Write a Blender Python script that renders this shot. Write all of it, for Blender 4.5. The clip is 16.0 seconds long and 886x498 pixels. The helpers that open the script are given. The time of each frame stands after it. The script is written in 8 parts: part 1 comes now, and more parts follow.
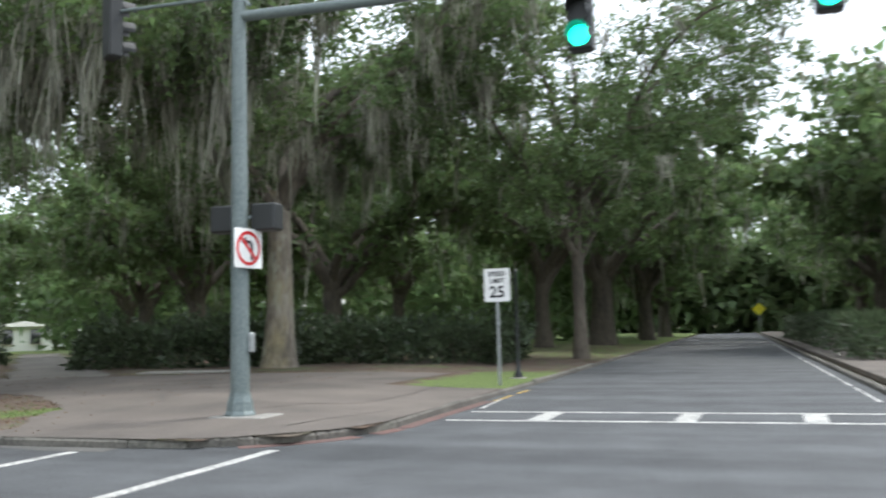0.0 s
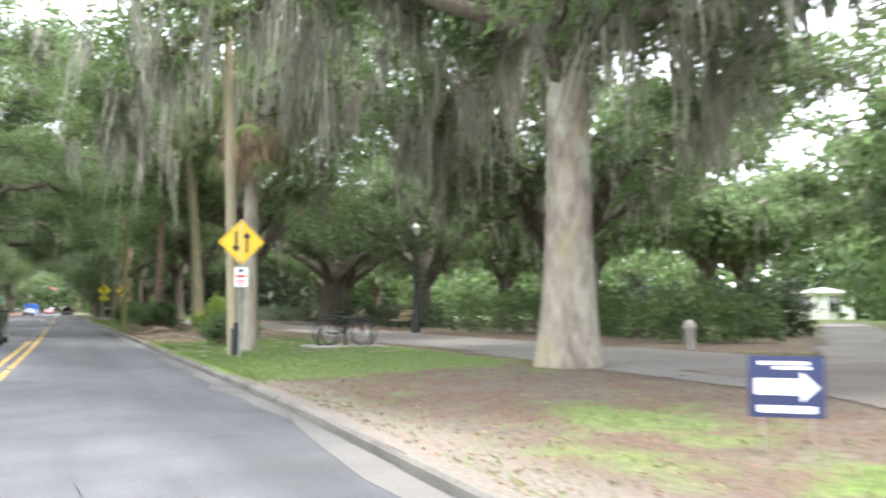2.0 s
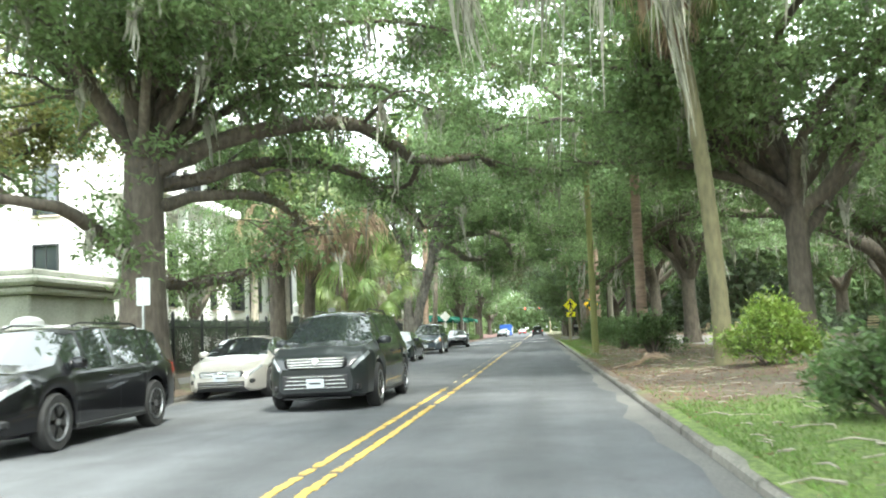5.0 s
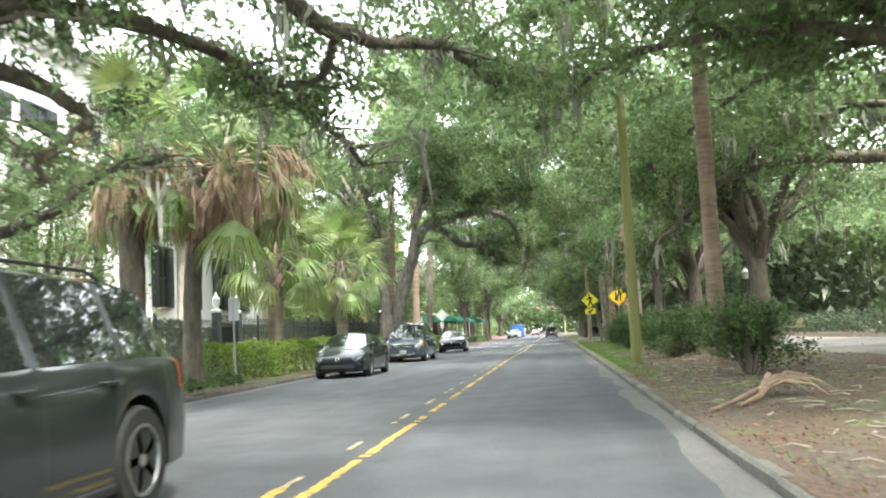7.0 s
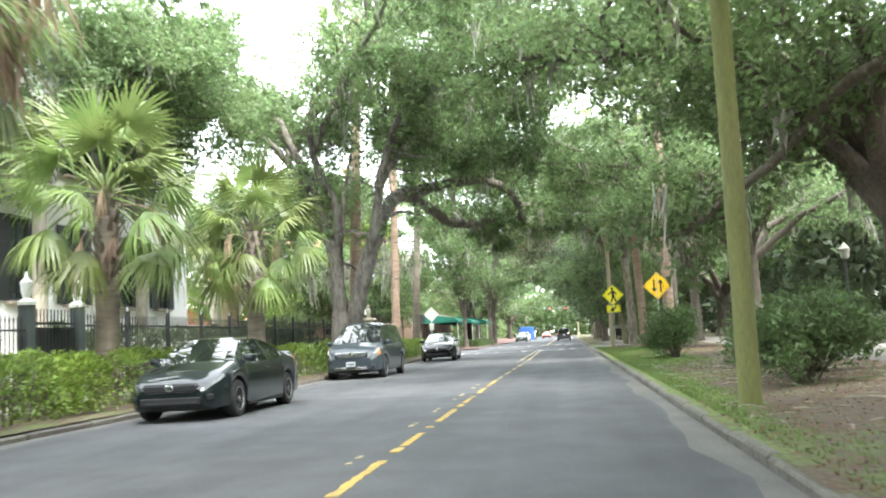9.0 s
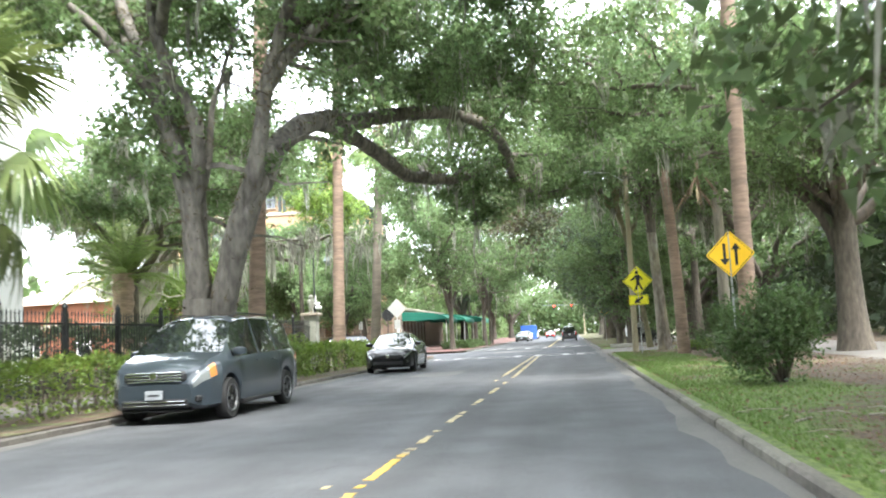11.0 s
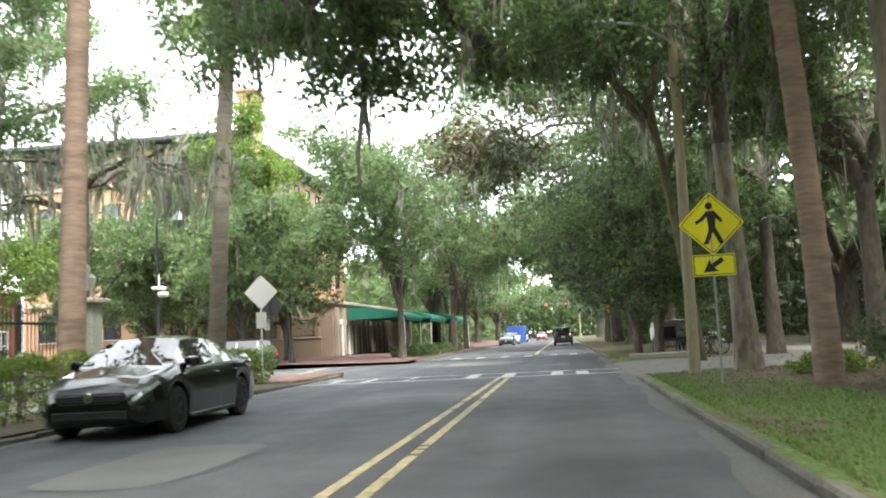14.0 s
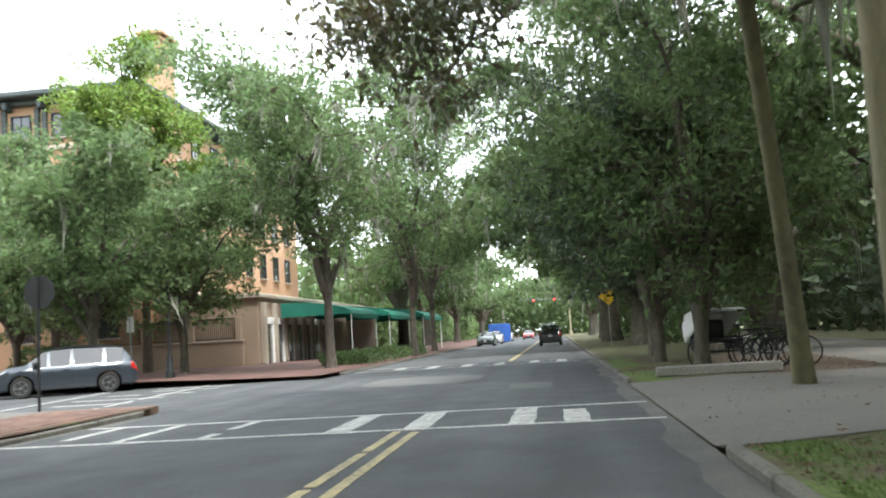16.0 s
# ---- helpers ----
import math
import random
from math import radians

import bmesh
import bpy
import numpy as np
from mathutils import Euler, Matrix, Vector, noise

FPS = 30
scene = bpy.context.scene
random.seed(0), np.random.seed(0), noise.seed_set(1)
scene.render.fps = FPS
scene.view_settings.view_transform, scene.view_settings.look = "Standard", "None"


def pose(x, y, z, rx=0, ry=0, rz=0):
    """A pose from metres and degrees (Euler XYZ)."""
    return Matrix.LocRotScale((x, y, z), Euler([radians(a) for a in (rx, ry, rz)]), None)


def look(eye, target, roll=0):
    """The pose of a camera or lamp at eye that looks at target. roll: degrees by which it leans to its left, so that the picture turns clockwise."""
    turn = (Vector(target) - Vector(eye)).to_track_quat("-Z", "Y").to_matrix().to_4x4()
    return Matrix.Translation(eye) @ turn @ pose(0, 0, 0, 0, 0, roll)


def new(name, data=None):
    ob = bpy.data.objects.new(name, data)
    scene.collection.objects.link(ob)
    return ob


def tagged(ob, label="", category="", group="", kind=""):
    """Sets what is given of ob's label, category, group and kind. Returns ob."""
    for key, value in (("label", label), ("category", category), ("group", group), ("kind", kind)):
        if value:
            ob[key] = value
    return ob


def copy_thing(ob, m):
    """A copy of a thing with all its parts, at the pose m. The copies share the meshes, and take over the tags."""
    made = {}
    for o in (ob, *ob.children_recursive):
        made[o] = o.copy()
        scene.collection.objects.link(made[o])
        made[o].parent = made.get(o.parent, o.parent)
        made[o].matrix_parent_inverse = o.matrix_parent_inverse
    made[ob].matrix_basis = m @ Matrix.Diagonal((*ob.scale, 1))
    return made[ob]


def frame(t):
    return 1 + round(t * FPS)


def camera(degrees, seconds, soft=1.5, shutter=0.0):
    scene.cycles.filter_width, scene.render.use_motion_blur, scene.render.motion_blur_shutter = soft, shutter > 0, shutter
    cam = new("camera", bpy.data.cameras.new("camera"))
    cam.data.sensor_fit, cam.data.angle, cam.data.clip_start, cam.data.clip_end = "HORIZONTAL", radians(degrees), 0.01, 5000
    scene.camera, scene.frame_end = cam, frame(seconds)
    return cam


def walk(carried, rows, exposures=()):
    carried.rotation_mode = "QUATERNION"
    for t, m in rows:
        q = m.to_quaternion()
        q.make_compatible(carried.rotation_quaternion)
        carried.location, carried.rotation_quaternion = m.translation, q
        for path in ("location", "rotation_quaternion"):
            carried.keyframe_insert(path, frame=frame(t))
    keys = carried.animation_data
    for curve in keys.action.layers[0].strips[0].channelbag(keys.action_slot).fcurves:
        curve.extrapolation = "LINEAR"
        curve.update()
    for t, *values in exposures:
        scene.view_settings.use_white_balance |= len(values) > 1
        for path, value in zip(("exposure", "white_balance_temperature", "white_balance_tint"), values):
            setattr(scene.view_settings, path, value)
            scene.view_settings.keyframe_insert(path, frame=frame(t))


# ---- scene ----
# camera and its path
cam = camera(53.4, 16.0, soft=1.9, shutter=0.35)
METRES, EYE, TILT, LEAN, TURN = 103.0, 1.38, 0.0, 0.0, 18.2
ROWS = [
    (0.0, 0.0, 0.0, 0.0, 0.13, 5.27, 1.38),
    (0.5, -0.0034, 0.0255, 0.0001, 10.17, 5.16, 0.58),
    (1.0, -0.0122, 0.0487, -0.0003, 22.4, 4.58, -0.39),
    (1.5, -0.0276, 0.0707, -0.001, 36.63, 4.02, -0.76),
    (2.0, -0.0465, 0.0876, -0.0013, 48.48, 3.91, 0.02),
    (2.5, -0.0703, 0.1027, -0.0011, 60.52, 4.27, 1.31),
    (3.0, -0.0956, 0.1137, -0.0008, 69.21, 4.75, 1.55),
    (3.5, -0.1219, 0.1232, -0.0008, 74.12, 5.05, 2.0),
    (6.0, -0.2683, 0.1718, -0.0013, 78.52, 5.48, 2.74),
    (6.5, -0.2975, 0.1818, -0.0015, 78.82, 5.52, 2.85),
    (7.0, -0.3276, 0.1919, -0.0018, 78.97, 5.59, 2.99),
    (7.5, -0.3573, 0.2017, -0.0019, 79.06, 5.51, 3.09),
    (8.0, -0.388, 0.2115, -0.0019, 79.2, 5.46, 3.2),
    (8.5, -0.4185, 0.2207, -0.0021, 79.43, 5.69, 3.28),
    (9.0, -0.4476, 0.2303, -0.0018, 79.74, 5.78, 3.04),
    (11.5, -0.612, 0.283, -0.0013, 80.26, 5.6, 2.83),
    (12.0, -0.6431, 0.2923, -0.0012, 80.55, 5.55, 2.76),
    (12.5, -0.6746, 0.3025, -0.0014, 80.67, 5.71, 2.69),
    (13.0, -0.7034, 0.3123, -0.0015, 80.54, 5.76, 2.71),
    (13.5, -0.7349, 0.3231, -0.0015, 80.08, 5.79, 2.66),
    (14.0, -0.7664, 0.3339, -0.0016, 79.67, 5.78, 2.79),
    (14.5, -0.798, 0.3449, -0.0018, 79.41, 5.81, 2.91),
    (15.0, -0.8305, 0.3564, -0.0016, 79.28, 5.73, 3.02),
    (15.5, -0.8623, 0.3673, -0.0013, 79.15, 5.79, 3.18),
    (16.0, -0.894, 0.3782, -0.0015, 79.07, 5.68, 3.44),
]
walk(cam, [(t, pose(0, 0, EYE, TILT, LEAN, TURN) @ pose(METRES * x, METRES * y, METRES * z, 90 + pitch, roll, yaw)) for t, x, y, z, yaw, pitch, roll in ROWS],
     exposures=[(0.0, 1.05, 6350, 8), (0.5, 1.6, 6400, 8), (1.5, 2.15, 6500, 14), (2.5, 2.73, 6650, 8), (3.5, 2.65, 6850, -3), (6.0, 3.0, 6480, 3), (7.0, 2.98, 6700, 6), (8.0, 2.98, 6700, 6), (9.0, 3.1, 6550, 7), (11.5, 3.02, 6450, 10),
                (12.5, 3.0, 6450, 12), (13.5, 2.38, 6700, 8), (14.5, 2.37, 6750, 7), (16.0, 2.05, 6500, 6)])

# ---- daylight: bright overcast, soft sun ----
SUN_EL, SUN_AZ = 58.0, 50.0
world = bpy.data.worlds.new("sky")
scene.world = world
world.use_nodes = True
wn, wl = world.node_tree.nodes, world.node_tree.links
sky = wn.new("ShaderNodeTexSky")
sky.sky_type = "NISHITA"
sky.sun_disc = False
sky.sun_elevation, sky.sun_rotation = radians(SUN_EL), radians(SUN_AZ)
sky.dust_density, sky.ozone_density, sky.air_density = 1.5, 1.0, 1.0
wn["Background"].inputs["Strength"].default_value = 0.135
cloud = wn.new("ShaderNodeMix")
cloud.data_type = "RGBA"
cloud.inputs["Factor"].default_value = 0.72
cloud.inputs["B"].default_value = (7.6, 7.9, 8.3, 1)
wl.new(sky.outputs[0], cloud.inputs["A"])
wl.new(cloud.outputs["Result"], wn["Background"].inputs["Color"])
sun = new("sun", bpy.data.lights.new("sun", "SUN"))
sun.data.energy, sun.data.angle, sun.data.color = 1.5, radians(14), (1.0, 0.975, 0.94)
_a, _e = radians(SUN_AZ), radians(SUN_EL)
sun.matrix_basis = look((math.sin(_a) * math.cos(_e) * 50, math.cos(_a) * math.cos(_e) * 50, math.sin(_e) * 50), (0, 0, 0))
scene.view_settings.exposure = 0.0


# ---- materials ----
def mat(name, color, color2=None, rough=0.8, metal=0.0, fine=40.0, coarse=1.5, bump=0.2, coat=0.0, mix=0.5, trans=0.0, per="", spec=0.5,
        emit=0.0, stretch=(1, 1, 1), dist=0.01, third=None, third_at=0.62, vary=0.4):
    """A surface with variation at two scales: fine grain and coarse stains, and a fine relief."""
    m = bpy.data.materials.new(name)
    m.use_nodes = True
    n, l = m.node_tree.nodes, m.node_tree.links
    b = n["Principled BSDF"]
    color2 = color2 or tuple(c * 0.72 for c in color)
    geo = n.new("ShaderNodeNewGeometry")
    mp = n.new("ShaderNodeMapping")
    mp.inputs["Scale"].default_value = stretch
    l.new(geo.outputs["Position"], mp.inputs["Vector"])
    n1, n2 = n.new("ShaderNodeTexNoise"), n.new("ShaderNodeTexNoise")
    for q, s, d in ((n1, fine, 3.0), (n2, coarse, 5.0)):
        q.inputs["Scale"].default_value, q.inputs["Detail"].default_value = s, d
        l.new(mp.outputs[0], q.inputs["Vector"])
    add = n.new("ShaderNodeMath")
    add.operation = "MULTIPLY_ADD"
    l.new(n1.outputs["Fac"], add.inputs[0])
    add.inputs[1].default_value = mix
    sc = n.new("ShaderNodeMath")
    sc.operation = "MULTIPLY"
    sc.inputs[1].default_value = 1.0 - mix
    l.new(n2.outputs["Fac"], sc.inputs[0])
    l.new(sc.outputs[0], add.inputs[2])
    ramp = n.new("ShaderNodeValToRGB")
    e = ramp.color_ramp.elements
    e[0].position, e[0].color = 0.36, (*color2, 1)
    e[1].position, e[1].color = 0.6, (*color, 1)
    if third:
        x = ramp.color_ramp.elements.new(third_at + 0.1)
        x.color = (*third, 1)
    l.new(add.outputs[0], ramp.inputs[0])
    out = ramp.outputs[0]
    if per:
        src = n.new("ShaderNodeObjectInfo").outputs["Random"] if per == "object" else geo.outputs["Random Per Island"]
        hsv = n.new("ShaderNodeHueSaturation")
        mr = n.new("ShaderNodeMapRange")
        mr.inputs["To Min"].default_value, mr.inputs["To Max"].default_value = 1 - vary, 1 + vary
        l.new(src, mr.inputs["Value"])
        l.new(mr.outputs[0], hsv.inputs["Value"])
        mh = n.new("ShaderNodeMapRange")
        mh.inputs["To Min"].default_value, mh.inputs["To Max"].default_value = 0.485, 0.52
        l.new(src, mh.inputs["Value"])
        l.new(mh.outputs[0], hsv.inputs["Hue"])
        l.new(out, hsv.inputs["Color"])
        out = hsv.outputs[0]
    l.new(out, b.inputs["Base Color"])
    b.inputs["Roughness"].default_value, b.inputs["Metallic"].default_value = rough, metal
    b.inputs["Coat Weight"].default_value, b.inputs["Specular IOR Level"].default_value = coat, spec
    b.inputs["Coat Roughness"].default_value = 0.06
    if bump:
        bp = n.new("ShaderNodeBump")
        bp.inputs["Strength"].default_value, bp.inputs["Distance"].default_value = bump, dist
        l.new(add.outputs[0], bp.inputs["Height"])
        l.new(bp.outputs[0], b.inputs["Normal"])
    if emit:
        b.inputs["Emission Color"].default_value, b.inputs["Emission Strength"].default_value = (*color, 1), emit
    if trans:
        tr, mx = n.new("ShaderNodeBsdfTranslucent"), n.new("ShaderNodeMixShader")
        mx.inputs[0].default_value = trans
        l.new(out, tr.inputs["Color"])
        l.new(b.outputs[0], mx.inputs[1])
        l.new(tr.outputs[0], mx.inputs[2])
        l.new(mx.outputs[0], n["Material Output"].inputs["Surface"])
    return m


def glass_mat(name, color, rough=0.03):
    m = bpy.data.materials.new(name)
    m.use_nodes = True
    n = m.node_tree.nodes
    b = n["Principled BSDF"]
    b.inputs["Base Color"].default_value = (*color, 1)
    b.inputs["Roughness"].default_value = rough
    b.inputs["Specular IOR Level"].default_value = 0.6
    b.inputs["Coat Weight"].default_value = 1.0
    b.inputs["Coat Roughness"].default_value = 0.02
    return m


def asphalt_mat():
    """Worn asphalt: pale stone speckle in dark binder, long wear bands along the street, blotches and oil stains."""
    m = bpy.data.materials.new("asphalt")
    m.use_nodes = True
    n, l = m.node_tree.nodes, m.node_tree.links
    b = n["Principled BSDF"]
    b.inputs["Roughness"].default_value = 0.86
    geo = n.new("ShaderNodeNewGeometry")

    def nz(scale, detail, stretch=(1, 1, 1), p0=0.35, p1=0.65):
        mp, q, r = n.new("ShaderNodeMapping"), n.new("ShaderNodeTexNoise"), n.new("ShaderNodeMapRange")
        mp.inputs["Scale"].default_value = stretch
        l.new(geo.outputs["Position"], mp.inputs["Vector"])
        l.new(mp.outputs[0], q.inputs["Vector"])
        q.inputs["Scale"].default_value, q.inputs["Detail"].default_value = scale, detail
        r.inputs["From Min"].default_value, r.inputs["From Max"].default_value = p0, p1
        l.new(q.outputs["Fac"], r.inputs["Value"])
        return r.outputs[0]

    def mul(a, lo, hi, prev=None):
        r = n.new("ShaderNodeMapRange")
        r.inputs["To Min"].default_value, r.inputs["To Max"].default_value = lo, hi
        l.new(a, r.inputs["Value"])
        if prev is None:
            return r.outputs[0]
        k = n.new("ShaderNodeMath")
        k.operation = "MULTIPLY"
        l.new(r.outputs[0], k.inputs[0])
        l.new(prev, k.inputs[1])
        return k.outputs[0]

    speck = nz(120, 2, p0=0.3, p1=0.7)
    v = mul(speck, 0.78, 1.25)
    v = mul(nz(22, 4), 0.9, 1.1, v)
    v = mul(nz(1.1, 6), 0.84, 1.14, v)
    v = mul(nz(0.9, 4, (0.05, 1, 1)), 0.8, 1.18, v)
    v = mul(nz(0.35, 4, (0.5, 1, 1), 0.58, 0.7), 1.0, 0.84, v)
    v = mul(nz(3.0, 3, (1, 1, 1), 0.66, 0.74), 1.0, 0.8, v)
    c = n.new("ShaderNodeMix")
    c.data_type, c.blend_type = "RGBA", "MULTIPLY"
    c.inputs["Factor"].default_value = 1.0
    c.inputs["A"].default_value = (0.076, 0.079, 0.083, 1)
    l.new(v, c.inputs["B"])
    l.new(c.outputs["Result"], b.inputs["Base Color"])
    bp = n.new("ShaderNodeBump")
    bp.inputs["Strength"].default_value, bp.inputs["Distance"].default_value = 0.45, 0.005
    l.new(speck, bp.inputs["Height"])
    l.new(bp.outputs[0], b.inputs["Normal"])
    return m


M = {"asphalt": asphalt_mat()}
M["asphalt_patch"] = mat("asphalt_patch", (0.135, 0.134, 0.13), (0.095, 0.095, 0.092), 0.9, fine=60, coarse=0.8, bump=0.35, dist=0.004)
M["tar"] = mat("tar", (0.03, 0.03, 0.03), rough=0.6, bump=0.1)
M["wood_raw"] = mat("wood_raw", (0.36, 0.25, 0.16), (0.2, 0.13, 0.085), 0.85, fine=14, coarse=3, bump=0.6, stretch=(0.4, 2, 2), dist=0.02)
M["gutter"] = mat("gutter", (0.14, 0.134, 0.122), (0.082, 0.08, 0.076), 0.9, fine=30, coarse=0.9, bump=0.3)
M["kerb"] = mat("kerb", (0.175, 0.162, 0.14), (0.085, 0.08, 0.068), 0.9, fine=18, coarse=1.2, bump=0.6, per="object", vary=0.16)
M["paving"] = mat("paving", (0.165, 0.14, 0.12), (0.085, 0.075, 0.066), 0.9, fine=45, coarse=0.45, bump=0.3, mix=0.4)
M["concrete"] = mat("concrete", (0.34, 0.325, 0.295), (0.2, 0.19, 0.175), 0.9, fine=30, coarse=0.6, bump=0.25)
M["walkway"] = mat("walkway", (0.19, 0.175, 0.155), (0.12, 0.11, 0.1), 0.9, fine=25, coarse=0.3, bump=0.3)
M["brick_paving"] = mat("brick_paving", (0.18, 0.1, 0.078), (0.12, 0.072, 0.058), 0.9, fine=12, coarse=1.0, bump=0.4, per="object", vary=0.25)
M["yellow_faded"] = mat("yellow_faded", (0.46, 0.37, 0.19), (0.2, 0.175, 0.12), 0.7, fine=9, coarse=1.2, bump=0.1, mix=0.6)
M["white_line"] = mat("white_line", (0.58, 0.57, 0.54), (0.21, 0.21, 0.2), 0.7, fine=14, coarse=2.5, bump=0.1, mix=0.6)
M["yellow_line"] = mat("yellow_line", (0.56, 0.36, 0.055), (0.24, 0.18, 0.075), 0.7, fine=9, coarse=1.2, bump=0.1, mix=0.6)
M["red_kerb"] = mat("red_gutter", (0.16, 0.088, 0.075), (0.1, 0.07, 0.063), 0.9, fine=20, coarse=1.5)
M["bark"] = mat("bark", (0.145, 0.122, 0.096), (0.06, 0.052, 0.043), 0.95, fine=9, coarse=1.2, bump=1.0, stretch=(1, 1, 0.35), dist=0.06, third=(0.2, 0.2, 0.15))
M["bark_grey"] = mat("bark_grey", (0.2, 0.18, 0.153), (0.065, 0.058, 0.05), 0.95, fine=7, coarse=1.6, bump=1.0, stretch=(1, 1, 0.4), dist=0.14, third=(0.27, 0.26, 0.215))
M["fern"] = mat("limb_fern", (0.13, 0.1, 0.055), (0.07, 0.06, 0.032), 0.8, fine=6, coarse=1.0, bump=0, per="island", trans=0.2)
M["bark_light"] = mat("bark_light", (0.37, 0.33, 0.27), (0.2, 0.18, 0.145), 0.95, fine=8, coarse=1.4, bump=0.9, stretch=(1, 1, 0.3), dist=0.05, third=(0.33, 0.33, 0.2))
M["bark_lichen"] = mat("bark_lichen", (0.3, 0.265, 0.215), (0.13, 0.106, 0.085), 0.95, fine=8, coarse=1.0, bump=0.9, stretch=(1, 1, 0.35), dist=0.05, third=(0.38, 0.38, 0.3))


def patches(m, colour, scale, lo, hi, shift):
    """Lays uneven patches of another growth over a surface."""
    n, l = m.node_tree.nodes, m.node_tree.links
    base = n["Principled BSDF"].inputs["Base Color"]
    was = base.links[0].from_socket
    mp, tex, mr, mx = n.new("ShaderNodeMapping"), n.new("ShaderNodeTexNoise"), n.new("ShaderNodeMapRange"), n.new("ShaderNodeMix")
    mp.inputs["Location"].default_value = shift
    mp.inputs["Scale"].default_value = (1, 1, 0.5)
    l.new(n.new("ShaderNodeNewGeometry").outputs["Position"], mp.inputs["Vector"])
    tex.inputs["Scale"].default_value, tex.inputs["Detail"].default_value, tex.inputs["Roughness"].default_value = scale, 6.0, 0.65
    l.new(mp.outputs[0], tex.inputs["Vector"])
    mr.inputs["From Min"].default_value, mr.inputs["From Max"].default_value, mr.inputs["To Max"].default_value = lo, hi, 0.8
    l.new(tex.outputs["Fac"], mr.inputs["Value"])
    mx.data_type = "RGBA"
    l.new(mr.outputs[0], mx.inputs[0])
    l.new(was, mx.inputs[6])
    mx.inputs[7].default_value = (*colour, 1)
    l.new(mx.outputs[2], base)


patches(M["bark_lichen"], (0.29, 0.25, 0.14), 0.9, 0.5, 0.66, (3.0, 1.0, 0.4))
patches(M["bark_lichen"], (0.36, 0.38, 0.3), 1.3, 0.54, 0.64, (0.0, 5.0, 2.0))
patches(M["bark_lichen"], (0.1, 0.085, 0.065), 1.8, 0.55, 0.68, (7.0, 2.0, 1.0))
M["palm_brown"] = mat("palm_brown", (0.33, 0.235, 0.175), (0.19, 0.135, 0.105), 0.95, fine=5, coarse=1.5, bump=0.8, stretch=(0.6, 0.6, 3.0), dist=0.03)
M["palm_bark"] = mat("palm_bark", (0.2, 0.17, 0.135), (0.125, 0.105, 0.083), 0.95, fine=5, coarse=1.5, bump=0.8, stretch=(0.6, 0.6, 3.0), dist=0.03)
M["bark_mossy"] = mat("bark_mossy", (0.19, 0.175, 0.095), (0.11, 0.1, 0.06), 0.95, fine=9, coarse=1.0, bump=0.9, stretch=(1, 1, 0.35), dist=0.04)
M["pole_wood"] = mat("pole_wood", (0.37, 0.32, 0.21), (0.22, 0.19, 0.13), 0.9, fine=20, coarse=0.8, bump=0.5, stretch=(3, 3, 0.3))
M["pole_mossy"] = mat("pole_mossy", (0.2, 0.21, 0.07), (0.13, 0.13, 0.06), 0.95, fine=20, coarse=0.9, bump=0.5, stretch=(3, 3, 0.4))
M["leaf_oak"] = mat("leaf_oak", (0.145, 0.2, 0.08), (0.09, 0.135, 0.055), 0.5, fine=3, coarse=0.25, bump=0, per="island", trans=0.58)
# light green leaves; on live oaks and far woods also painted-in brighter light
M["leaf_light_or_lit"] = mat("leaf_light_or_lit", (0.185, 0.255, 0.108), (0.128, 0.187, 0.078), 0.5, fine=3, coarse=0.25, bump=0, per="island", trans=0.58)
M["leaf_dark"] = mat("leaf_dark", (0.09, 0.12, 0.062), (0.058, 0.083, 0.044), 0.4, fine=3, coarse=0.3, bump=0, per="island", trans=0.38)
M["leaf_hedge"] = mat("leaf_hedge", (0.2, 0.28, 0.045), (0.11, 0.17, 0.033), 0.5, fine=3, coarse=0.8, bump=0, per="island", trans=0.3)
M["leaf_shrub"] = mat("leaf_shrub", (0.115, 0.175, 0.06), (0.065, 0.105, 0.036), 0.5, fine=3, coarse=0.8, bump=0, per="island", trans=0.4)
M["leaf_magnolia"] = mat("leaf_magnolia", (0.095, 0.115, 0.05), (0.13, 0.09, 0.05), 0.3, fine=2, coarse=0.4, bump=0, per="island", trans=0.25)
M["leaf_gold"] = mat("leaf_gold", (0.26, 0.25, 0.08), (0.15, 0.18, 0.055), 0.55, fine=3, coarse=0.4, bump=0, per="island", trans=0.3)
M["palm_green"] = mat("palm_green", (0.21, 0.27, 0.085), (0.13, 0.18, 0.055), 0.42, fine=4, coarse=0.6, bump=0, per="object", trans=0.35)
M["palm_dead"] = mat("palm_dead", (0.42, 0.31, 0.22), (0.26, 0.18, 0.13), 0.8, fine=4, coarse=0.8, bump=0, per="object", trans=0.15)
M["moss"] = mat("spanish_moss", (0.35, 0.345, 0.285), (0.24, 0.235, 0.19), 0.95, fine=5, coarse=0.4, bump=0, per="island", trans=0.3)
M["litter"] = mat("leaf_litter", (0.22, 0.136, 0.088), (0.15, 0.093, 0.062), 0.9, fine=9, coarse=0.7, bump=0, per="island")
M["grass"] = mat("grass_blades", (0.15, 0.225, 0.052), (0.095, 0.15, 0.037), 0.6, fine=6, coarse=0.4, bump=0, per="island", trans=0.3)
M["stucco_white"] = mat("stucco_white", (0.82, 0.81, 0.78), (0.68, 0.67, 0.64), 0.85, fine=40, coarse=0.4, bump=0.15)
M["stucco_tan"] = mat("stucco_tan", (0.38, 0.28, 0.21), (0.29, 0.215, 0.16), 0.9, fine=30, coarse=0.3, bump=0.2)
M["stucco_orange"] = mat("brick_orange", (0.47, 0.29, 0.175), (0.36, 0.215, 0.13), 0.9, fine=14, coarse=0.4, bump=0.25)
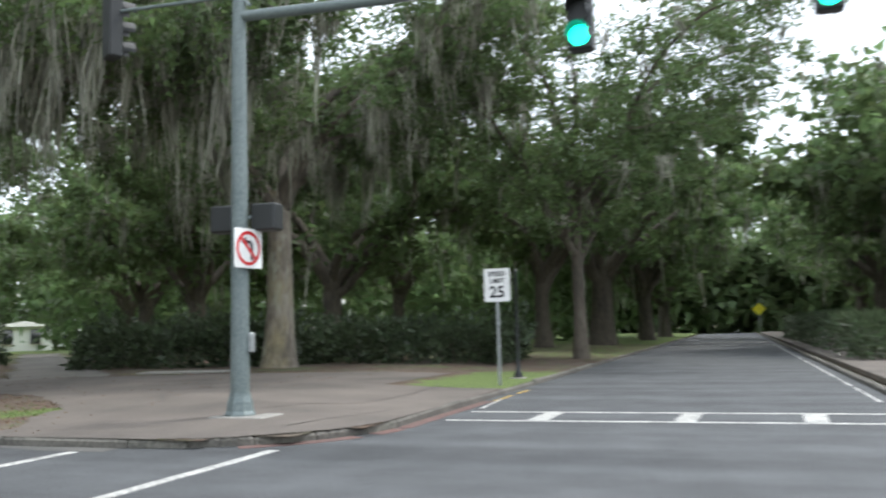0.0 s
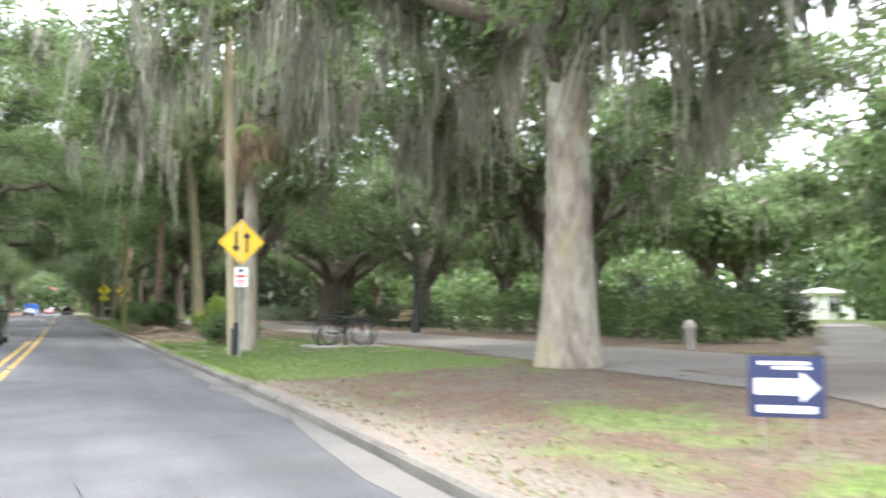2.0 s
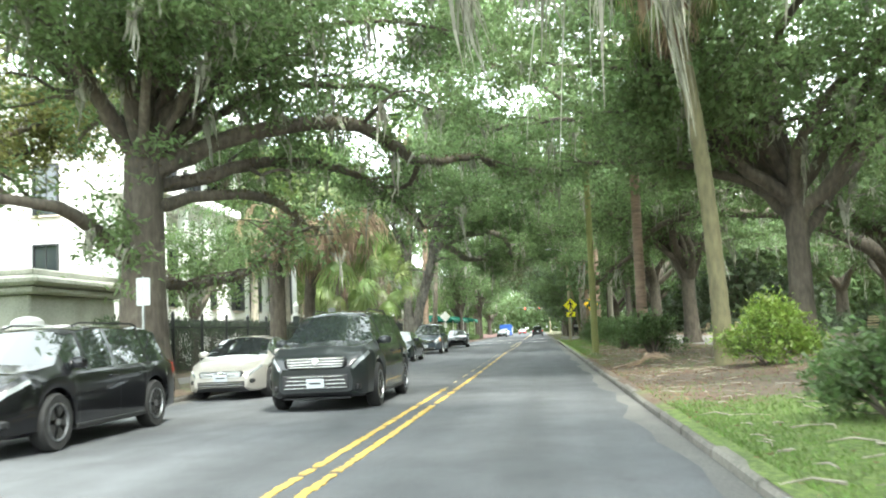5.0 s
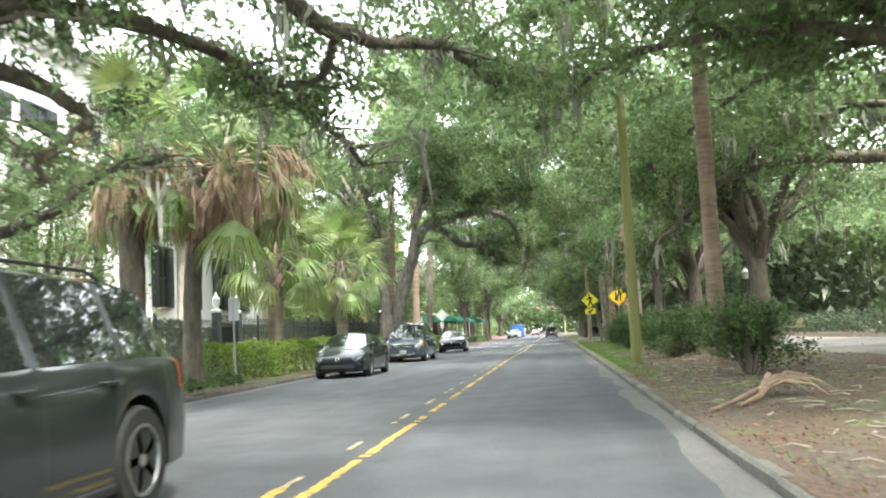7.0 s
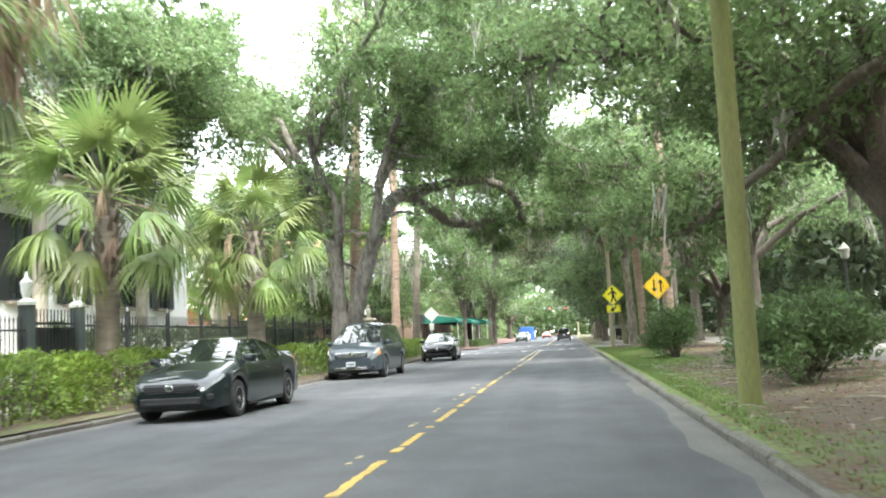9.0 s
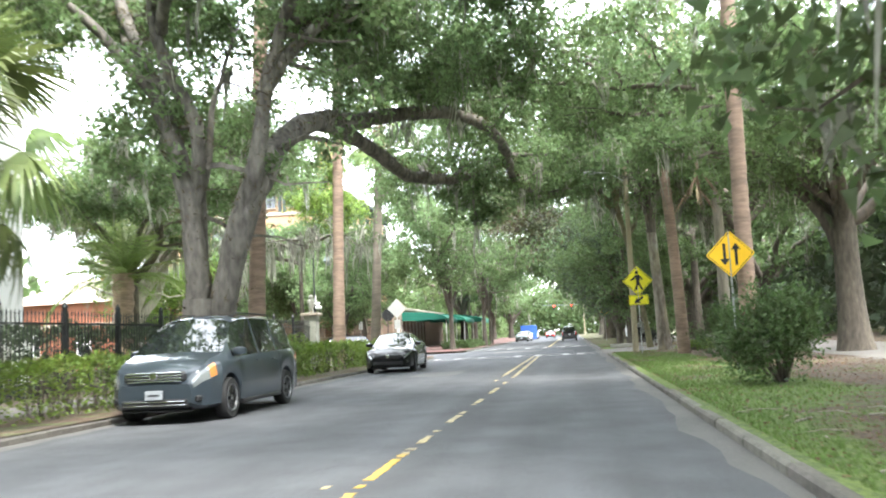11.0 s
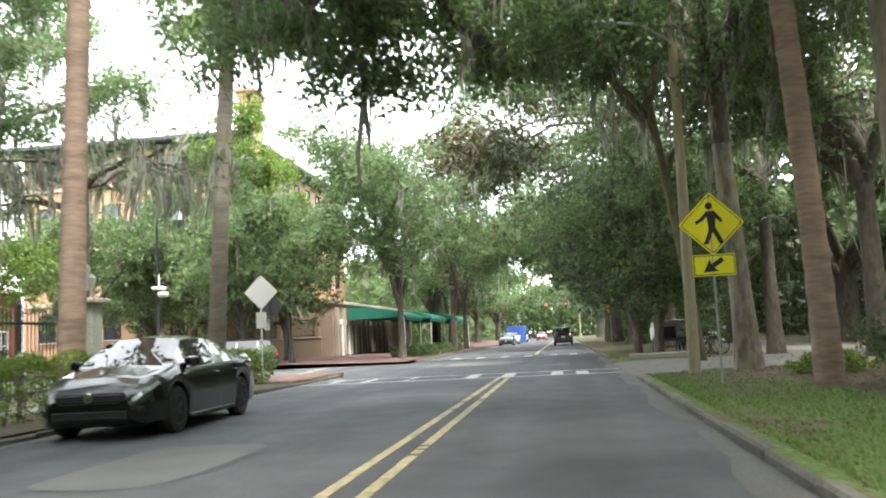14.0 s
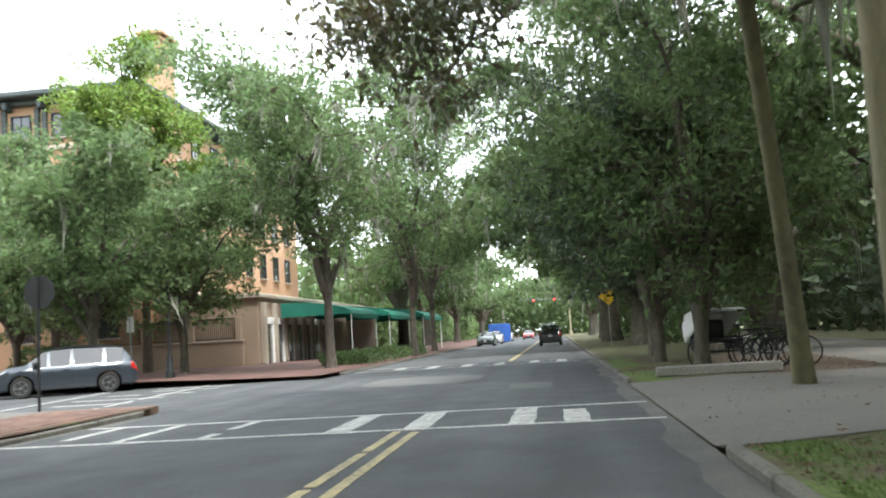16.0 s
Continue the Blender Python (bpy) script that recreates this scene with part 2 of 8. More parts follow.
M["stone_trim"] = mat("stone_trim", (0.42, 0.36, 0.29), (0.32, 0.27, 0.22), 0.85, fine=20, coarse=0.8)
M["stone_grey"] = mat("stone_grey", (0.36, 0.36, 0.31), (0.2, 0.21, 0.17), 0.9, fine=16, coarse=0.8, bump=0.3)
M["brick_red"] = mat("brick_red", (0.36, 0.14, 0.08), (0.26, 0.1, 0.06), 0.9, fine=12, coarse=0.7)
M["dark_paint"] = mat("dark_paint", (0.022, 0.024, 0.026), (0.012, 0.013, 0.014), 0.5, fine=20, coarse=1.5, bump=0.05)
M["cornice_dark"] = mat("cornice_dark", (0.06, 0.075, 0.075), (0.035, 0.045, 0.045), 0.6)
M["iron"] = mat("iron_black", (0.018, 0.02, 0.021), (0.01, 0.011, 0.012), 0.45, fine=30, coarse=2, bump=0.1)
M["awning"] = mat("awning_green", (0.01, 0.16, 0.105), (0.006, 0.11, 0.075), 0.75, fine=20, coarse=0.8, bump=0.1)
M["roof_green"] = mat("roof_green", (0.3, 0.4, 0.34), (0.22, 0.3, 0.26), 0.7, fine=10, coarse=0.6)
M["wood_bench"] = mat("wood_bench", (0.42, 0.34, 0.2), (0.3, 0.24, 0.15), 0.75, fine=14, coarse=2, stretch=(0.3, 3, 3))
M["steel"] = mat("steel_galvanised", (0.42, 0.44, 0.44), (0.3, 0.31, 0.31), 0.45, 0.8, fine=25, coarse=2, bump=0.05)
M["mast_green"] = mat("mast_paint_grey_green", (0.19, 0.225, 0.22), (0.12, 0.15, 0.15), 0.5, 0.2, fine=20, coarse=0.9, bump=0.08)
M["sign_white"] = mat("sign_white", (0.82, 0.82, 0.8), (0.72, 0.72, 0.7), 0.4, fine=30, coarse=3, bump=0)
M["sign_yellow"] = mat("sign_yellow", (0.9, 0.55, 0.015), (0.8, 0.47, 0.012), 0.4, fine=30, coarse=3, bump=0)
M["sign_lime"] = mat("sign_lime", (0.88, 0.8, 0.01), (0.8, 0.72, 0.01), 0.4, fine=30, coarse=3, bump=0)
M["sign_black"] = mat("sign_black", (0.012, 0.012, 0.013), rough=0.4, bump=0)
M["sign_red"] = mat("sign_red", (0.62, 0.02, 0.025), (0.5, 0.02, 0.02), 0.4, bump=0)
M["sign_navy"] = mat("sign_navy", (0.015, 0.025, 0.085), (0.012, 0.02, 0.07), 0.4, bump=0)
M["sign_back"] = mat("sign_back", (0.5, 0.52, 0.52), (0.42, 0.44, 0.44), 0.5, 0.5, bump=0.03)
M["signal_black"] = mat("signal_black", (0.02, 0.022, 0.022), rough=0.5, bump=0.05)
M["lamp_green"] = mat("signal_lamp_green", (0.02, 0.9, 0.55), (0.02, 0.85, 0.5), 0.3, bump=0, emit=2.0)
M["lamp_red"] = mat("signal_lamp_red", (0.9, 0.03, 0.02), (0.85, 0.03, 0.02), 0.3, bump=0, emit=3.0)
M["lamp_white"] = mat("lamp_globe", (0.8, 0.8, 0.78), (0.75, 0.75, 0.73), 0.3, bump=0)
M["tyre"] = mat("tyre", (0.02, 0.02, 0.02), rough=0.8, bump=0.1)
M["rim"] = mat("rim_alloy", (0.5, 0.51, 0.52), (0.4, 0.41, 0.42), 0.28, 0.9, bump=0)
M["rim_dark"] = mat("rim_dark", (0.05, 0.05, 0.055), rough=0.35, metal=0.7, bump=0)
M["chrome"] = mat("chrome", (0.75, 0.76, 0.77), (0.68, 0.69, 0.7), 0.12, 1.0, bump=0)
M["trim_black"] = mat("trim_black", (0.015, 0.015, 0.016), rough=0.5, bump=0.03)
M["amber_lens"] = mat("amber_lens", (0.62, 0.26, 0.08), (0.5, 0.2, 0.06), 0.1, 0.1, fine=30, coarse=4, bump=0, coat=1.0)
M["headlight"] = mat("headlight", (0.34, 0.355, 0.365), (0.27, 0.285, 0.295), 0.08, 0.5, fine=30, coarse=4, bump=0, coat=1.0)
M["taillight"] = mat("taillight", (0.45, 0.015, 0.012), (0.35, 0.01, 0.01), 0.15, bump=0, coat=1.0)
M["plate"] = mat("plate_white", (0.4, 0.43, 0.45), rough=0.5, bump=0)
M["car_glass"] = glass_mat("car_glass", (0.012, 0.015, 0.016))
M["window_glass"] = glass_mat("window_glass", (0.03, 0.035, 0.04))
M["tarp_blue"] = mat("tarp_blue", (0.03, 0.11, 0.4), (0.02, 0.08, 0.3), 0.7)


def paint(name, color, metal=0.3):
    dark = max(color) < 0.06
    return mat(name, color, tuple(c * 0.85 for c in color), 0.3, 0.0 if dark else metal, fine=80, coarse=1.5, bump=0, coat=1.0, spec=0.1 if dark else 0.5)


# ---- geometry helpers ----
class Geo:
    """Collects vertices and faces for one mesh."""

    def __init__(self):
        self.v, self.f = [], []

    def add(self, verts, faces):
        o = len(self.v)
        self.v += [tuple(p) for p in verts]
        self.f += [tuple(i + o for i in q) for q in faces]
        return self

    def box(self, c, s, b=0.0, rz=0.0):
        """A box with centre c, size s and chamfered edges b, turned by rz degrees."""
        h = [k / 2 for k in s]
        ca, sa = math.cos(radians(rz)), math.sin(radians(rz))
        if b <= 0:
            vs = [(x * h[0], y * h[1], z * h[2]) for x in (-1, 1) for y in (-1, 1) for z in (-1, 1)]
            fs = [(0, 1, 3, 2), (4, 6, 7, 5), (0, 4, 5, 1), (2, 3, 7, 6), (0, 2, 6, 4), (1, 5, 7, 3)]
        else:
            b = min(b, 0.45 * min(s))
            vs, at = [], {}
            for x in (-1, 1):
                for y in (-1, 1):
                    for z in (-1, 1):
                        for k in range(3):
                            at[(x, y, z, k)] = len(vs)
                            vs.append(tuple(sg * (h[i] - (0 if i == k else b)) for i, sg in enumerate((x, y, z))))
            fs = []
            S = (-1, 1)
            for k in range(3):
                i, j = [(1, 2), (2, 0), (0, 1)][k]
                for s0 in S:
                    def key(si, sj, kk=k):
                        q = [0, 0, 0]
                        q[k], q[i], q[j] = s0, si, sj
                        return at[(*q, kk)]
                    q = [key(-1, -1), key(1, -1), key(1, 1), key(-1, 1)]
                    fs.append(tuple(q if s0 > 0 else q[::-1]))
            for k in range(3):
                i, j = [(1, 2), (2, 0), (0, 1)][k]
                for si in S:
                    for sj in S:
                        def kk(sk, which):
                            q = [0, 0, 0]
                            q[k], q[i], q[j] = sk, si, sj
                            return at[(*q, which)]
                        q = [kk(-1, i), kk(1, i), kk(1, j), kk(-1, j)]
                        fs.append(tuple(q if si * sj < 0 else q[::-1]))
            for x in S:
                for y in S:
                    for z in S:
                        q = [at[(x, y, z, k)] for k in range(3)]
                        fs.append(tuple(q if x * y * z > 0 else q[::-1]))
        return self.add([(c[0] + p[0] * ca - p[1] * sa, c[1] + p[0] * sa + p[1] * ca, c[2] + p[2]) for p in vs], fs)

    def tube(self, pts, radii, n=8, cap=True):
        """A tapered tube along points."""
        pts = [Vector(p) for p in pts]
        if not hasattr(radii, "__len__"):
            radii = [radii] * len(pts)
        ref = Vector((0.13, 0.97, 0.2)).normalized()
        vs, fs = [], []
        for i, p in enumerate(pts):
            d = (pts[min(i + 1, len(pts) - 1)] - pts[max(i - 1, 0)]).normalized()
            u = d.cross(ref)
            if u.length < 0.1:
                u = d.cross(Vector((1, 0, 0)))
            u.normalize()
            w = d.cross(u)
            for k in range(n):
                a = 2 * math.pi * k / n
                vs.append(p + radii[i] * (math.cos(a) * u + math.sin(a) * w))
        for i in range(len(pts) - 1):
            for k in range(n):
                a, b = i * n + k, i * n + (k + 1) % n
                fs.append((a, b, b + n, a + n))
        if cap:
            fs.append(tuple(range(n))[::-1])
            fs.append(tuple((len(pts) - 1) * n + k for k in range(n)))
        return self.add(vs, fs)

    def prism(self, poly, m, depth):
        """A flat polygon (x, y) extruded along its z by depth, placed by the matrix m."""
        k = len(poly)
        vs = [m @ Vector((x, y, 0)) for x, y in poly] + [m @ Vector((x, y, depth)) for x, y in poly]
        fs = [tuple(range(k))[::-1], tuple(range(k, 2 * k))] + [(i, (i + 1) % k, (i + 1) % k + k, i + k) for i in range(k)]
        return self.add(vs, fs)

    def lathe(self, prof, c=(0, 0, 0), n=16):
        """A profile of (radius, height) turned about the vertical through c."""
        vs, fs = [], []
        for r, z in prof:
            for k in range(n):
                a = 2 * math.pi * k / n
                vs.append((c[0] + r * math.cos(a), c[1] + r * math.sin(a), c[2] + z))
        for i in range(len(prof) - 1):
            for k in range(n):
                a, b = i * n + k, i * n + (k + 1) % n
                fs.append((a, b, b + n, a + n))
        fs.append(tuple(range(n))[::-1])
        fs.append(tuple((len(prof) - 1) * n + k for k in range(n)))
        return self.add(vs, fs)

    def mesh(self, name, smooth=None):
        me = bpy.data.meshes.new(name)
        me.from_pydata(self.v, [], self.f)
        me.update()
        if smooth:
            me.shade_smooth()
            me.set_sharp_from_angle(angle=radians(smooth))
        return me


def quads_mesh(name, v, tri=False):
    """A mesh of loose quads (n, 4, 3) or triangles (n, 3, 3)."""
    k = v.shape[1]
    n = len(v)
    me = bpy.data.meshes.new(name)
    me.vertices.add(n * k)
    me.vertices.foreach_set("co", v.reshape(-1).astype(np.float32))
    me.loops.add(n * k)
    me.loops.foreach_set("vertex_index", np.arange(n * k, dtype=np.int32))
    me.polygons.add(n)
    me.polygons.foreach_set("loop_start", np.arange(n, dtype=np.int32) * k)
    me.update(calc_edges=True)
    return me


def part(name, geo, material, parent=None, label="", smooth=None, kind=""):
    """One mesh object, under a thing or a part."""
    me = geo.mesh(name, smooth) if isinstance(geo, Geo) else geo
    if material and not me.materials:
        me.materials.append(material)
    ob = new(name, me)
    if parent:
        ob.parent = parent
    return tagged(ob, label, kind=kind)


def thing(name, at, label, category, group="", rz=0.0):
    """An empty at a thing's base, to hold its parts."""
    ob = new(name)
    ob.empty_display_size = 0.2
    ob.matrix_basis = pose(*at, 0, 0, rz)
    return tagged(ob, label, category, group)


def smooth01(a, b, x):
    k = np.clip((np.asarray(x, float) - a) / (b - a), 0, 1)
    return k * k * (3 - 2 * k)


def rise(x, y):
    """Height of the park's ground over the road."""
    x, y = np.asarray(x, float), np.asarray(y, float)
    d = np.minimum(y - 9.68, -4.72 - x)
    pad = smooth01(-119.2, -118.4, x) * smooth01(-107.6, -108.4, x) * smooth01(11.6, 9.9, y)
    return 0.105 - 0.09 * pad + (0.16 * smooth01(-90, -50, x) * smooth01(0.1, 5.0, d)) + 0.04 * np.sin(x * 0.31) * np.sin(y * 0.27 + 1) * smooth01(0.6, 4.0, d)


def park_z(x, y):
    return float(rise(x, y))


def bend(x, y):
    """Draws the park's edge in towards the street near the corner."""
    return -0.3 * smooth01(-19, -8, x) * smooth01(16, 10, y)


def sheet(name, x0, x1, y0, y1, step, hfun, keep=None, lift=0.0, bent=False):
    """A gridded sheet of ground that follows hfun."""
    nx, ny = max(2, int(round((x1 - x0) / step)) + 1), max(2, int(round((y1 - y0) / step)) + 1)
    X, Y = np.meshgrid(np.linspace(x0, x1, nx), np.linspace(y0, y1, ny), indexing="ij")
    Z = hfun(X, Y) + lift
    idx = np.arange(nx * ny).reshape(nx, ny)
    F = np.stack([idx[:-1, :-1], idx[1:, :-1], idx[1:, 1:], idx[:-1, 1:]], -1).reshape(-1, 4)
    if keep is not None:
        cx, cy = (X[:-1, :-1] + X[1:, 1:]) / 2, (Y[:-1, :-1] + Y[1:, 1:]) / 2
        F = F[keep(cx, cy).reshape(-1)]
    if bent:
        Y = Y + bend(X, Y)
    me = bpy.data.meshes.new(name)
    me.from_pydata(np.stack([X, Y, Z], -1).reshape(-1, 3).tolist(), [], F.tolist())
    me.update()
    me.shade_smooth()
    return me

# ---- ground, roads, kerbs ----
YR, YL, YC = 9.68, 0.05, 6.05      # kerbs and centre line of the long street
XA, XB = -4.72, 2.55               # kerbs of the crossing street
RC = 2.6                           # radius of the kerb at the corner


def covered(me, grass):
    """Gives a sheet of ground one even share of grass."""
    c = me.color_attributes.new("cover", "FLOAT_COLOR", "POINT")
    c.data.foreach_set("color", np.tile(np.array([grass, 0, 0, 1], np.float32), len(me.vertices)))
    return me


def structure(name, me, m, label=""):
    return part(name, me, m, None, label, kind="structure")


M["earth"] = mat("earth", (0.2, 0.16, 0.1), (0.12, 0.13, 0.06), 0.95, fine=3, coarse=0.12, bump=0.3)
structure("ground", Geo().box((-300, 0, -0.35), (3000, 3000, 0.6)).mesh("ground"), M["earth"], "bare earth and grass reaching to the far distance")
structure("road", Geo().box((-300, (YR + YL) / 2, -0.1), (2400, YR - YL, 0.2)).mesh("road"), M["asphalt"], "worn grey asphalt street with faded markings")
g = Geo().box(((XA + XB) / 2, 520 + YR, -0.1), (XB - XA, 1040, 0.2))
g.box(((XA + XB) / 2 - 1, -260 + YL, -0.1), (XB - XA + 6, 520, 0.2))
structure("road_crossing", g.mesh("road_crossing"), M["asphalt"], "grey asphalt side street under trees")
g = Geo()
g.v = [(XA, YR, 0.0)] + [(XA - RC + (RC + 0.07) * math.sin(a), YR + RC - (RC + 0.07) * math.cos(a), 0.0) for a in np.linspace(0, math.pi / 2, 13)]
g.v[1] = (XA - RC - 0.02, YR - 0.02, 0.0)
g.v[-1] = (XA + 0.02, YR + RC + 0.02, 0.0)
g.f = [(0, i + 1, i) for i in range(1, 13)]
structure("road_corner", g.mesh("road_corner"), M["asphalt"], "asphalt at the rounded street corner")
structure("road_side", Geo().box((-123.5, -100 + YL, -0.1), (13.0, 200, 0.2)).mesh("road_side"), M["asphalt"], "asphalt side street with a crosswalk")


def corner_keep(x, y):
    """True in the park: right of the long street and left of the crossing one, with a rounded corner."""
    r = RC - 0.05
    cx, cy = XA - RC, YR + RC
    inside = (x < XA) & (y > YR)
    rounded = (x > cx) & (y < cy) & ((x - cx) ** 2 + (y - cy) ** 2 > r * r)
    return inside & ~rounded


def in_plaza(x, y):
    """The paved corner, with the tip of the grass cut out of it."""
    edge = np.interp(y, (9.0, 10.0, 11.0, 12.4, 13.6, 14.6, 15.6, 16.4), (-9.6, -9.85, -10.25, -11.0, -12.1, -13.6, -15.8, -19.0)) + 0.12 * np.sin(y * 3.1) + 0.05 * np.sin(y * 9.7)
    return corner_keep(x, y) & (x > edge) & (y < 23.5 + 0.25 * (x + 8)) & ~((x > -7.6) & (y > 18.5))


def in_walk(x, y):
    near = 15.6 + 0.5 * np.sin(x * 0.11)
    far = 21.0 + 0.8 * np.sin(x * 0.07 + 1)
    band = (y > near) & (y < far) & (x < -10)
    diag = (np.abs(y - 27.6 + 1.06 * (x + 25)) < 2.0) & (y > 19) & (x < -12) & (y < 64)
    pad = (x < -108.3) & (x > -118.4) & (y < 16.5) & (y > YR)
    return (band | diag | pad) & (x > -400)


park = sheet("park", -130, XA - 0.06, YR + 0.06, 60, 0.5, rise, corner_keep, 0.0, True)
col = park.color_attributes.new("cover", "FLOAT_COLOR", "POINT")
co = np.empty(len(park.vertices) * 3)
park.vertices.foreach_get("co", co)
co = co.reshape(-1, 3)
X, Y = co[:, 0], co[:, 1]


def grassy(x, y):
    """How grassy the park's ground is, from bare leaf litter (0) to lawn (1)."""
    k = 0.3 + 0.12 * np.sin(x * 0.7 + 1.3) * np.sin(y * 0.9 + 0.4 * x) + 0.2 * smooth01(12.2, 10.0, y) * smooth01(-62, -70, x)
    k = np.maximum(k, smooth01(-19.5, -23, x) * smooth01(-41, -36, x) * smooth01(15.8, 14.2, y))
    k = np.maximum(k, 0.95 * smooth01(-74, -80, x) * smooth01(13.5, 11.8, y) * (1 - 0.5 * smooth01(-99, -105, x)))
    k = np.maximum(k, 0.85 * smooth01(11.0, 10.4, y) * smooth01(-46, -70, x))
    k = np.maximum(k, 0.75 * np.exp(-((x + 11.2) ** 2 + (y - 12.0) ** 2) / 0.8))
    k = np.maximum(k, 0.65 * np.exp(-((x + 14.6) ** 2 / 5.0 + (y - 12.3) ** 2 / 1.6)))
    k = np.maximum(k, 0.5 * smooth01(24, 40, y))
    k = np.maximum(k, 0.9 * smooth01(-8, -6.4, x) * smooth01(17.5, 19, y) * smooth01(27, 24, y))
    worn = smooth01(0.1, 0.75, np.sin(x * 0.83 + 0.6 * y) * np.sin(y * 1.7 - 0.35 * x + 1.0) + 0.35 * np.sin(x * 2.3 + y * 3.1))
    return k - 0.5 * k * worn * smooth01(-70, -82, x)


cov = grassy(X, Y)
sand = smooth01(1.1, 0.3, Y - YR) * smooth01(-24, -20, X) * smooth01(-8, -11, X)
col.data.foreach_set("color", np.stack([cov, sand, 0 * cov, 1 + 0 * cov], -1).reshape(-1).astype(np.float32))


def park_material():
    m = bpy.data.materials.new("park_ground")
    m.use_nodes = True
    n, l = m.node_tree.nodes, m.node_tree.links
    b = n["Principled BSDF"]
    b.inputs["Roughness"].default_value = 0.95
    geo = n.new("ShaderNodeNewGeometry")
    at = n.new("ShaderNodeAttribute")
    at.attribute_name = "cover"
    sep = n.new("ShaderNodeSeparateColor")
    l.new(at.outputs["Color"], sep.inputs[0])

    def nz(scale, detail=4.0):
        q = n.new("ShaderNodeTexNoise")
        q.inputs["Scale"].default_value, q.inputs["Detail"].default_value = scale, detail
        l.new(geo.outputs["Position"], q.inputs["Vector"])
        return q.outputs["Fac"]

    def ramp(fac, c0, c1, p0=0.38, p1=0.62):
        r = n.new("ShaderNodeValToRGB")
        r.color_ramp.elements[0].position, r.color_ramp.elements[0].color = p0, (*c0, 1)
        r.color_ramp.elements[1].position, r.color_ramp.elements[1].color = p1, (*c1, 1)
        l.new(fac, r.inputs[0])
        return r.outputs[0]

    def mixc(f, a, bb):
        q = n.new("ShaderNodeMix")
        q.data_type = "RGBA"
        l.new(f, q.inputs["Factor"])
        l.new(a, q.inputs["A"])
        l.new(bb, q.inputs["B"])
        return q.outputs["Result"]

    fine = nz(22)
    litter = ramp(fine, (0.062, 0.041, 0.029), (0.145, 0.093, 0.064))
    dirt = ramp(nz(9), (0.08, 0.062, 0.046), (0.135, 0.108, 0.082))
    soil = mixc(ramp(nz(0.8), (0, 0, 0), (1, 1, 1), 0.42, 0.58), litter, dirt)
    lawn = ramp(nz(14), (0.07, 0.103, 0.028), (0.145, 0.197, 0.05))
    f = n.new("ShaderNodeMath")
    f.operation = "ADD"
    l.new(sep.outputs[0], f.inputs[0])
    sub = n.new("ShaderNodeMath")
    sub.operation = "MULTIPLY_ADD"
    l.new(nz(1.6, 6), sub.inputs[0])
    sub.inputs[1].default_value, sub.inputs[2].default_value = 1.1, -0.55
    l.new(sub.outputs[0], f.inputs[1])
    mask = ramp(f.outputs[0], (0, 0, 0), (1, 1, 1), 0.35, 0.65)
    sandc = ramp(nz(20), (0.14, 0.12, 0.098), (0.21, 0.182, 0.15))
    l.new(mixc(sep.outputs[1], mixc(mask, soil, lawn), sandc), b.inputs["Base Color"])
    bp = n.new("ShaderNodeBump")
    bp.inputs["Strength"].default_value, bp.inputs["Distance"].default_value = 0.7, 0.04
    l.new(fine, bp.inputs["Height"])
    l.new(bp.outputs[0], b.inputs["Normal"])
    return m


M["park_ground"] = park_material()
structure("park_ground", park, M["park_ground"], "park verge with grass, leaf litter and bare soil")
structure("park_lawn_far", covered(sheet("park_lawn_far", -420, XA - 0.2, 60, 320, 8, rise), 0.8), M["park_ground"], "shaded park lawn under old oaks")
structure("park_lawn_far_west", covered(sheet("park_lawn_far_west", -420, -130, YR + 0.08, 60, 1.5, rise), 0.45), M["park_ground"], "grass verge and park lawn")
fine_box = lambda x, y: (x > -19.0) & (y < 16.4)
structure("pavement_corner_edge", sheet("pavement_corner_edge", -19.0, XA - 0.04, YR + 0.04, 16.4, 0.07, rise, in_plaza, 0.012, True), M["paving"], "worn pinkish concrete pavement inside the rounded kerb")
structure("pavement_corner", sheet("pavement_corner", -19.0, XA - 0.06, 16.4, 26, 0.25, rise, in_plaza, 0.012), M["paving"], "worn pinkish concrete pavement at the street corner")
structure("pavement_walk", sheet("pavement_walk", -200, -10, YR, 60, 0.5, rise, lambda x, y: in_walk(x, y) & corner_keep(x, y) & ~in_plaza(x, y), 0.012, True), M["walkway"], "wide grey park walkway")

# left side of the long street
left = lambda x, y: 0.13 + 0.12 * smooth01(-1.5, -6, y) + 0 * x
structure("verge_left", covered(sheet("verge_left", -117, XA - 4, -9, YL - 0.06, 0.5, left), 0.38), M["park_ground"], "narrow planted verge along the kerb")
structure("lot_left", covered(sheet("lot_left", -117, XA - 4, -120, -9, 6, left), 0.7), M["park_ground"], "garden ground of the houses")
structure("lot_left_west", sheet("lot_left_west", -420, -130, -120, YL - 0.18, 3, left), M["brick_paving"], "reddish brick paving before the hotel")
structure("pavement_left", sheet("pavement_left", -117, XA - 4, -3.6, -2.2, 0.5, left, None, 0.02), M["walkway"], "concrete sidewalk along the fences")
structure("lot_east", Geo().box((153, 250, 0.06), (300, 480, 0.14)).mesh("lot_east"), M["paving"], "sidewalk and ground across the crossing street")
structure("lot_south_east", Geo().box((156, -250, 0.06), (300, 490, 0.14)).mesh("lot_south_east"), M["earth"], "ground across the crossing street")


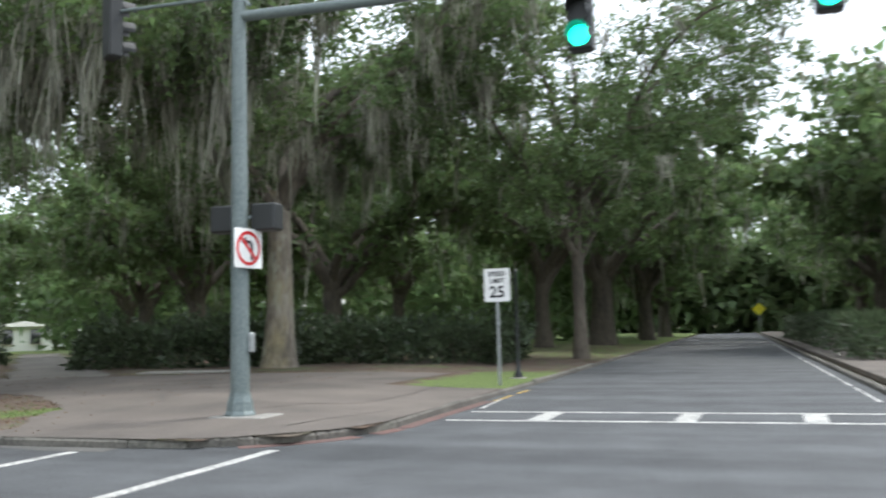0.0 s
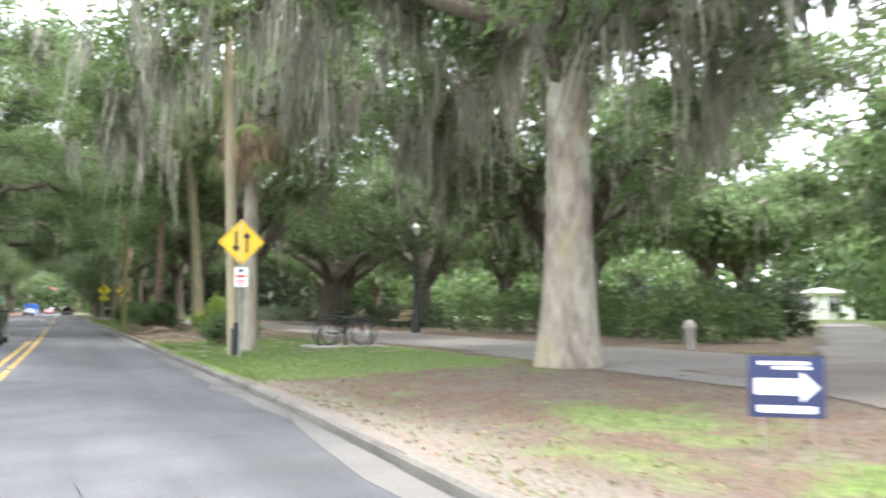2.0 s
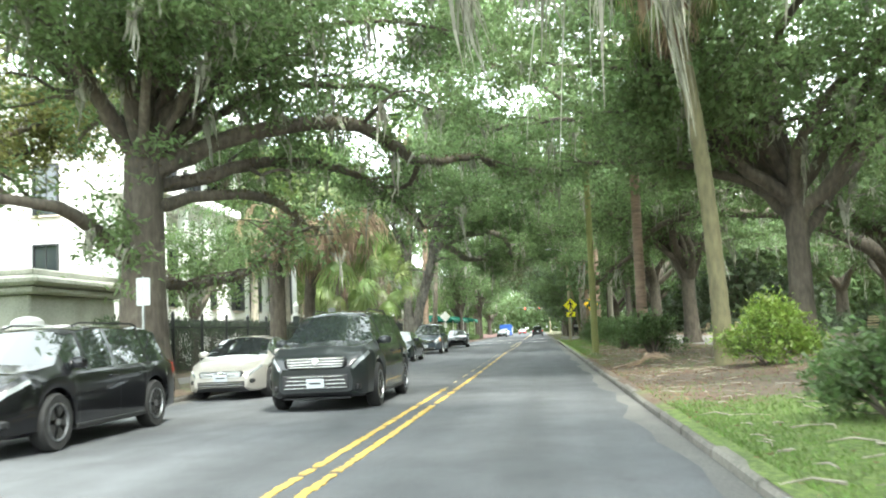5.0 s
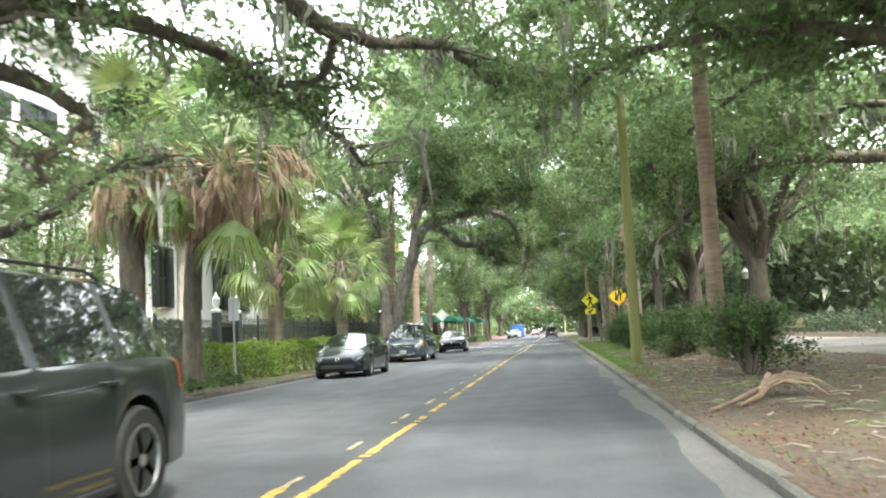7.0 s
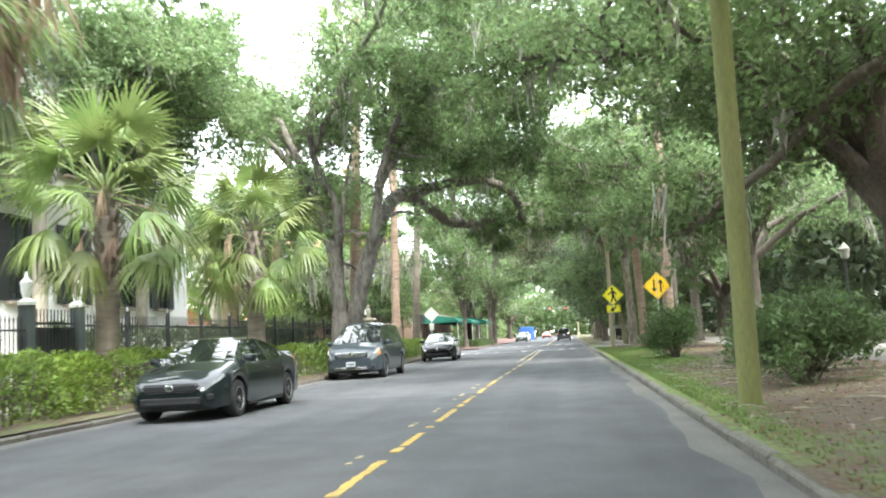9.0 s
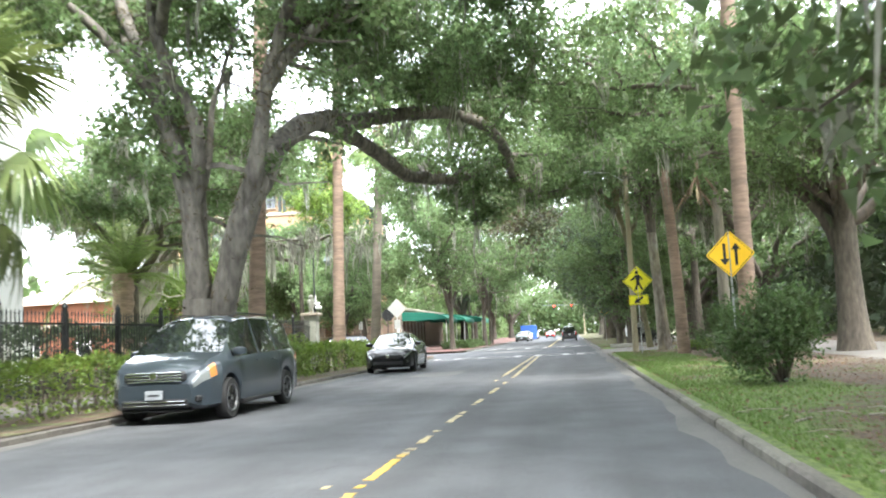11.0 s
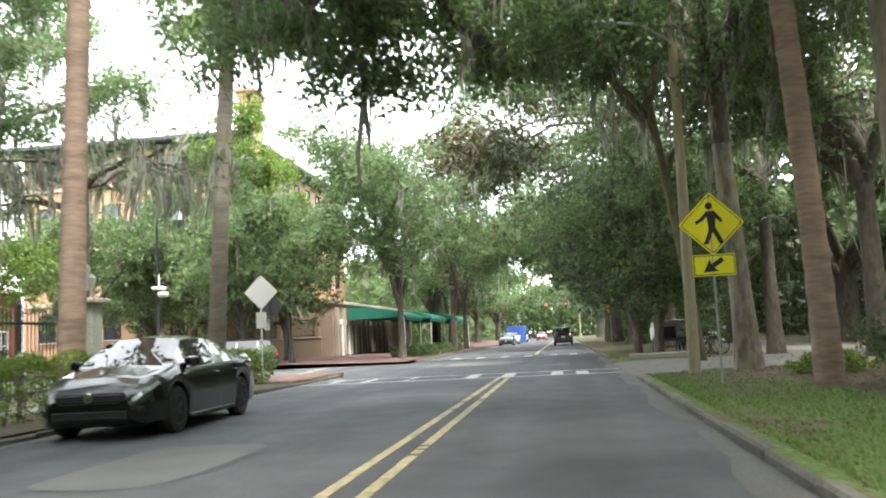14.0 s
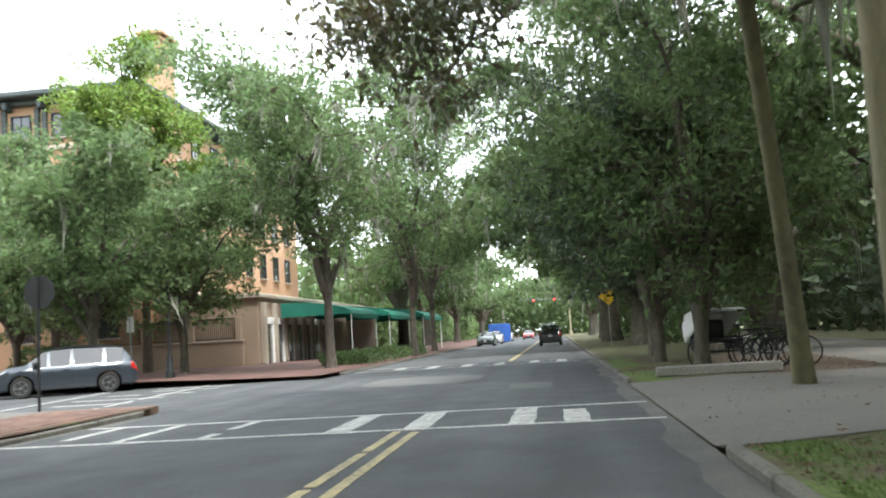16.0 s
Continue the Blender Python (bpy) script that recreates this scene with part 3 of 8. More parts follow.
def kerb_run(name, pts, label, inward, stones=1.8, m="kerb"):
    """A run of kerb stones along points on the road's edge; inward is the side (+1 left of the way) on which the verge lies."""
    root = tagged(new(name), label, kind="structure")
    geo_cache = {}
    total = [Vector(p) for p in pts]
    count = 0
    for a, b in zip(total[:-1], total[1:]):
        d = b - a
        length = d.length
        k = max(1, int(round(length / stones)))
        ang = math.degrees(math.atan2(d.y, d.x))
        s = length / k
        key = round(s, 2)
        if key not in geo_cache:
            geo_cache[key] = Geo().box((0, 0, 0), (s - 0.012, 0.15, 0.3), 0.03).mesh("kerb_stone")
            geo_cache[key].materials.append(M[m])
        nrm = Vector((-d.y, d.x)).normalized() * inward
        for i in range(k):
            c = a + d * ((i + 0.5) / k) + nrm * 0.08
            ob = new("kerb_stone", geo_cache[key])
            ob.parent = root
            j = random.uniform(-0.012, 0.012)
            ob.matrix_basis = pose(c.x, c.y, -0.045 + j, random.uniform(-1.0, 1.0), random.uniform(-0.5, 0.5), ang + random.uniform(-0.4, 0.4))
            count += 1
    return root


arc = [(XA - RC + RC * math.sin(a), YR + RC - RC * math.cos(a)) for a in np.linspace(0, math.pi / 2, 6)]
arc = [(x, y + float(bend(x, y))) for x, y in arc]
kerb_run("kerb_park", [(-108.0, YR)] + [(x, YR + float(bend(x, YR))) for x in (-80, -50, -25, -19, -16.5, -14, -11.5, -9.3)] + arc, "worn concrete kerb along the park", 1)
kerb_run("kerb_park_north", [arc[-1], (XA, 40), (XA, 90)], "worn concrete kerb along the crossing street", 1, 3.0)
kerb_run("kerb_park_west", [(-240, YR), (-119, YR)], "concrete kerb beyond the crossing", 1, 3.0)
kerb_run("kerb_left", [(-116.5, YL), (-80, YL), (-40, YL), (-10, YL)], "worn concrete kerb along the houses", -1)
kerb_run("kerb_left_west", [(-240, YL), (-133, YL)], "concrete kerb before the hotel", -1, 3.0)
kerb_run("kerb_east", [(XB, 14), (XB, 60), (XB, 110)], "concrete kerb of the crossing street", -1, 3.0)

# ---- trees ----
def kites(p, d, length, width, rng, simple=True):
    """Leaves at points p, pointing along d: single triangles, or four-cornered ones."""
    n = len(p)
    d = d / (np.linalg.norm(d, axis=1, keepdims=True) + 1e-9)
    side = np.cross(d, rng.normal(size=(n, 3)))
    side /= np.linalg.norm(side, axis=1, keepdims=True) + 1e-9
    ln = length * rng.uniform(0.6, 1.3, (n, 1))
    wd = width * rng.uniform(0.6, 1.3, (n, 1))
    if simple:
        return np.stack([p - side * wd / 2, p + side * wd / 2, p + d * ln], 1)
    mid = p + d * ln * 0.45
    return np.stack([p, mid + side * wd / 2, p + d * ln, mid - side * wd / 2], 1)


def grow(rng, start, az, el, length, step, wig, plan, sweep=0.0):
    """Points of a limb that leaves start and whose rise follows plan(0..1) in degrees."""
    pts = [np.array(start, float)]
    n = max(3, int(length / step))
    da = 0.0
    for i in range(n):
        u = i / n
        da = 0.75 * da + rng.normal(0, wig)
        az += da + sweep / n
        e = plan(u) + rng.normal(0, wig * 1.2) if plan else el
        a, e = radians(az), radians(e)
        pts.append(pts[-1] + step * np.array([math.cos(a) * math.cos(e), math.sin(a) * math.cos(e), math.sin(e)]))
    return np.array(pts), az


def bowed(way):
    """A smooth line through the points, in steps of about half a metre."""
    P = [2 * way[0] - way[1]] + way + [2 * way[-1] - way[-2]]
    out = []
    for a, b, c, d in zip(P[:-3], P[1:-2], P[2:-1], P[3:]):
        k = max(2, int(np.linalg.norm(c - b) / 0.45))
        for i in range(k):
            u = i / k
            out.append(0.5 * (2 * b + (c - a) * u + (2 * a - 5 * b + 4 * c - d) * u * u + (3 * b - a - 3 * c + d) * u ** 3))
    return np.array(out + [way[-1]])


def moss_strands(rng, anchors, per=10, length=1.2, spread=0.1, wide=(0.012, 0.06)):
    """Hanging beards of moss below the anchors: the strands in the middle of a beard hang lowest, and all draw together downwards."""
    n = len(anchors) * per
    off = rng.normal(0, spread * 1.5, (n, 3)) * [1, 1, 0.35]
    p = np.repeat(anchors, per, 0) + off
    far = np.linalg.norm(off[:, :2], axis=1, keepdims=True) / (spread * 2.2)
    ln = length * rng.uniform(0.5, 1.15, (n, 1)) * (0.3 + 0.8 * np.exp(-far ** 2)) * np.repeat(rng.uniform(0.2, 1.0, (len(anchors), 1)) ** 1.5 * 1.5 + 0.2, per, 0)
    a = rng.uniform(0, 6.28, n)
    side = np.stack([np.cos(a), np.sin(a), 0 * a], 1)
    w = rng.uniform(*wide, (n, 1))
    out = []
    prev, pw = p, w * 0.5
    segs = 3
    drift = np.repeat(rng.normal(0, 0.03, (len(anchors), 3)), per, 0) * [1, 1, 0]
    for k in range(1, segs + 1):
        q = prev + np.array([0, 0, -1.0]) * ln / segs * rng.uniform(0.7, 1.3, (n, 1)) + drift * ln - off * [0.2, 0.2, 0] + rng.normal(0, 0.06, (n, 3)) * [1, 1, 0.3]
        qw = w * (1.15 if k == 1 else 0.8 if k == 2 else 0.12)
        out.append(np.stack([prev - side * pw, prev + side * pw, q + side * qw, q - side * qw], 1))
        prev, pw = q, qw
    return np.concatenate(out, 0)


def oak(name, x, y, z, r, fork, limbs, label, seed, leaves=26000, leaf=(0.2, 0.1), moss=60, moss_len=1.1, lean=(0, 0), leafmat="leaf_oak", bark="bark",
        category="tree", group="trees", twigs=0.02, flare=0.55, subs=0.46, ends=None, simple=True, arms=(), scatter=0.22):
    """A live oak: flared trunk, heavy arching limbs, side branches, twigs, leaves and hanging moss.
    limbs: rows of azimuth, first rise, middle rise, last rise, length, radius, start as a part of the fork's height.
    arms: great limbs through given places: points, radius at both ends, share of bare wood, length of their side branches."""
    rng = np.random.default_rng(seed)
    root = thing(name, (x, y, z), label, category, group)
    wood = Geo()
    # branches of lichen oaks get a darker bark colour in place of shade
    upper = Geo() if bark == "bark_lichen" else wood
    nseg = 9
    tp = []
    for i in range(nseg + 1):
        u = i / nseg
        tp.append((lean[0] * u ** 1.3 + 0.05 * r * math.sin(u * 5 + seed), lean[1] * u ** 1.3 + 0.05 * r * math.cos(u * 4 + seed), -0.25 + (fork + 0.25) * u))
    tr = [r * (1 + flare * math.exp(-7 * i / nseg) - 0.2 * i / nseg) for i in range(nseg + 1)]
    wood.tube(tp, tr, 14)
    top = np.array(tp[-1])
    anchors, dirs, hang = [], [], []
    grown = []
    for az, e0, e1, e2, length, lr, at, *bend in limbs:
        i0 = min(nseg, int(at * nseg))
        start = np.array(tp[i0]) - [0, 0, 0.1]
        plan = lambda u, e0=e0, e1=e1, e2=e2: e0 + (e1 - e0) * min(1, u * 2.2) if u < 0.45 else e1 + (e2 - e1) * (u - 0.45) / 0.55
        pts, _ = grow(rng, start, az, 0, length, 0.55, 6.5, plan, bend[0] if bend else 0.0)
        n = len(pts)
        rad = [lr * (1 - (0.86 if len(bend) < 2 else 0.62) * (i / (n - 1)) ** 0.9) for i in range(n)]
        rad[0] = min(r * 0.95, lr * 1.25)
        grown.append((pts, rad, length, 0.25 if len(bend) < 2 else bend[1], 8))
    for way, ra, rb, bare, reach in arms:
        pts = bowed([np.array(q, float) - [x, y, z] for q in way])
        sway = rng.normal(0, 0.13, (len(pts) + 4, 3))
        pts[1:-1] += sum(sway[k:k + len(pts) - 2] for k in range(5)) / 5
        rad = [ra + (rb - ra) * (i / (len(pts) - 1)) ** 0.8 for i in range(len(pts))]
        grown.append((pts, [q * rng.uniform(0.9, 1.12) for q in rad], reach, bare, 10))
    for pts, rad, length, bare, sides in grown:
        n = len(pts)
        upper.tube(pts.tolist(), rad, sides)
        for i in range(int(n * 0.2), n):
            if rng.random() < 0.5:
                hang.append(pts[i] - [0, 0, rad[i] * 0.8])
            for _ in range(1 if i < n - 3 else 3):
                if rng.random() < (min(0.25, bare) if i > n * 0.8 else bare) and i < n - 3:
                    continue
                d = pts[min(i + 1, n - 1)] - pts[i - 1]
                a0 = math.degrees(math.atan2(d[1], d[0]))
                sl = rng.uniform(0.18, 0.36) * length * (1.1 - 0.5 * i / n) + 0.8
                ee = rng.uniform(-12, 55)
                sp, _ = grow(rng, pts[i], a0 + rng.choice([-1, 1]) * rng.uniform(25, 85), ee, sl, 0.55, 10, lambda u, ee=ee: ee * (1 - 1.1 * u))
                m = len(sp)
                sr = min(0.45 * rad[i], 0.13) + 0.012
                if rng.random() < subs:
                    upper.tube(sp.tolist(), [sr * (1 - 0.85 * k / (m - 1)) for k in range(m)], 3, False)
                for k in range(1, m):
                    if rng.random() < 0.35:
                        hang.append(sp[k])
                    for _ in range(3):
                        tl = rng.uniform(0.5, 1.3)
                        v = rng.normal(size=3) * [1, 1, 0.7]
                        v = v / np.linalg.norm(v) * tl
                        q = sp[k] + v
                        if rng.random() < twigs:
                            upper.tube([sp[k].tolist(), (sp[k] + v * 0.5 + [0, 0, 0.05]).tolist(), q.tolist()], [0.018, 0.012, 0.004], 3, False)
                        for w in (0.45, 0.75, 1.0):
                            anchors.append(sp[k] + v * w)
                            dirs.append(v)
    part("trunk", wood, M[bark], root, smooth=50)
    if upper is not wood:
        part("branchwork", upper, M["bark"], root, "branches in a darker bark that stands in for shade", smooth=50)
    fuzz = [(q, rr) for pts, rad, length, bare, sides in grown if sides == 10 and rad[0] > 0.19 for q, rr in zip(pts, rad)]
    if fuzz:
        F = np.repeat(np.array([q for q, rr in fuzz]), 70, 0)
        rr = np.repeat(np.array([r_ for q, r_ in fuzz]), 70)[:, None]
        out = rng.normal(0, 1, F.shape) * [1, 1, 0.8] + [0, 0, 0.35]
        out /= np.linalg.norm(out, axis=1, keepdims=True)
        F = F + out * rr * 0.97 + rng.normal(0, 0.14, F.shape) * [1, 1, 0.2]
        F = F[rng.random(len(F)) < 0.75]
        part("limb_fern", quads_mesh("limb_fern", kites(F, rng.normal(0, 0.6, F.shape) + [0, 0, 0.5], 0.13, 0.045, rng)), M["fern"], root, "brown-green fern growing along the limb", kind="stuff")
    A, D = np.array(anchors), np.array(dirs)
    # ends drops the leaves and moss that would block the camera's view
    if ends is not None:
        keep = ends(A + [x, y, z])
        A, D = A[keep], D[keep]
    heavy = np.cumsum(rng.gamma(0.4, 1.0, len(A)))
    pick = np.searchsorted(heavy, rng.random(leaves) * heavy[-1])
    P = A[pick] + rng.normal(0, scatter, (leaves, 3)) * [1, 1, 0.8]
    DD = D[pick] * 0.5 + rng.normal(0, 0.6, (leaves, 3)) + [0, 0, -0.15]
    part("crown", quads_mesh("crown", kites(P, DD, leaf[0], leaf[1], rng, simple)), M[leafmat], root, kind="stuff")
    if moss and hang:
        H = np.array(hang)
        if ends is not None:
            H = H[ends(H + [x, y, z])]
        H = H[rng.integers(0, len(H), moss)]
        part("moss", quads_mesh("moss", moss_strands(rng, H, *((9, moss_len) if moss < 500 else (17, moss_len, 0.13, (0.008, 0.035))))), M["moss"], root, "grey hanging Spanish moss", kind="stuff")
    return root


def spread_limbs(rng, n, length, r, rise=(62, 38, 12), at=(0.75, 1.0)):
    """Limbs all round, of uneven length."""
    a0 = rng.uniform(0, 360)
    return [(a0 + 360 * i / n + rng.uniform(-18, 18), rise[0] + rng.uniform(-12, 15), rise[1] + rng.uniform(-10, 18), rise[2] + rng.uniform(-12, 18),
             length * rng.uniform(0.75, 1.15), r * rng.uniform(0.4, 0.62), rng.uniform(*at)) for i in range(n)]


def view_gap(z0, y0):
    """Keeps the leaves over the street above the height z0, to leave the camera's view open below."""
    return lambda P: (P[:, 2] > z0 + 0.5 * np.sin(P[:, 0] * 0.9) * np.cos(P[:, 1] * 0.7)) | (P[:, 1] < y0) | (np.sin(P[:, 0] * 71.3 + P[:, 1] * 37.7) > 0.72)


R0 = np.random.default_rng(5)
R1 = np.random.default_rng(15)
MOSSY = "old live oak with spreading limbs and hanging Spanish moss"
Z = park_z
TALL = (62, 38, 10)
OVER = [(266, 48, 16, -8, 16, 0.22, 1.0), (290, 50, 20, -3, 15, 0.2, 1.0), (242, 50, 20, -3, 15, 0.2, 1.0), (272, 60, 36, 8, 14, 0.18, 1.0), (225, 55, 28, 2, 12, 0.18, 1.0), (310, 55, 28, 2, 12, 0.18, 1.0)]
HIGH = [(270, 78, 66, 38, 13, 0.22, 1.0), (225, 78, 68, 40, 12, 0.2, 1.0), (312, 78, 66, 40, 12, 0.2, 1.0), (180, 80, 70, 45, 11, 0.2, 1.0)]
oak("live_oak", -20.5, 15.1, Z(-20.5, 15.1), 0.43, 7.2, spread_limbs(R0, 9, 11.5, 0.45, (50, 22, 0)), "tall live oak with lichen on its trunk and long grey moss", 11, 72000, (0.22, 0.12), moss=850, moss_len=1.9, bark="bark_lichen", arms=[
    ([(-20.5, 15.1, 5.8), (-22.0, 13.8, 7.2), (-24.5, 12.6, 7.9), (-28.0, 12.2, 7.7), (-31.5, 13.0, 7.0)], 0.2, 0.05, 0.2, 7),
    ([(-20.5, 15.1, 5.9), (-23.0, 12.5, 7.3), (-27.0, 10.5, 7.9), (-32.0, 9.2, 7.7), (-37.0, 8.6, 7.1)], 0.2, 0.05, 0.1, 7),
    ([(-20.5, 15.1, 5.6), (-22.5, 16.0, 7.0), (-26.0, 17.0, 7.6), (-31.0, 17.6, 7.4), (-35.0, 18.5, 6.6)], 0.2, 0.05, 0.2, 7),
    ([(-20.4, 15.2, 5.9), (-21.0, 18.0, 7.0), (-23.5, 21.0, 7.4), (-27.0, 23.5, 7.0)], 0.18, 0.05, 0.2, 7),
    ([(-20.4, 15.0, 5.9), (-18.5, 15.5, 7.2), (-15.5, 17.5, 7.9), (-12.5, 20.0, 7.8)], 0.18, 0.05, 0.2, 7)])
oak("live_oak", -14.2, 25.8, Z(-14.2, 25.8), 0.46, 5.8, spread_limbs(R0, 9, 13, 0.42, (52, 26, 4)), "live oak with a pale straight trunk beside the corner pavement", 12, 60000, (0.24, 0.13), moss=600, moss_len=1.6, lean=(0.0, 0.15), bark="bark_lichen")
oak("live_oak", -5.9, 35.2, Z(-6, 35), 0.26, 5.5, spread_limbs(R0, 9, 12.5, 0.35, (62, 40, 6)), MOSSY, 13, 36000, (0.26, 0.13), moss=130, arms=[
    ([(-5.9, 35.2, 5.2), (-5.8, 34.4, 8.4), (-5.6, 34.2, 11.2), (-6.2, 35.0, 13.4)], 0.15, 0.04, 0.0, 7)])
oak("live_oak", -47.7, -2.2, 0.15, 0.62, 6.2, [
    (10, 64, 45, 18, 13, 0.28, 1.0), (60, 80, 70, 50, 11, 0.26, 1.0), (150, 78, 68, 48, 11, 0.26, 1.0), (105, 80, 72, 52, 12, 0.26, 1.0), (60, 62, 35, 12, 12, 0.3, 1.0), (150, 66, 38, 12, 12, 0.3, 1.0), (-20, 20, 4, 10, 9, 0.24, 0.62),
    (-80, 55, 30, 8, 10, 0.28, 1.0), (110, 68, 45, 20, 11, 0.25, 1.0), (40, 70, 55, 30, 10, 0.25, 1.0), (-40, 55, 30, 10, 11, 0.26, 1.0), (138, 50, 20, 4, 13, 0.24, 1.0), (195, 45, 25, 8, 9, 0.22, 1.0)],
    # leaves low over the street and behind the trunk are thinned for the view
    "massive live oak on the verge with limbs reaching over the street", 14, 122000, (0.19, 0.1), leafmat="leaf_light_or_lit", moss=470, moss_len=0.95, ends=lambda P: view_gap(5.7, -1.0)(P) & ~((P[:, 1] < -2.4) & (P[:, 0] < -49.0) & (P[:, 2] < 13) & (np.sin(P[:, 0] * 53.1 + P[:, 2] * 29.7) > -0.6)), arms=[
    ([(-47.7, -2.2, 2.9), (-50.0, -1.9, 3.0), (-52.4, -1.2, 3.5), (-53.5, -0.8, 4.1), (-54.3, -0.3, 4.7), (-55.8, 0.2, 5.2)], 0.2, 0.06, 0.75, 4),
    ([(-47.6, -2.0, 5.0), (-49.2, -0.6, 5.4), (-50.1, 0.3, 5.5), (-50.7, 0.5, 5.55), (-51.1, 0.8, 5.2), (-51.2, 1.0, 4.9), (-50.8, 0.8, 4.5), (-50.3, 0.7, 4.15), (-50.5, 0.8, 3.8)], 0.2, 0.05, 0.8, 3),
    ([(-47.7, -2.1, 5.8), (-49.0, 0.5, 7.2), (-50.8, 2.6, 7.7), (-52.5, 3.95, 7.2), (-53.5, 4.3, 7.0), (-54.5, 4.6, 7.15), (-56.0, 5.2, 7.4), (-58.0, 6.2, 7.8), (-60.5, 7.2, 7.6)], 0.3, 0.08, 0.55, 7),
    ([(-54.2, 4.5, 7.1), (-54.5, 4.3, 6.5), (-54.8, 3.9, 6.2), (-55.1, 3.4, 6.0)], 0.12, 0.05, 0.3, 4),
    ([(-47.7, -2.1, 6.0), (-48.5, 0.5, 9.0), (-50.0, 3.5, 10.5), (-52.0, 6.5, 10.5)], 0.16, 0.04, 0.0, 11),
    ([(-47.7, -2.1, 6.0), (-46.5, 0.5, 9.0), (-45.0, 3.5, 10.8), (-43.0, 6.5, 11.0)], 0.16, 0.04, 0.0, 11),
    ([(-47.7, -2.1, 6.1), (-50.0, 0.5, 8.6), (-54.0, 3.0, 9.6), (-59.0, 5.0, 9.6)], 0.16, 0.04, 0.0, 11),
    ([(-47.6, -2.1, 6.1), (-44.5, -0.5, 9.0), (-40.5, 2.0, 10.8), (-37.0, 4.5, 11.0)], 0.16, 0.04, 0.0, 11),
    ([(-47.7, -2.1, 6.0), (-49.0, 0.0, 10.0), (-52.0, 2.5, 13.0), (-56.0, 4.5, 14.0), (-61.0, 6.0, 13.5)], 0.22, 0.05, 0.1, 9),
    ([(-48.0, -2.0, 5.6), (-50.5, 0.6, 6.6), (-53.5, 2.4, 6.6), (-56.5, 3.4, 6.0), (-58.5, 4.0, 5.3)], 0.22, 0.05, 0.2, 6)])
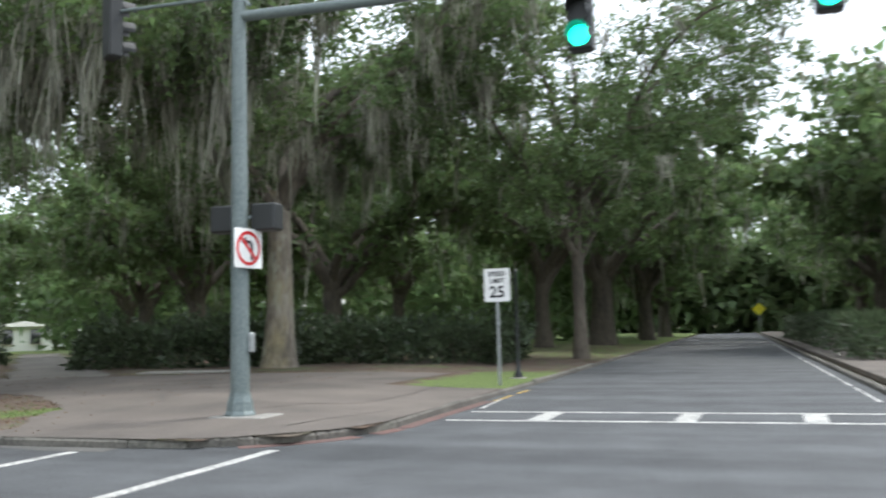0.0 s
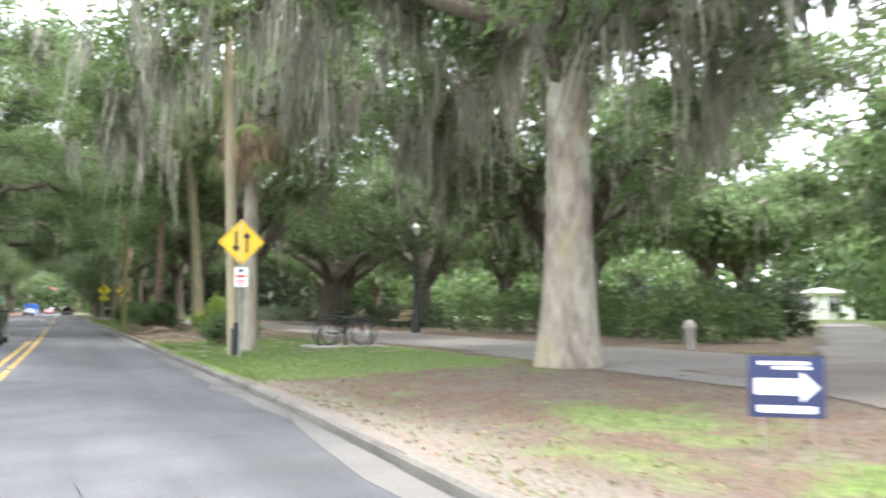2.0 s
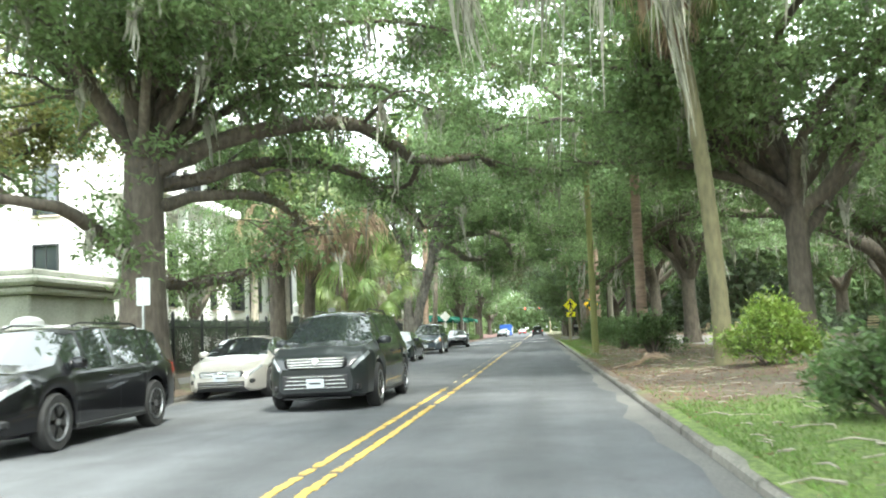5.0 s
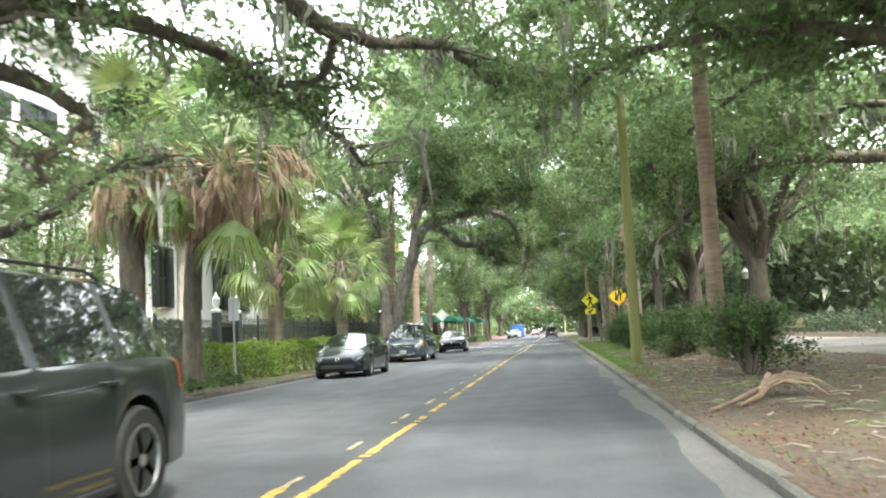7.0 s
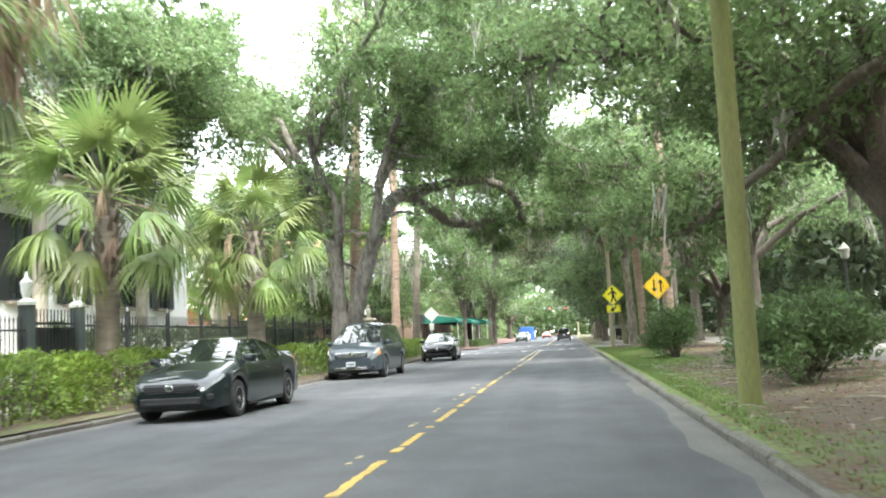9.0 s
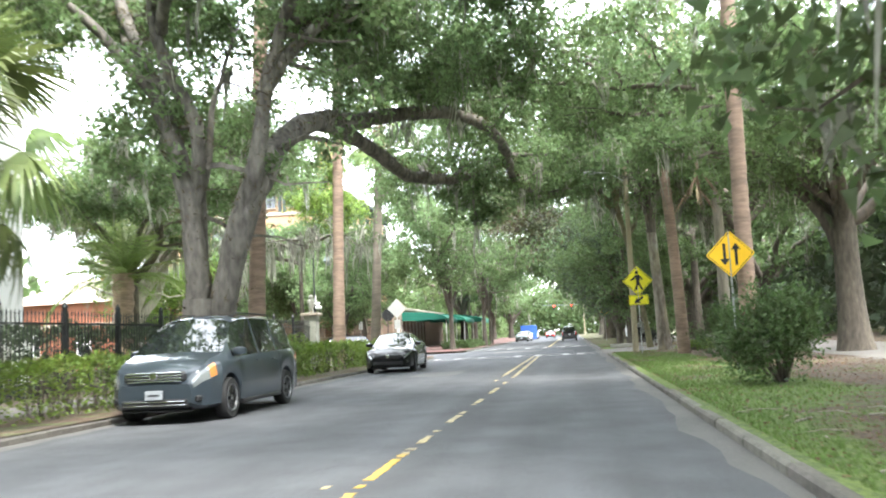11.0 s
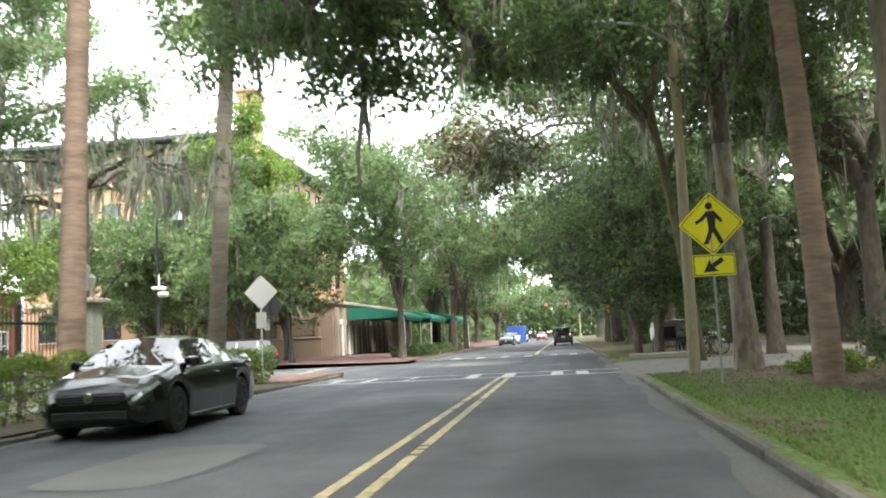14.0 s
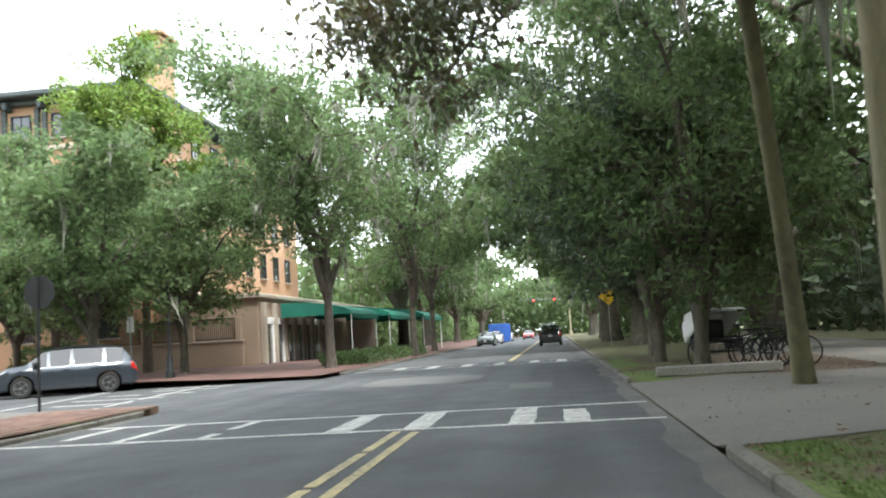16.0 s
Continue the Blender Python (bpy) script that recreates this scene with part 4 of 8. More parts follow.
oak("live_oak", -85.6, -0.7, 0.13, 0.52, 2.3, [
    (200, 82, 72, 55, 9, 0.16, 1.0)],
    # low leaves are cut so that the arching limb shows from the camera
    "huge live oak forked at its base, limb arching over the street", 15, 150000, (0.2, 0.115), moss=260, leafmat="leaf_light_or_lit", bark="bark_grey", flare=0.3, ends=lambda P: (view_gap(8.6, -1.2)(P) & (P[:, 2] > 5.5)) | (P[:, 0] < -98.5), arms=[
    ([(-85.6, -0.95, 0.9), (-85.65, -0.85, 2.3), (-85.75, -0.92, 4.4), (-85.8, -1.4, 6.3), (-86.0, -2.0, 7.6), (-86.3, -2.7, 9.0), (-86.8, -3.6, 11.0)], 0.34, 0.15, 0.6, 8),
    ([(-85.75, -0.92, 4.6), (-85.7, -0.8, 6.7), (-85.5, -1.2, 7.8), (-85.2, -1.5, 9.4), (-85.0, -1.2, 11.5)], 0.22, 0.1, 0.4, 8),
    ([(-85.7, 0.4, 4.6), (-85.6, 0.85, 6.3), (-85.6, 1.05, 7.6), (-86.0, 1.5, 9.4), (-86.8, 2.2, 11.4)], 0.24, 0.1, 0.4, 9),
    ([(-85.6, -0.45, 0.9), (-85.6, -0.1, 2.2), (-85.65, 0.2, 3.6), (-85.9, 0.55, 4.85), (-87.2, 0.75, 6.3), (-88.6, 0.9, 7.25), (-90.2, 1.0, 7.75), (-92.0, 1.1, 8.0), (-93.7, 1.3, 8.0), (-95.2, 1.7, 7.7), (-96.8, 2.25, 7.35), (-98.5, 3.05, 7.3), (-102.0, 4.4, 7.8), (-104.5, 4.9, 8.6)], 0.36, 0.18, 0.86, 5),
    ([(-90.5, 1.0, 7.8), (-93.0, 1.5, 8.4), (-95.0, 2.8, 9.0), (-97.0, 4.6, 9.4), (-99.0, 5.65, 8.95), (-101.0, 6.0, 8.35), (-103.0, 6.2, 7.7), (-106.0, 7.4, 7.45)], 0.32, 0.12, 0.6, 6),
    ([(-85.8, -1.35, 6.0), (-88.0, -2.4, 7.4), (-92.0, -3.4, 8.4), (-97.0, -4.2, 8.6), (-102.0, -4.6, 9.4)], 0.2, 0.05, 0.1, 9),
    ([(-85.75, 1.0, 7.4), (-88.0, 1.6, 9.8), (-92.0, 2.7, 11.4), (-97.0, 4.0, 12.0), (-101.0, 4.5, 11.6)], 0.2, 0.05, 0.05, 10),
    ([(-85.65, 1.0, 7.3), (-86.5, 2.2, 9.2), (-88.5, 4.4, 11.2), (-92.0, 7.0, 12.0)], 0.2, 0.05, 0.05, 10),
    ([(-86.0, 1.5, 9.3), (-88.0, 1.8, 9.7), (-91.0, 2.0, 9.7), (-94.0, 2.0, 9.9)], 0.12, 0.03, 0.0, 7),
    ([(-86.0, 1.5, 9.3), (-84.2, 3.4, 11.0), (-81.5, 5.6, 12.0), (-78.5, 7.4, 12.4)], 0.14, 0.04, 0.0, 10),
    ([(-85.3, -1.4, 9.0), (-83.0, 0.4, 11.2), (-80.0, 2.4, 12.4), (-76.5, 4.0, 12.8)], 0.15, 0.04, 0.0, 10),
    ([(-86.5, 1.9, 10.4), (-87.2, 3.2, 12.6), (-88.6, 5.0, 14.2), (-90.5, 6.8, 14.8)], 0.13, 0.04, 0.0, 10),
    ([(-86.0, -2.0, 7.7), (-84.5, -4.0, 10.0), (-82.0, -6.4, 11.6), (-79.0, -8.0, 12.2)], 0.15, 0.04, 0.1, 9),
    ([(-86.3, -2.7, 9.0), (-88.5, -4.4, 11.4), (-92.0, -6.0, 12.8), (-96.0, -7.0, 13.2)], 0.15, 0.04, 0.1, 9),
    ([(-85.0, -1.2, 11.3), (-85.6, 0.0, 13.4), (-87.0, 1.8, 15.2), (-89.5, 3.4, 16.2)], 0.1, 0.04, 0.0, 10),
    ([(-98.5, 3.05, 7.3), (-102.0, 2.0, 8.5), (-106.0, 1.4, 8.8)], 0.12, 0.04, 0.0, 8),
    ([(-101.0, 6.0, 8.35), (-104.5, 8.0, 9.0), (-109.0, 8.8, 9.0)], 0.1, 0.03, 0.0, 8),
    ([(-97.0, 4.6, 9.4), (-101.0, 4.0, 10.4), (-106.0, 3.8, 10.6)], 0.12, 0.03, 0.0, 9),
    ([(-101.6, 4.3, 7.8), (-102.2, 4.4, 7.0), (-102.4, 4.4, 6.2)], 0.09, 0.05, 0.3, 3)])
oak("live_oak", -65.5, 24.0, Z(-65.5, 24), 0.85, 3.6, spread_limbs(R0, 9, 15, 0.6, (40, 20, 6)), MOSSY, 16, 32000, (0.28, 0.14), moss=180, arms=[
    ([(-65.5, 23.6, 3.5), (-66.5, 20.5, 5.6), (-67.6, 17.4, 6.3), (-70.0, 14.4, 6.1), (-71.5, 12.9, 4.6), (-73.0, 12.0, 4.1), (-74.5, 11.3, 3.5)], 0.34, 0.06, 0.7, 5)])
oak("live_oak", -56.3, 26.7, Z(-56, 26.7), 0.5, 3.2, spread_limbs(R0, 8, 12, 0.6, TALL), MOSSY, 17, 19000, (0.28, 0.14), moss=110)
oak("live_oak", -79.6, 29.0, Z(-79, 29), 0.6, 3.8, spread_limbs(R0, 8, 13, 0.65, (50, 28, 6)), MOSSY, 18, 19000, (0.28, 0.14), moss=110)
oak("live_oak", -73.5, 16.2, Z(-73, 16), 0.4, 4.4, spread_limbs(R0, 8, 11.5, 0.5, (55, 28, 0)) + OVER + HIGH, MOSSY, 19, 106000, (0.2, 0.12), leafmat="leaf_light_or_lit", moss=170, arms=[
    ([(-73.4, 16.0, 4.6), (-75.0, 12.5, 8.0), (-77.5, 9.0, 9.6), (-80.5, 6.2, 10.2), (-83.5, 4.2, 9.8)], 0.2, 0.05, 0.05, 9),
    ([(-73.4, 16.0, 4.6), (-75.5, 14.0, 8.6), (-79.0, 11.0, 11.0), (-84.0, 8.6, 12.0), (-89.0, 7.0, 12.2)], 0.2, 0.05, 0.05, 9),
    # low leaves west of x -77 are cut to keep the view open
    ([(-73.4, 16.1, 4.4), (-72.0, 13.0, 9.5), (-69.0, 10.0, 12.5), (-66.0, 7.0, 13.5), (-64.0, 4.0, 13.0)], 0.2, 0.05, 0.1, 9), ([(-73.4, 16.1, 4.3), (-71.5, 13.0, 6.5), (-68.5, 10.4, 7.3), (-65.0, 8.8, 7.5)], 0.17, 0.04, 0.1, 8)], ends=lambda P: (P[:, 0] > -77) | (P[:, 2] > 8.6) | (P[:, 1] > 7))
roadside = oak("live_oak", -97.0, 17.5, Z(-97, 17), 0.46, 5.0, spread_limbs(R0, 8, 12, 0.5, (55, 26, 0)) + OVER, "live oak with a dead palm frond caught on its limb", 20, 82000, (0.2, 0.12), leafmat="leaf_light_or_lit", moss=170, arms=[
    ([(-97.0, 17.4, 4.9), (-94.0, 15.8, 7.0), (-90.0, 14.7, 7.6), (-86.0, 13.9, 7.1), (-83.0, 13.3, 6.3)], 0.2, 0.05, 0.1, 7),
    ([(-97.0, 17.4, 5.0), (-95.2, 14.8, 6.5), (-93.4, 12.9, 6.5), (-92.0, 11.95, 6.2), (-90.6, 11.3, 6.1)], 0.17, 0.04, 0.3, 4)])
oak("live_oak", -38.0, 25.5, Z(-38, 25), 0.6, 4.0, spread_limbs(R0, 9, 15, 0.6, (50, 26, 4)), MOSSY, 21, 52000, (0.24, 0.14), moss=420, moss_len=1.6, arms=[
    # both limbs are added to shade the verge and close the sky above
    ([(-38.0, 25.2, 4.0), (-37.6, 21.0, 7.4), (-38.2, 16.5, 9.4), (-39.5, 12.5, 10.2), (-41.0, 9.5, 10.2)], 0.24, 0.05, 0.1, 9),
    ([(-38.0, 25.2, 4.1), (-35.5, 21.0, 8.0), (-33.5, 16.0, 10.2), (-32.5, 11.5, 11.0), (-32.0, 8.0, 10.8)], 0.22, 0.05, 0.1, 9)])
oak("live_oak", -52.0, 15.8, Z(-52, 15.8), 0.36, 5.0, spread_limbs(R0, 7, 11, 0.45, (58, 30, 4)) + OVER + HIGH[:2], MOSSY, 22, 104000, (0.2, 0.12), leafmat="leaf_light_or_lit", moss=200, arms=[
    ([(-52.0, 15.7, 5.0), (-56.0, 12.5, 8.0), (-60.5, 9.0, 9.6), (-65.0, 6.0, 10.3), (-69.5, 4.0, 10.2)], 0.18, 0.05, 0.05, 9),
    ([(-52.0, 15.7, 5.0), (-53.0, 13.0, 10.0), (-56.0, 10.0, 13.0), (-60.0, 7.0, 14.0), (-65.0, 5.0, 13.5)], 0.2, 0.05, 0.1, 9),
    ([(-52.0, 15.7, 4.8), (-54.5, 13.0, 6.4), (-58.0, 10.4, 7.2), (-62.0, 8.8, 7.3)], 0.17, 0.04, 0.1, 8), ([(-52.0, 15.7, 4.9), (-55.5, 14.6, 6.4), (-60.0, 13.4, 6.9), (-64.0, 12.4, 6.6)], 0.17, 0.04, 0.1, 8)])
oak("garden_tree", -48.5, -9.6, 0.2, 0.3, 6.8, spread_limbs(R0, 8, 6.5, 0.5, TALL), "tree with golden-green leaves in a front garden", 23, 40000, (0.2, 0.1), moss=10, leafmat="leaf_gold", arms=[
    ([(-48.5, -9.6, 6.4), (-48.5, -9.0, 9.0), (-48.2, -8.2, 11.4), (-48.0, -7.6, 13.0)], 0.15, 0.04, 0.0, 7),
    ([(-48.5, -9.6, 6.5), (-46.6, -8.6, 8.4), (-44.4, -7.2, 9.6), (-42.8, -6.4, 9.8)], 0.14, 0.04, 0.0, 7)])
oak("garden_tree", -64.0, -7.4, 0.2, 0.16, 3.0, spread_limbs(R0, 8, 5, 0.3, (65, 45, 20)), "young light green tree before the white mansion", 24, 14000, (0.18, 0.08), moss=0, leafmat="leaf_light_or_lit")
oak("live_oak", -112.5, 16.9, Z(-112, 16.5), 0.3, 6.5, spread_limbs(R0, 9, 11, 0.45, (60, 32, 4)), MOSSY, 25, 48000, (0.2, 0.1), leafmat="leaf_light_or_lit", moss=220, moss_len=1.6, arms=[
    ([(-112.5, 16.4, 6.3), (-113.2, 13.9, 7.9), (-114.5, 11.7, 8.4), (-116.0, 10.2, 8.3)], 0.2, 0.06, 0.3, 6),
    ([(-112.5, 16.4, 6.3), (-111.0, 13.8, 8.4), (-109.6, 11.4, 8.9), (-108.4, 9.9, 8.7)], 0.18, 0.05, 0.2, 6),
    ([(-112.5, 16.7, 6.2), (-115.0, 15.6, 7.5), (-118.0, 14.0, 7.7), (-121.0, 12.8, 7.4)], 0.16, 0.05, 0.1, 5)])
oak("bare_trunk_tree", -107.75, 12.32, Z(-107, 12.4), 0.25, 8.5, spread_limbs(R0, 6, 8, 0.4, (65, 40, 10)), "tall tree with a pale bare trunk beside the crossing", 26, 24000, (0.2, 0.1), leafmat="leaf_light_or_lit", moss=80, bark="bark_lichen", lean=(0.1, -0.4))
oak("leaning_tree", -115.1, 12.3, 0.1, 0.135, 8.5, spread_limbs(R0, 5, 7, 0.3, (60, 35, 10)), "slender tree with a leaning mossy trunk", 27, 18000, (0.2, 0.1), moss=40, lean=(5.2, -1.85), bark="bark_mossy")
for k, (tx, ty) in enumerate(((-120.9, 11.6), (-126.0, 11.2), (-131.5, 11.6))):
    oak("magnolia_tree", tx, ty, 0.13, 0.17, 2.2, spread_limbs(R0, 9, 7.0, 0.4, (72, 55, 22), (0.5, 1.0)) + [(R0.uniform(0, 360), 86, 84, 80, 12, 0.14, 1.0)], "dark evergreen tree with dense foliage to near the ground", 41 + k, 25000, (0.24, 0.11), moss=0, leafmat="leaf_oak" if k == 0 else "leaf_dark")
oak("magnolia_tree", -119.0, 15.5, 0.13, 0.25, 6.5, [(180, 60, 35, 10, 8, 0.14, 1.0), (90, 60, 35, 10, 8, 0.14, 1.0)],
    "magnolia with large glossy brown-backed leaves over the street", 45, 7000, (0.27, 0.115), moss=0, leafmat="leaf_magnolia", simple=False, scatter=0.3, arms=[
    ([(-118.9, 15.4, 6.2), (-118.6, 13.0, 8.0), (-118.2, 10.0, 8.8), (-117.6, 7.9, 8.7), (-117.2, 6.9, 8.0), (-116.9, 6.0, 7.1)], 0.14, 0.03, 0.5, 1.2),
    ([(-118.9, 15.4, 6.4), (-119.0, 12.0, 8.8), (-119.2, 8.7, 9.5), (-118.8, 7.0, 9.2), (-118.4, 6.0, 8.6), (-118.0, 5.1, 7.6)], 0.14, 0.03, 0.5, 1.2),
    ([(-117.8, 8.0, 8.2), (-117.2, 6.9, 7.2), (-117.0, 6.4, 6.4)], 0.06, 0.02, 0.1, 0.8),
    ([(-118.5, 6.0, 8.5), (-117.6, 5.5, 8.0), (-117.0, 4.9, 7.2)], 0.06, 0.02, 0.0, 1.0)])
oak("live_oak", -129.0, 13.0, 0.13, 0.3, 6.0, spread_limbs(R1, 4, 6, 0.3, (60, 35, 10)), "live oak with mossy boughs leaning over the far street", 46, 22000, (0.24, 0.12), moss=160, moss_len=1.2, arms=[
    ([(-129.0, 13.0, 5.6), (-128.6, 10.5, 8.0), (-128.4, 8.2, 9.4), (-128.6, 6.4, 9.6), (-129.2, 5.0, 9.0)], 0.16, 0.04, 0.1, 6),
    ([(-129.0, 13.0, 5.0), (-130.0, 10.6, 6.6), (-131.5, 8.6, 7.2), (-133.0, 7.2, 6.8)], 0.14, 0.04, 0.1, 5),
    ([(-129.0, 13.0, 6.0), (-127.5, 11.0, 9.5), (-126.0, 8.5, 11.5), (-125.0, 6.5, 12.0)], 0.14, 0.04, 0.1, 6)])
oak("tall_tree", -86.5, -9.6, 0.2, 0.24, 10.0, spread_limbs(R1, 8, 7.5, 0.4, (74, 58, 25)), "tall slender garden tree with light grey-green foliage", 68, 46000, (0.22, 0.11), moss=30, leafmat="leaf_light_or_lit", bark="bark_light", arms=[
    ([(-86.5, -9.6, 9.8), (-86.4, -7.9, 12.0), (-86.0, -5.9, 14.0)], 0.12, 0.04, 0.0, 6),
    ([(-86.5, -9.6, 9.8), (-84.6, -7.6, 12.0), (-82.2, -5.6, 13.4)], 0.12, 0.04, 0.0, 6)])
oak("tall_tree", -112.0, -16.4, 0.2, 0.72, 3.0, spread_limbs(R0, 6, 10, 0.8, (62, 66, 45)), "pale grey garden tree that forks low into tall stems", 64, 44000, (0.22, 0.11), moss=190, moss_len=1.7, leafmat="leaf_light_or_lit", bark="bark_light", ends=lambda P: P[:, 2] > 7.0, arms=[
    ([(-112.0, -16.2, 3.6), (-113.0, -13.4, 7.6), (-114.4, -10.8, 9.8), (-116.0, -8.6, 11.0)], 0.26, 0.05, 0.1, 7),
    ([(-112.0, -16.2, 3.6), (-111.4, -13.6, 8.4), (-111.6, -11.0, 11.2), (-112.4, -9.0, 12.8)], 0.26, 0.05, 0.1, 7),
    ([(-112.0, -16.4, 3.6), (-114.0, -15.0, 9.0), (-116.4, -13.0, 12.6), (-118.0, -11.4, 14.0)], 0.24, 0.05, 0.1, 7)])
oak("tall_tree", -79.0, -9.5, 0.2, 0.26, 8.5, spread_limbs(R0, 8, 7.5, 0.45, (70, 52, 20)), "tall pale-stemmed tree with light foliage behind the fence", 67, 36000, (0.22, 0.11), moss=60, leafmat="leaf_light_or_lit", bark="bark_light")
oak("live_oak", -22.0, -9.0, 0.2, 0.45, 6.5, spread_limbs(R0, 8, 13, 0.5, TALL), "live oak in a front garden near the corner", 65, 38000, (0.26, 0.13), moss=30)
# feathery street trees before the hotel
for k, (tx, ty, s) in enumerate(((-138.0, -1.7, 1.5), (-154.6, -0.6, 1.85), (-131.0, -9.0, 0.92), (-141.0, -9.8, 0.98), (-144.0, -20.5, 1.0), (-168.0, -1.2, 1.6), (-138.5, -15.0, 1.05), (-134.5, -19.5, 1.0))):
    oak("street_tree", tx, ty, 0.13, 0.2, 3.2 * s, spread_limbs(R0, 8, 8.0 * s, 0.32, (70, 50, 18), (0.6, 1.0)), "street tree with light feathery green foliage", 51 + k, 22000, (0.28, 0.15), moss=130 if k < 2 else 20, leafmat="leaf_light_or_lit")
oak("street_tree", -145.0, -13.6, 0.2, 0.2, 14.0, spread_limbs(R0, 8, 7.0, 0.3, (75, 60, 35), (0.4, 1.0)), "tall yellow-green tree beside the hotel's chimney", 61, 28000, (0.3, 0.13), moss=0, leafmat="leaf_hedge")
oak("garden_tree", -121.5, -19.0, 0.2, 0.3, 2.6, spread_limbs(R0, 8, 6.0, 0.3, (60, 40, 12)), "small bright green garden tree behind the fence", 62, 18000, (0.24, 0.12), moss=0, leafmat="leaf_hedge")
oak("live_oak", -106.0, -13.0, 0.2, 0.28, 6.0, spread_limbs(R0, 7, 9, 0.4, (58, 30, 4)), "garden oak with hanging moss behind the fence", 63, 34000, (0.22, 0.11), moss=120, moss_len=1.3, ends=lambda P: P[:, 2] > 7.4)

oak("live_oak", -109.5, -5.6, 0.2, 0.12, 6.8, spread_limbs(R0, 6, 4.6, 0.24, (30, 5, -25)), "garden oak with drooping moss behind the iron fence", 66, 2600, (0.2, 0.1), ends=lambda P: P[:, 2] > 4.4, moss=110, moss_len=1.5)

# further oaks of the park, in a few forms that repeat
protos = [oak("live_oak", -29.5, 44.0, Z(-30, 44), 0.55, 4.0, spread_limbs(R0, 8, 13, 0.6, (52, 30, 4)), "live oak deep in the park with drooping moss", 31, 8000, (0.53, 0.35), 55, 1.9, twigs=0, subs=0.25),
          oak("live_oak", -88.0, 40.0, Z(-88, 40), 0.6, 4.5, spread_limbs(R0, 8, 13, 0.6, (50, 26, 2)), "live oak deep in the park with drooping moss", 32, 8000, (0.53, 0.35), 55, 1.9, twigs=0, subs=0.25),
          oak("live_oak", -10.5, 50.0, Z(-10, 50), 0.45, 5.0, spread_limbs(R0, 8, 12, 0.55, (58, 32, 2)), "live oak beside the shaded crossing street", 33, 8000, (0.53, 0.33), 60, 1.9, leafmat="leaf_light_or_lit", twigs=0, subs=0.25)]
spots = [(-19, 40), (-54, 37), (-67, 46), (-75, 42), (-104, 34), (-118, 28), (-140, 18), (-156, 16), (-176, 15), (-198, 15), (-220, 16), (-9, 66), (-8, 84), (-10, 105), (-24, 62), (-33, 60), (-49, 63), (-64, 55), (-39, 52),
         (-66, 60), (-92, 56), (-120, 46), (-145, 36), (-165, 32), (-240, 14), (13, 46), (13, 66), (13, 88), (14, 112), (-182, -6), (-204, -7), (-8, 56), (-7, 75), (-7, 94), (11, 55), (11, 77), (-150, 13), (-168, 12.5), (-188, 13), (-172, 24), (-132, 22), (-228, -6), (-260, -5), (-275, 16)]
for i, (px, py) in enumerate(spots):
    copy_thing(protos[i % 3], pose(px, py, Z(px, py) if py > YR else 0.13, 0, 0, R0.uniform(0, 360)) @ Matrix.Scale(1.15 if px > -12 else R0.uniform(0.95, 1.12), 4))


# ---- palms ----
def frond_mesh(name, rng, petiole, fan, droop, leaflets=30, spread=124):
    """A fan-shaped frond on a curved stalk; its own x axis points outward."""
    g = Geo()
    ps = [(petiole * u, 0, -droop * 0.4 * petiole * u * u) for u in (0, 0.33, 0.66, 1.0)]
    g.tube(ps, [0.022, 0.018, 0.015, 0.012], 4, False)
    hub = np.array(ps[-1])
    for i in range(leaflets):
        a = radians(-spread + 2 * spread * i / (leaflets - 1))
        ln = fan * (0.75 + 0.25 * math.cos(a)) * rng.uniform(0.85, 1.1)
        d = np.array([math.cos(a), math.sin(a), 0.0])
        s = np.array([-math.sin(a), math.cos(a), 0.0])
        w = fan * 0.034
        q = []
        for u, k in ((0.05, 0.3), (0.45, 1.0), (0.78, 0.62), (1.0, 0.06)):
            z = -droop * fan * (0.15 * u + 0.55 * u ** 3) - 0.22 * fan * abs(math.sin(a)) * u - fan * rng.uniform(0.0, 0.16) * u * u
            c = hub + d * ln * u * (1 - 0.18 * droop * u) + [0, 0, z]
            q.append((c - s * w * k, c + s * w * k))
        vs = [p for pair in q for p in pair]
        g.add(vs, [(0, 1, 3, 2), (2, 3, 5, 4), (4, 5, 7, 6)])
    return g.mesh(name)


def dead_frond_mesh(name, rng, lift, reach, hang):
    """A dead frond: a stalk that bows outward and down, with shrivelled strips hanging from its end."""
    g = Geo()
    e, p = radians(lift), np.array([0.0, 0.0, 0.0])
    ps = [p]
    for k in range(4):
        p = p + reach / 4 * np.array([math.cos(e), 0, math.sin(e)])
        e -= radians(22)
        ps.append(p)
    g.tube([q.tolist() for q in ps], [0.02, 0.017, 0.014, 0.012, 0.01], 4, False)
    for i in range(15):
        s = rng.uniform(-1, 1)
        d = np.array([math.cos(e) * 0.7, s * 0.55, math.sin(e) * 0.5])
        q, w = ps[-1] - (ps[-1] - ps[-2]) * rng.uniform(0, 0.9), rng.uniform(0.012, 0.03)
        a = rng.uniform(0, 3.14)
        sd = np.array([math.cos(a) * 0.6, math.sin(a), 0])
        ln, last = hang * rng.uniform(0.55, 1.15) / 4, None
        vs = []
        for k, ww in enumerate((0.5, 1.0, 0.9, 0.6, 0.1)):
            vs += [q - sd * w * ww, q + sd * w * ww]
            d = d * 0.45 + np.array([0, 0, -0.7]) + rng.normal(0, 0.14, 3)
            q = q + d / np.linalg.norm(d) * ln
        g.add(vs, [(2 * k, 2 * k + 1, 2 * k + 3, 2 * k + 2) for k in range(4)])
    return g.mesh(name)


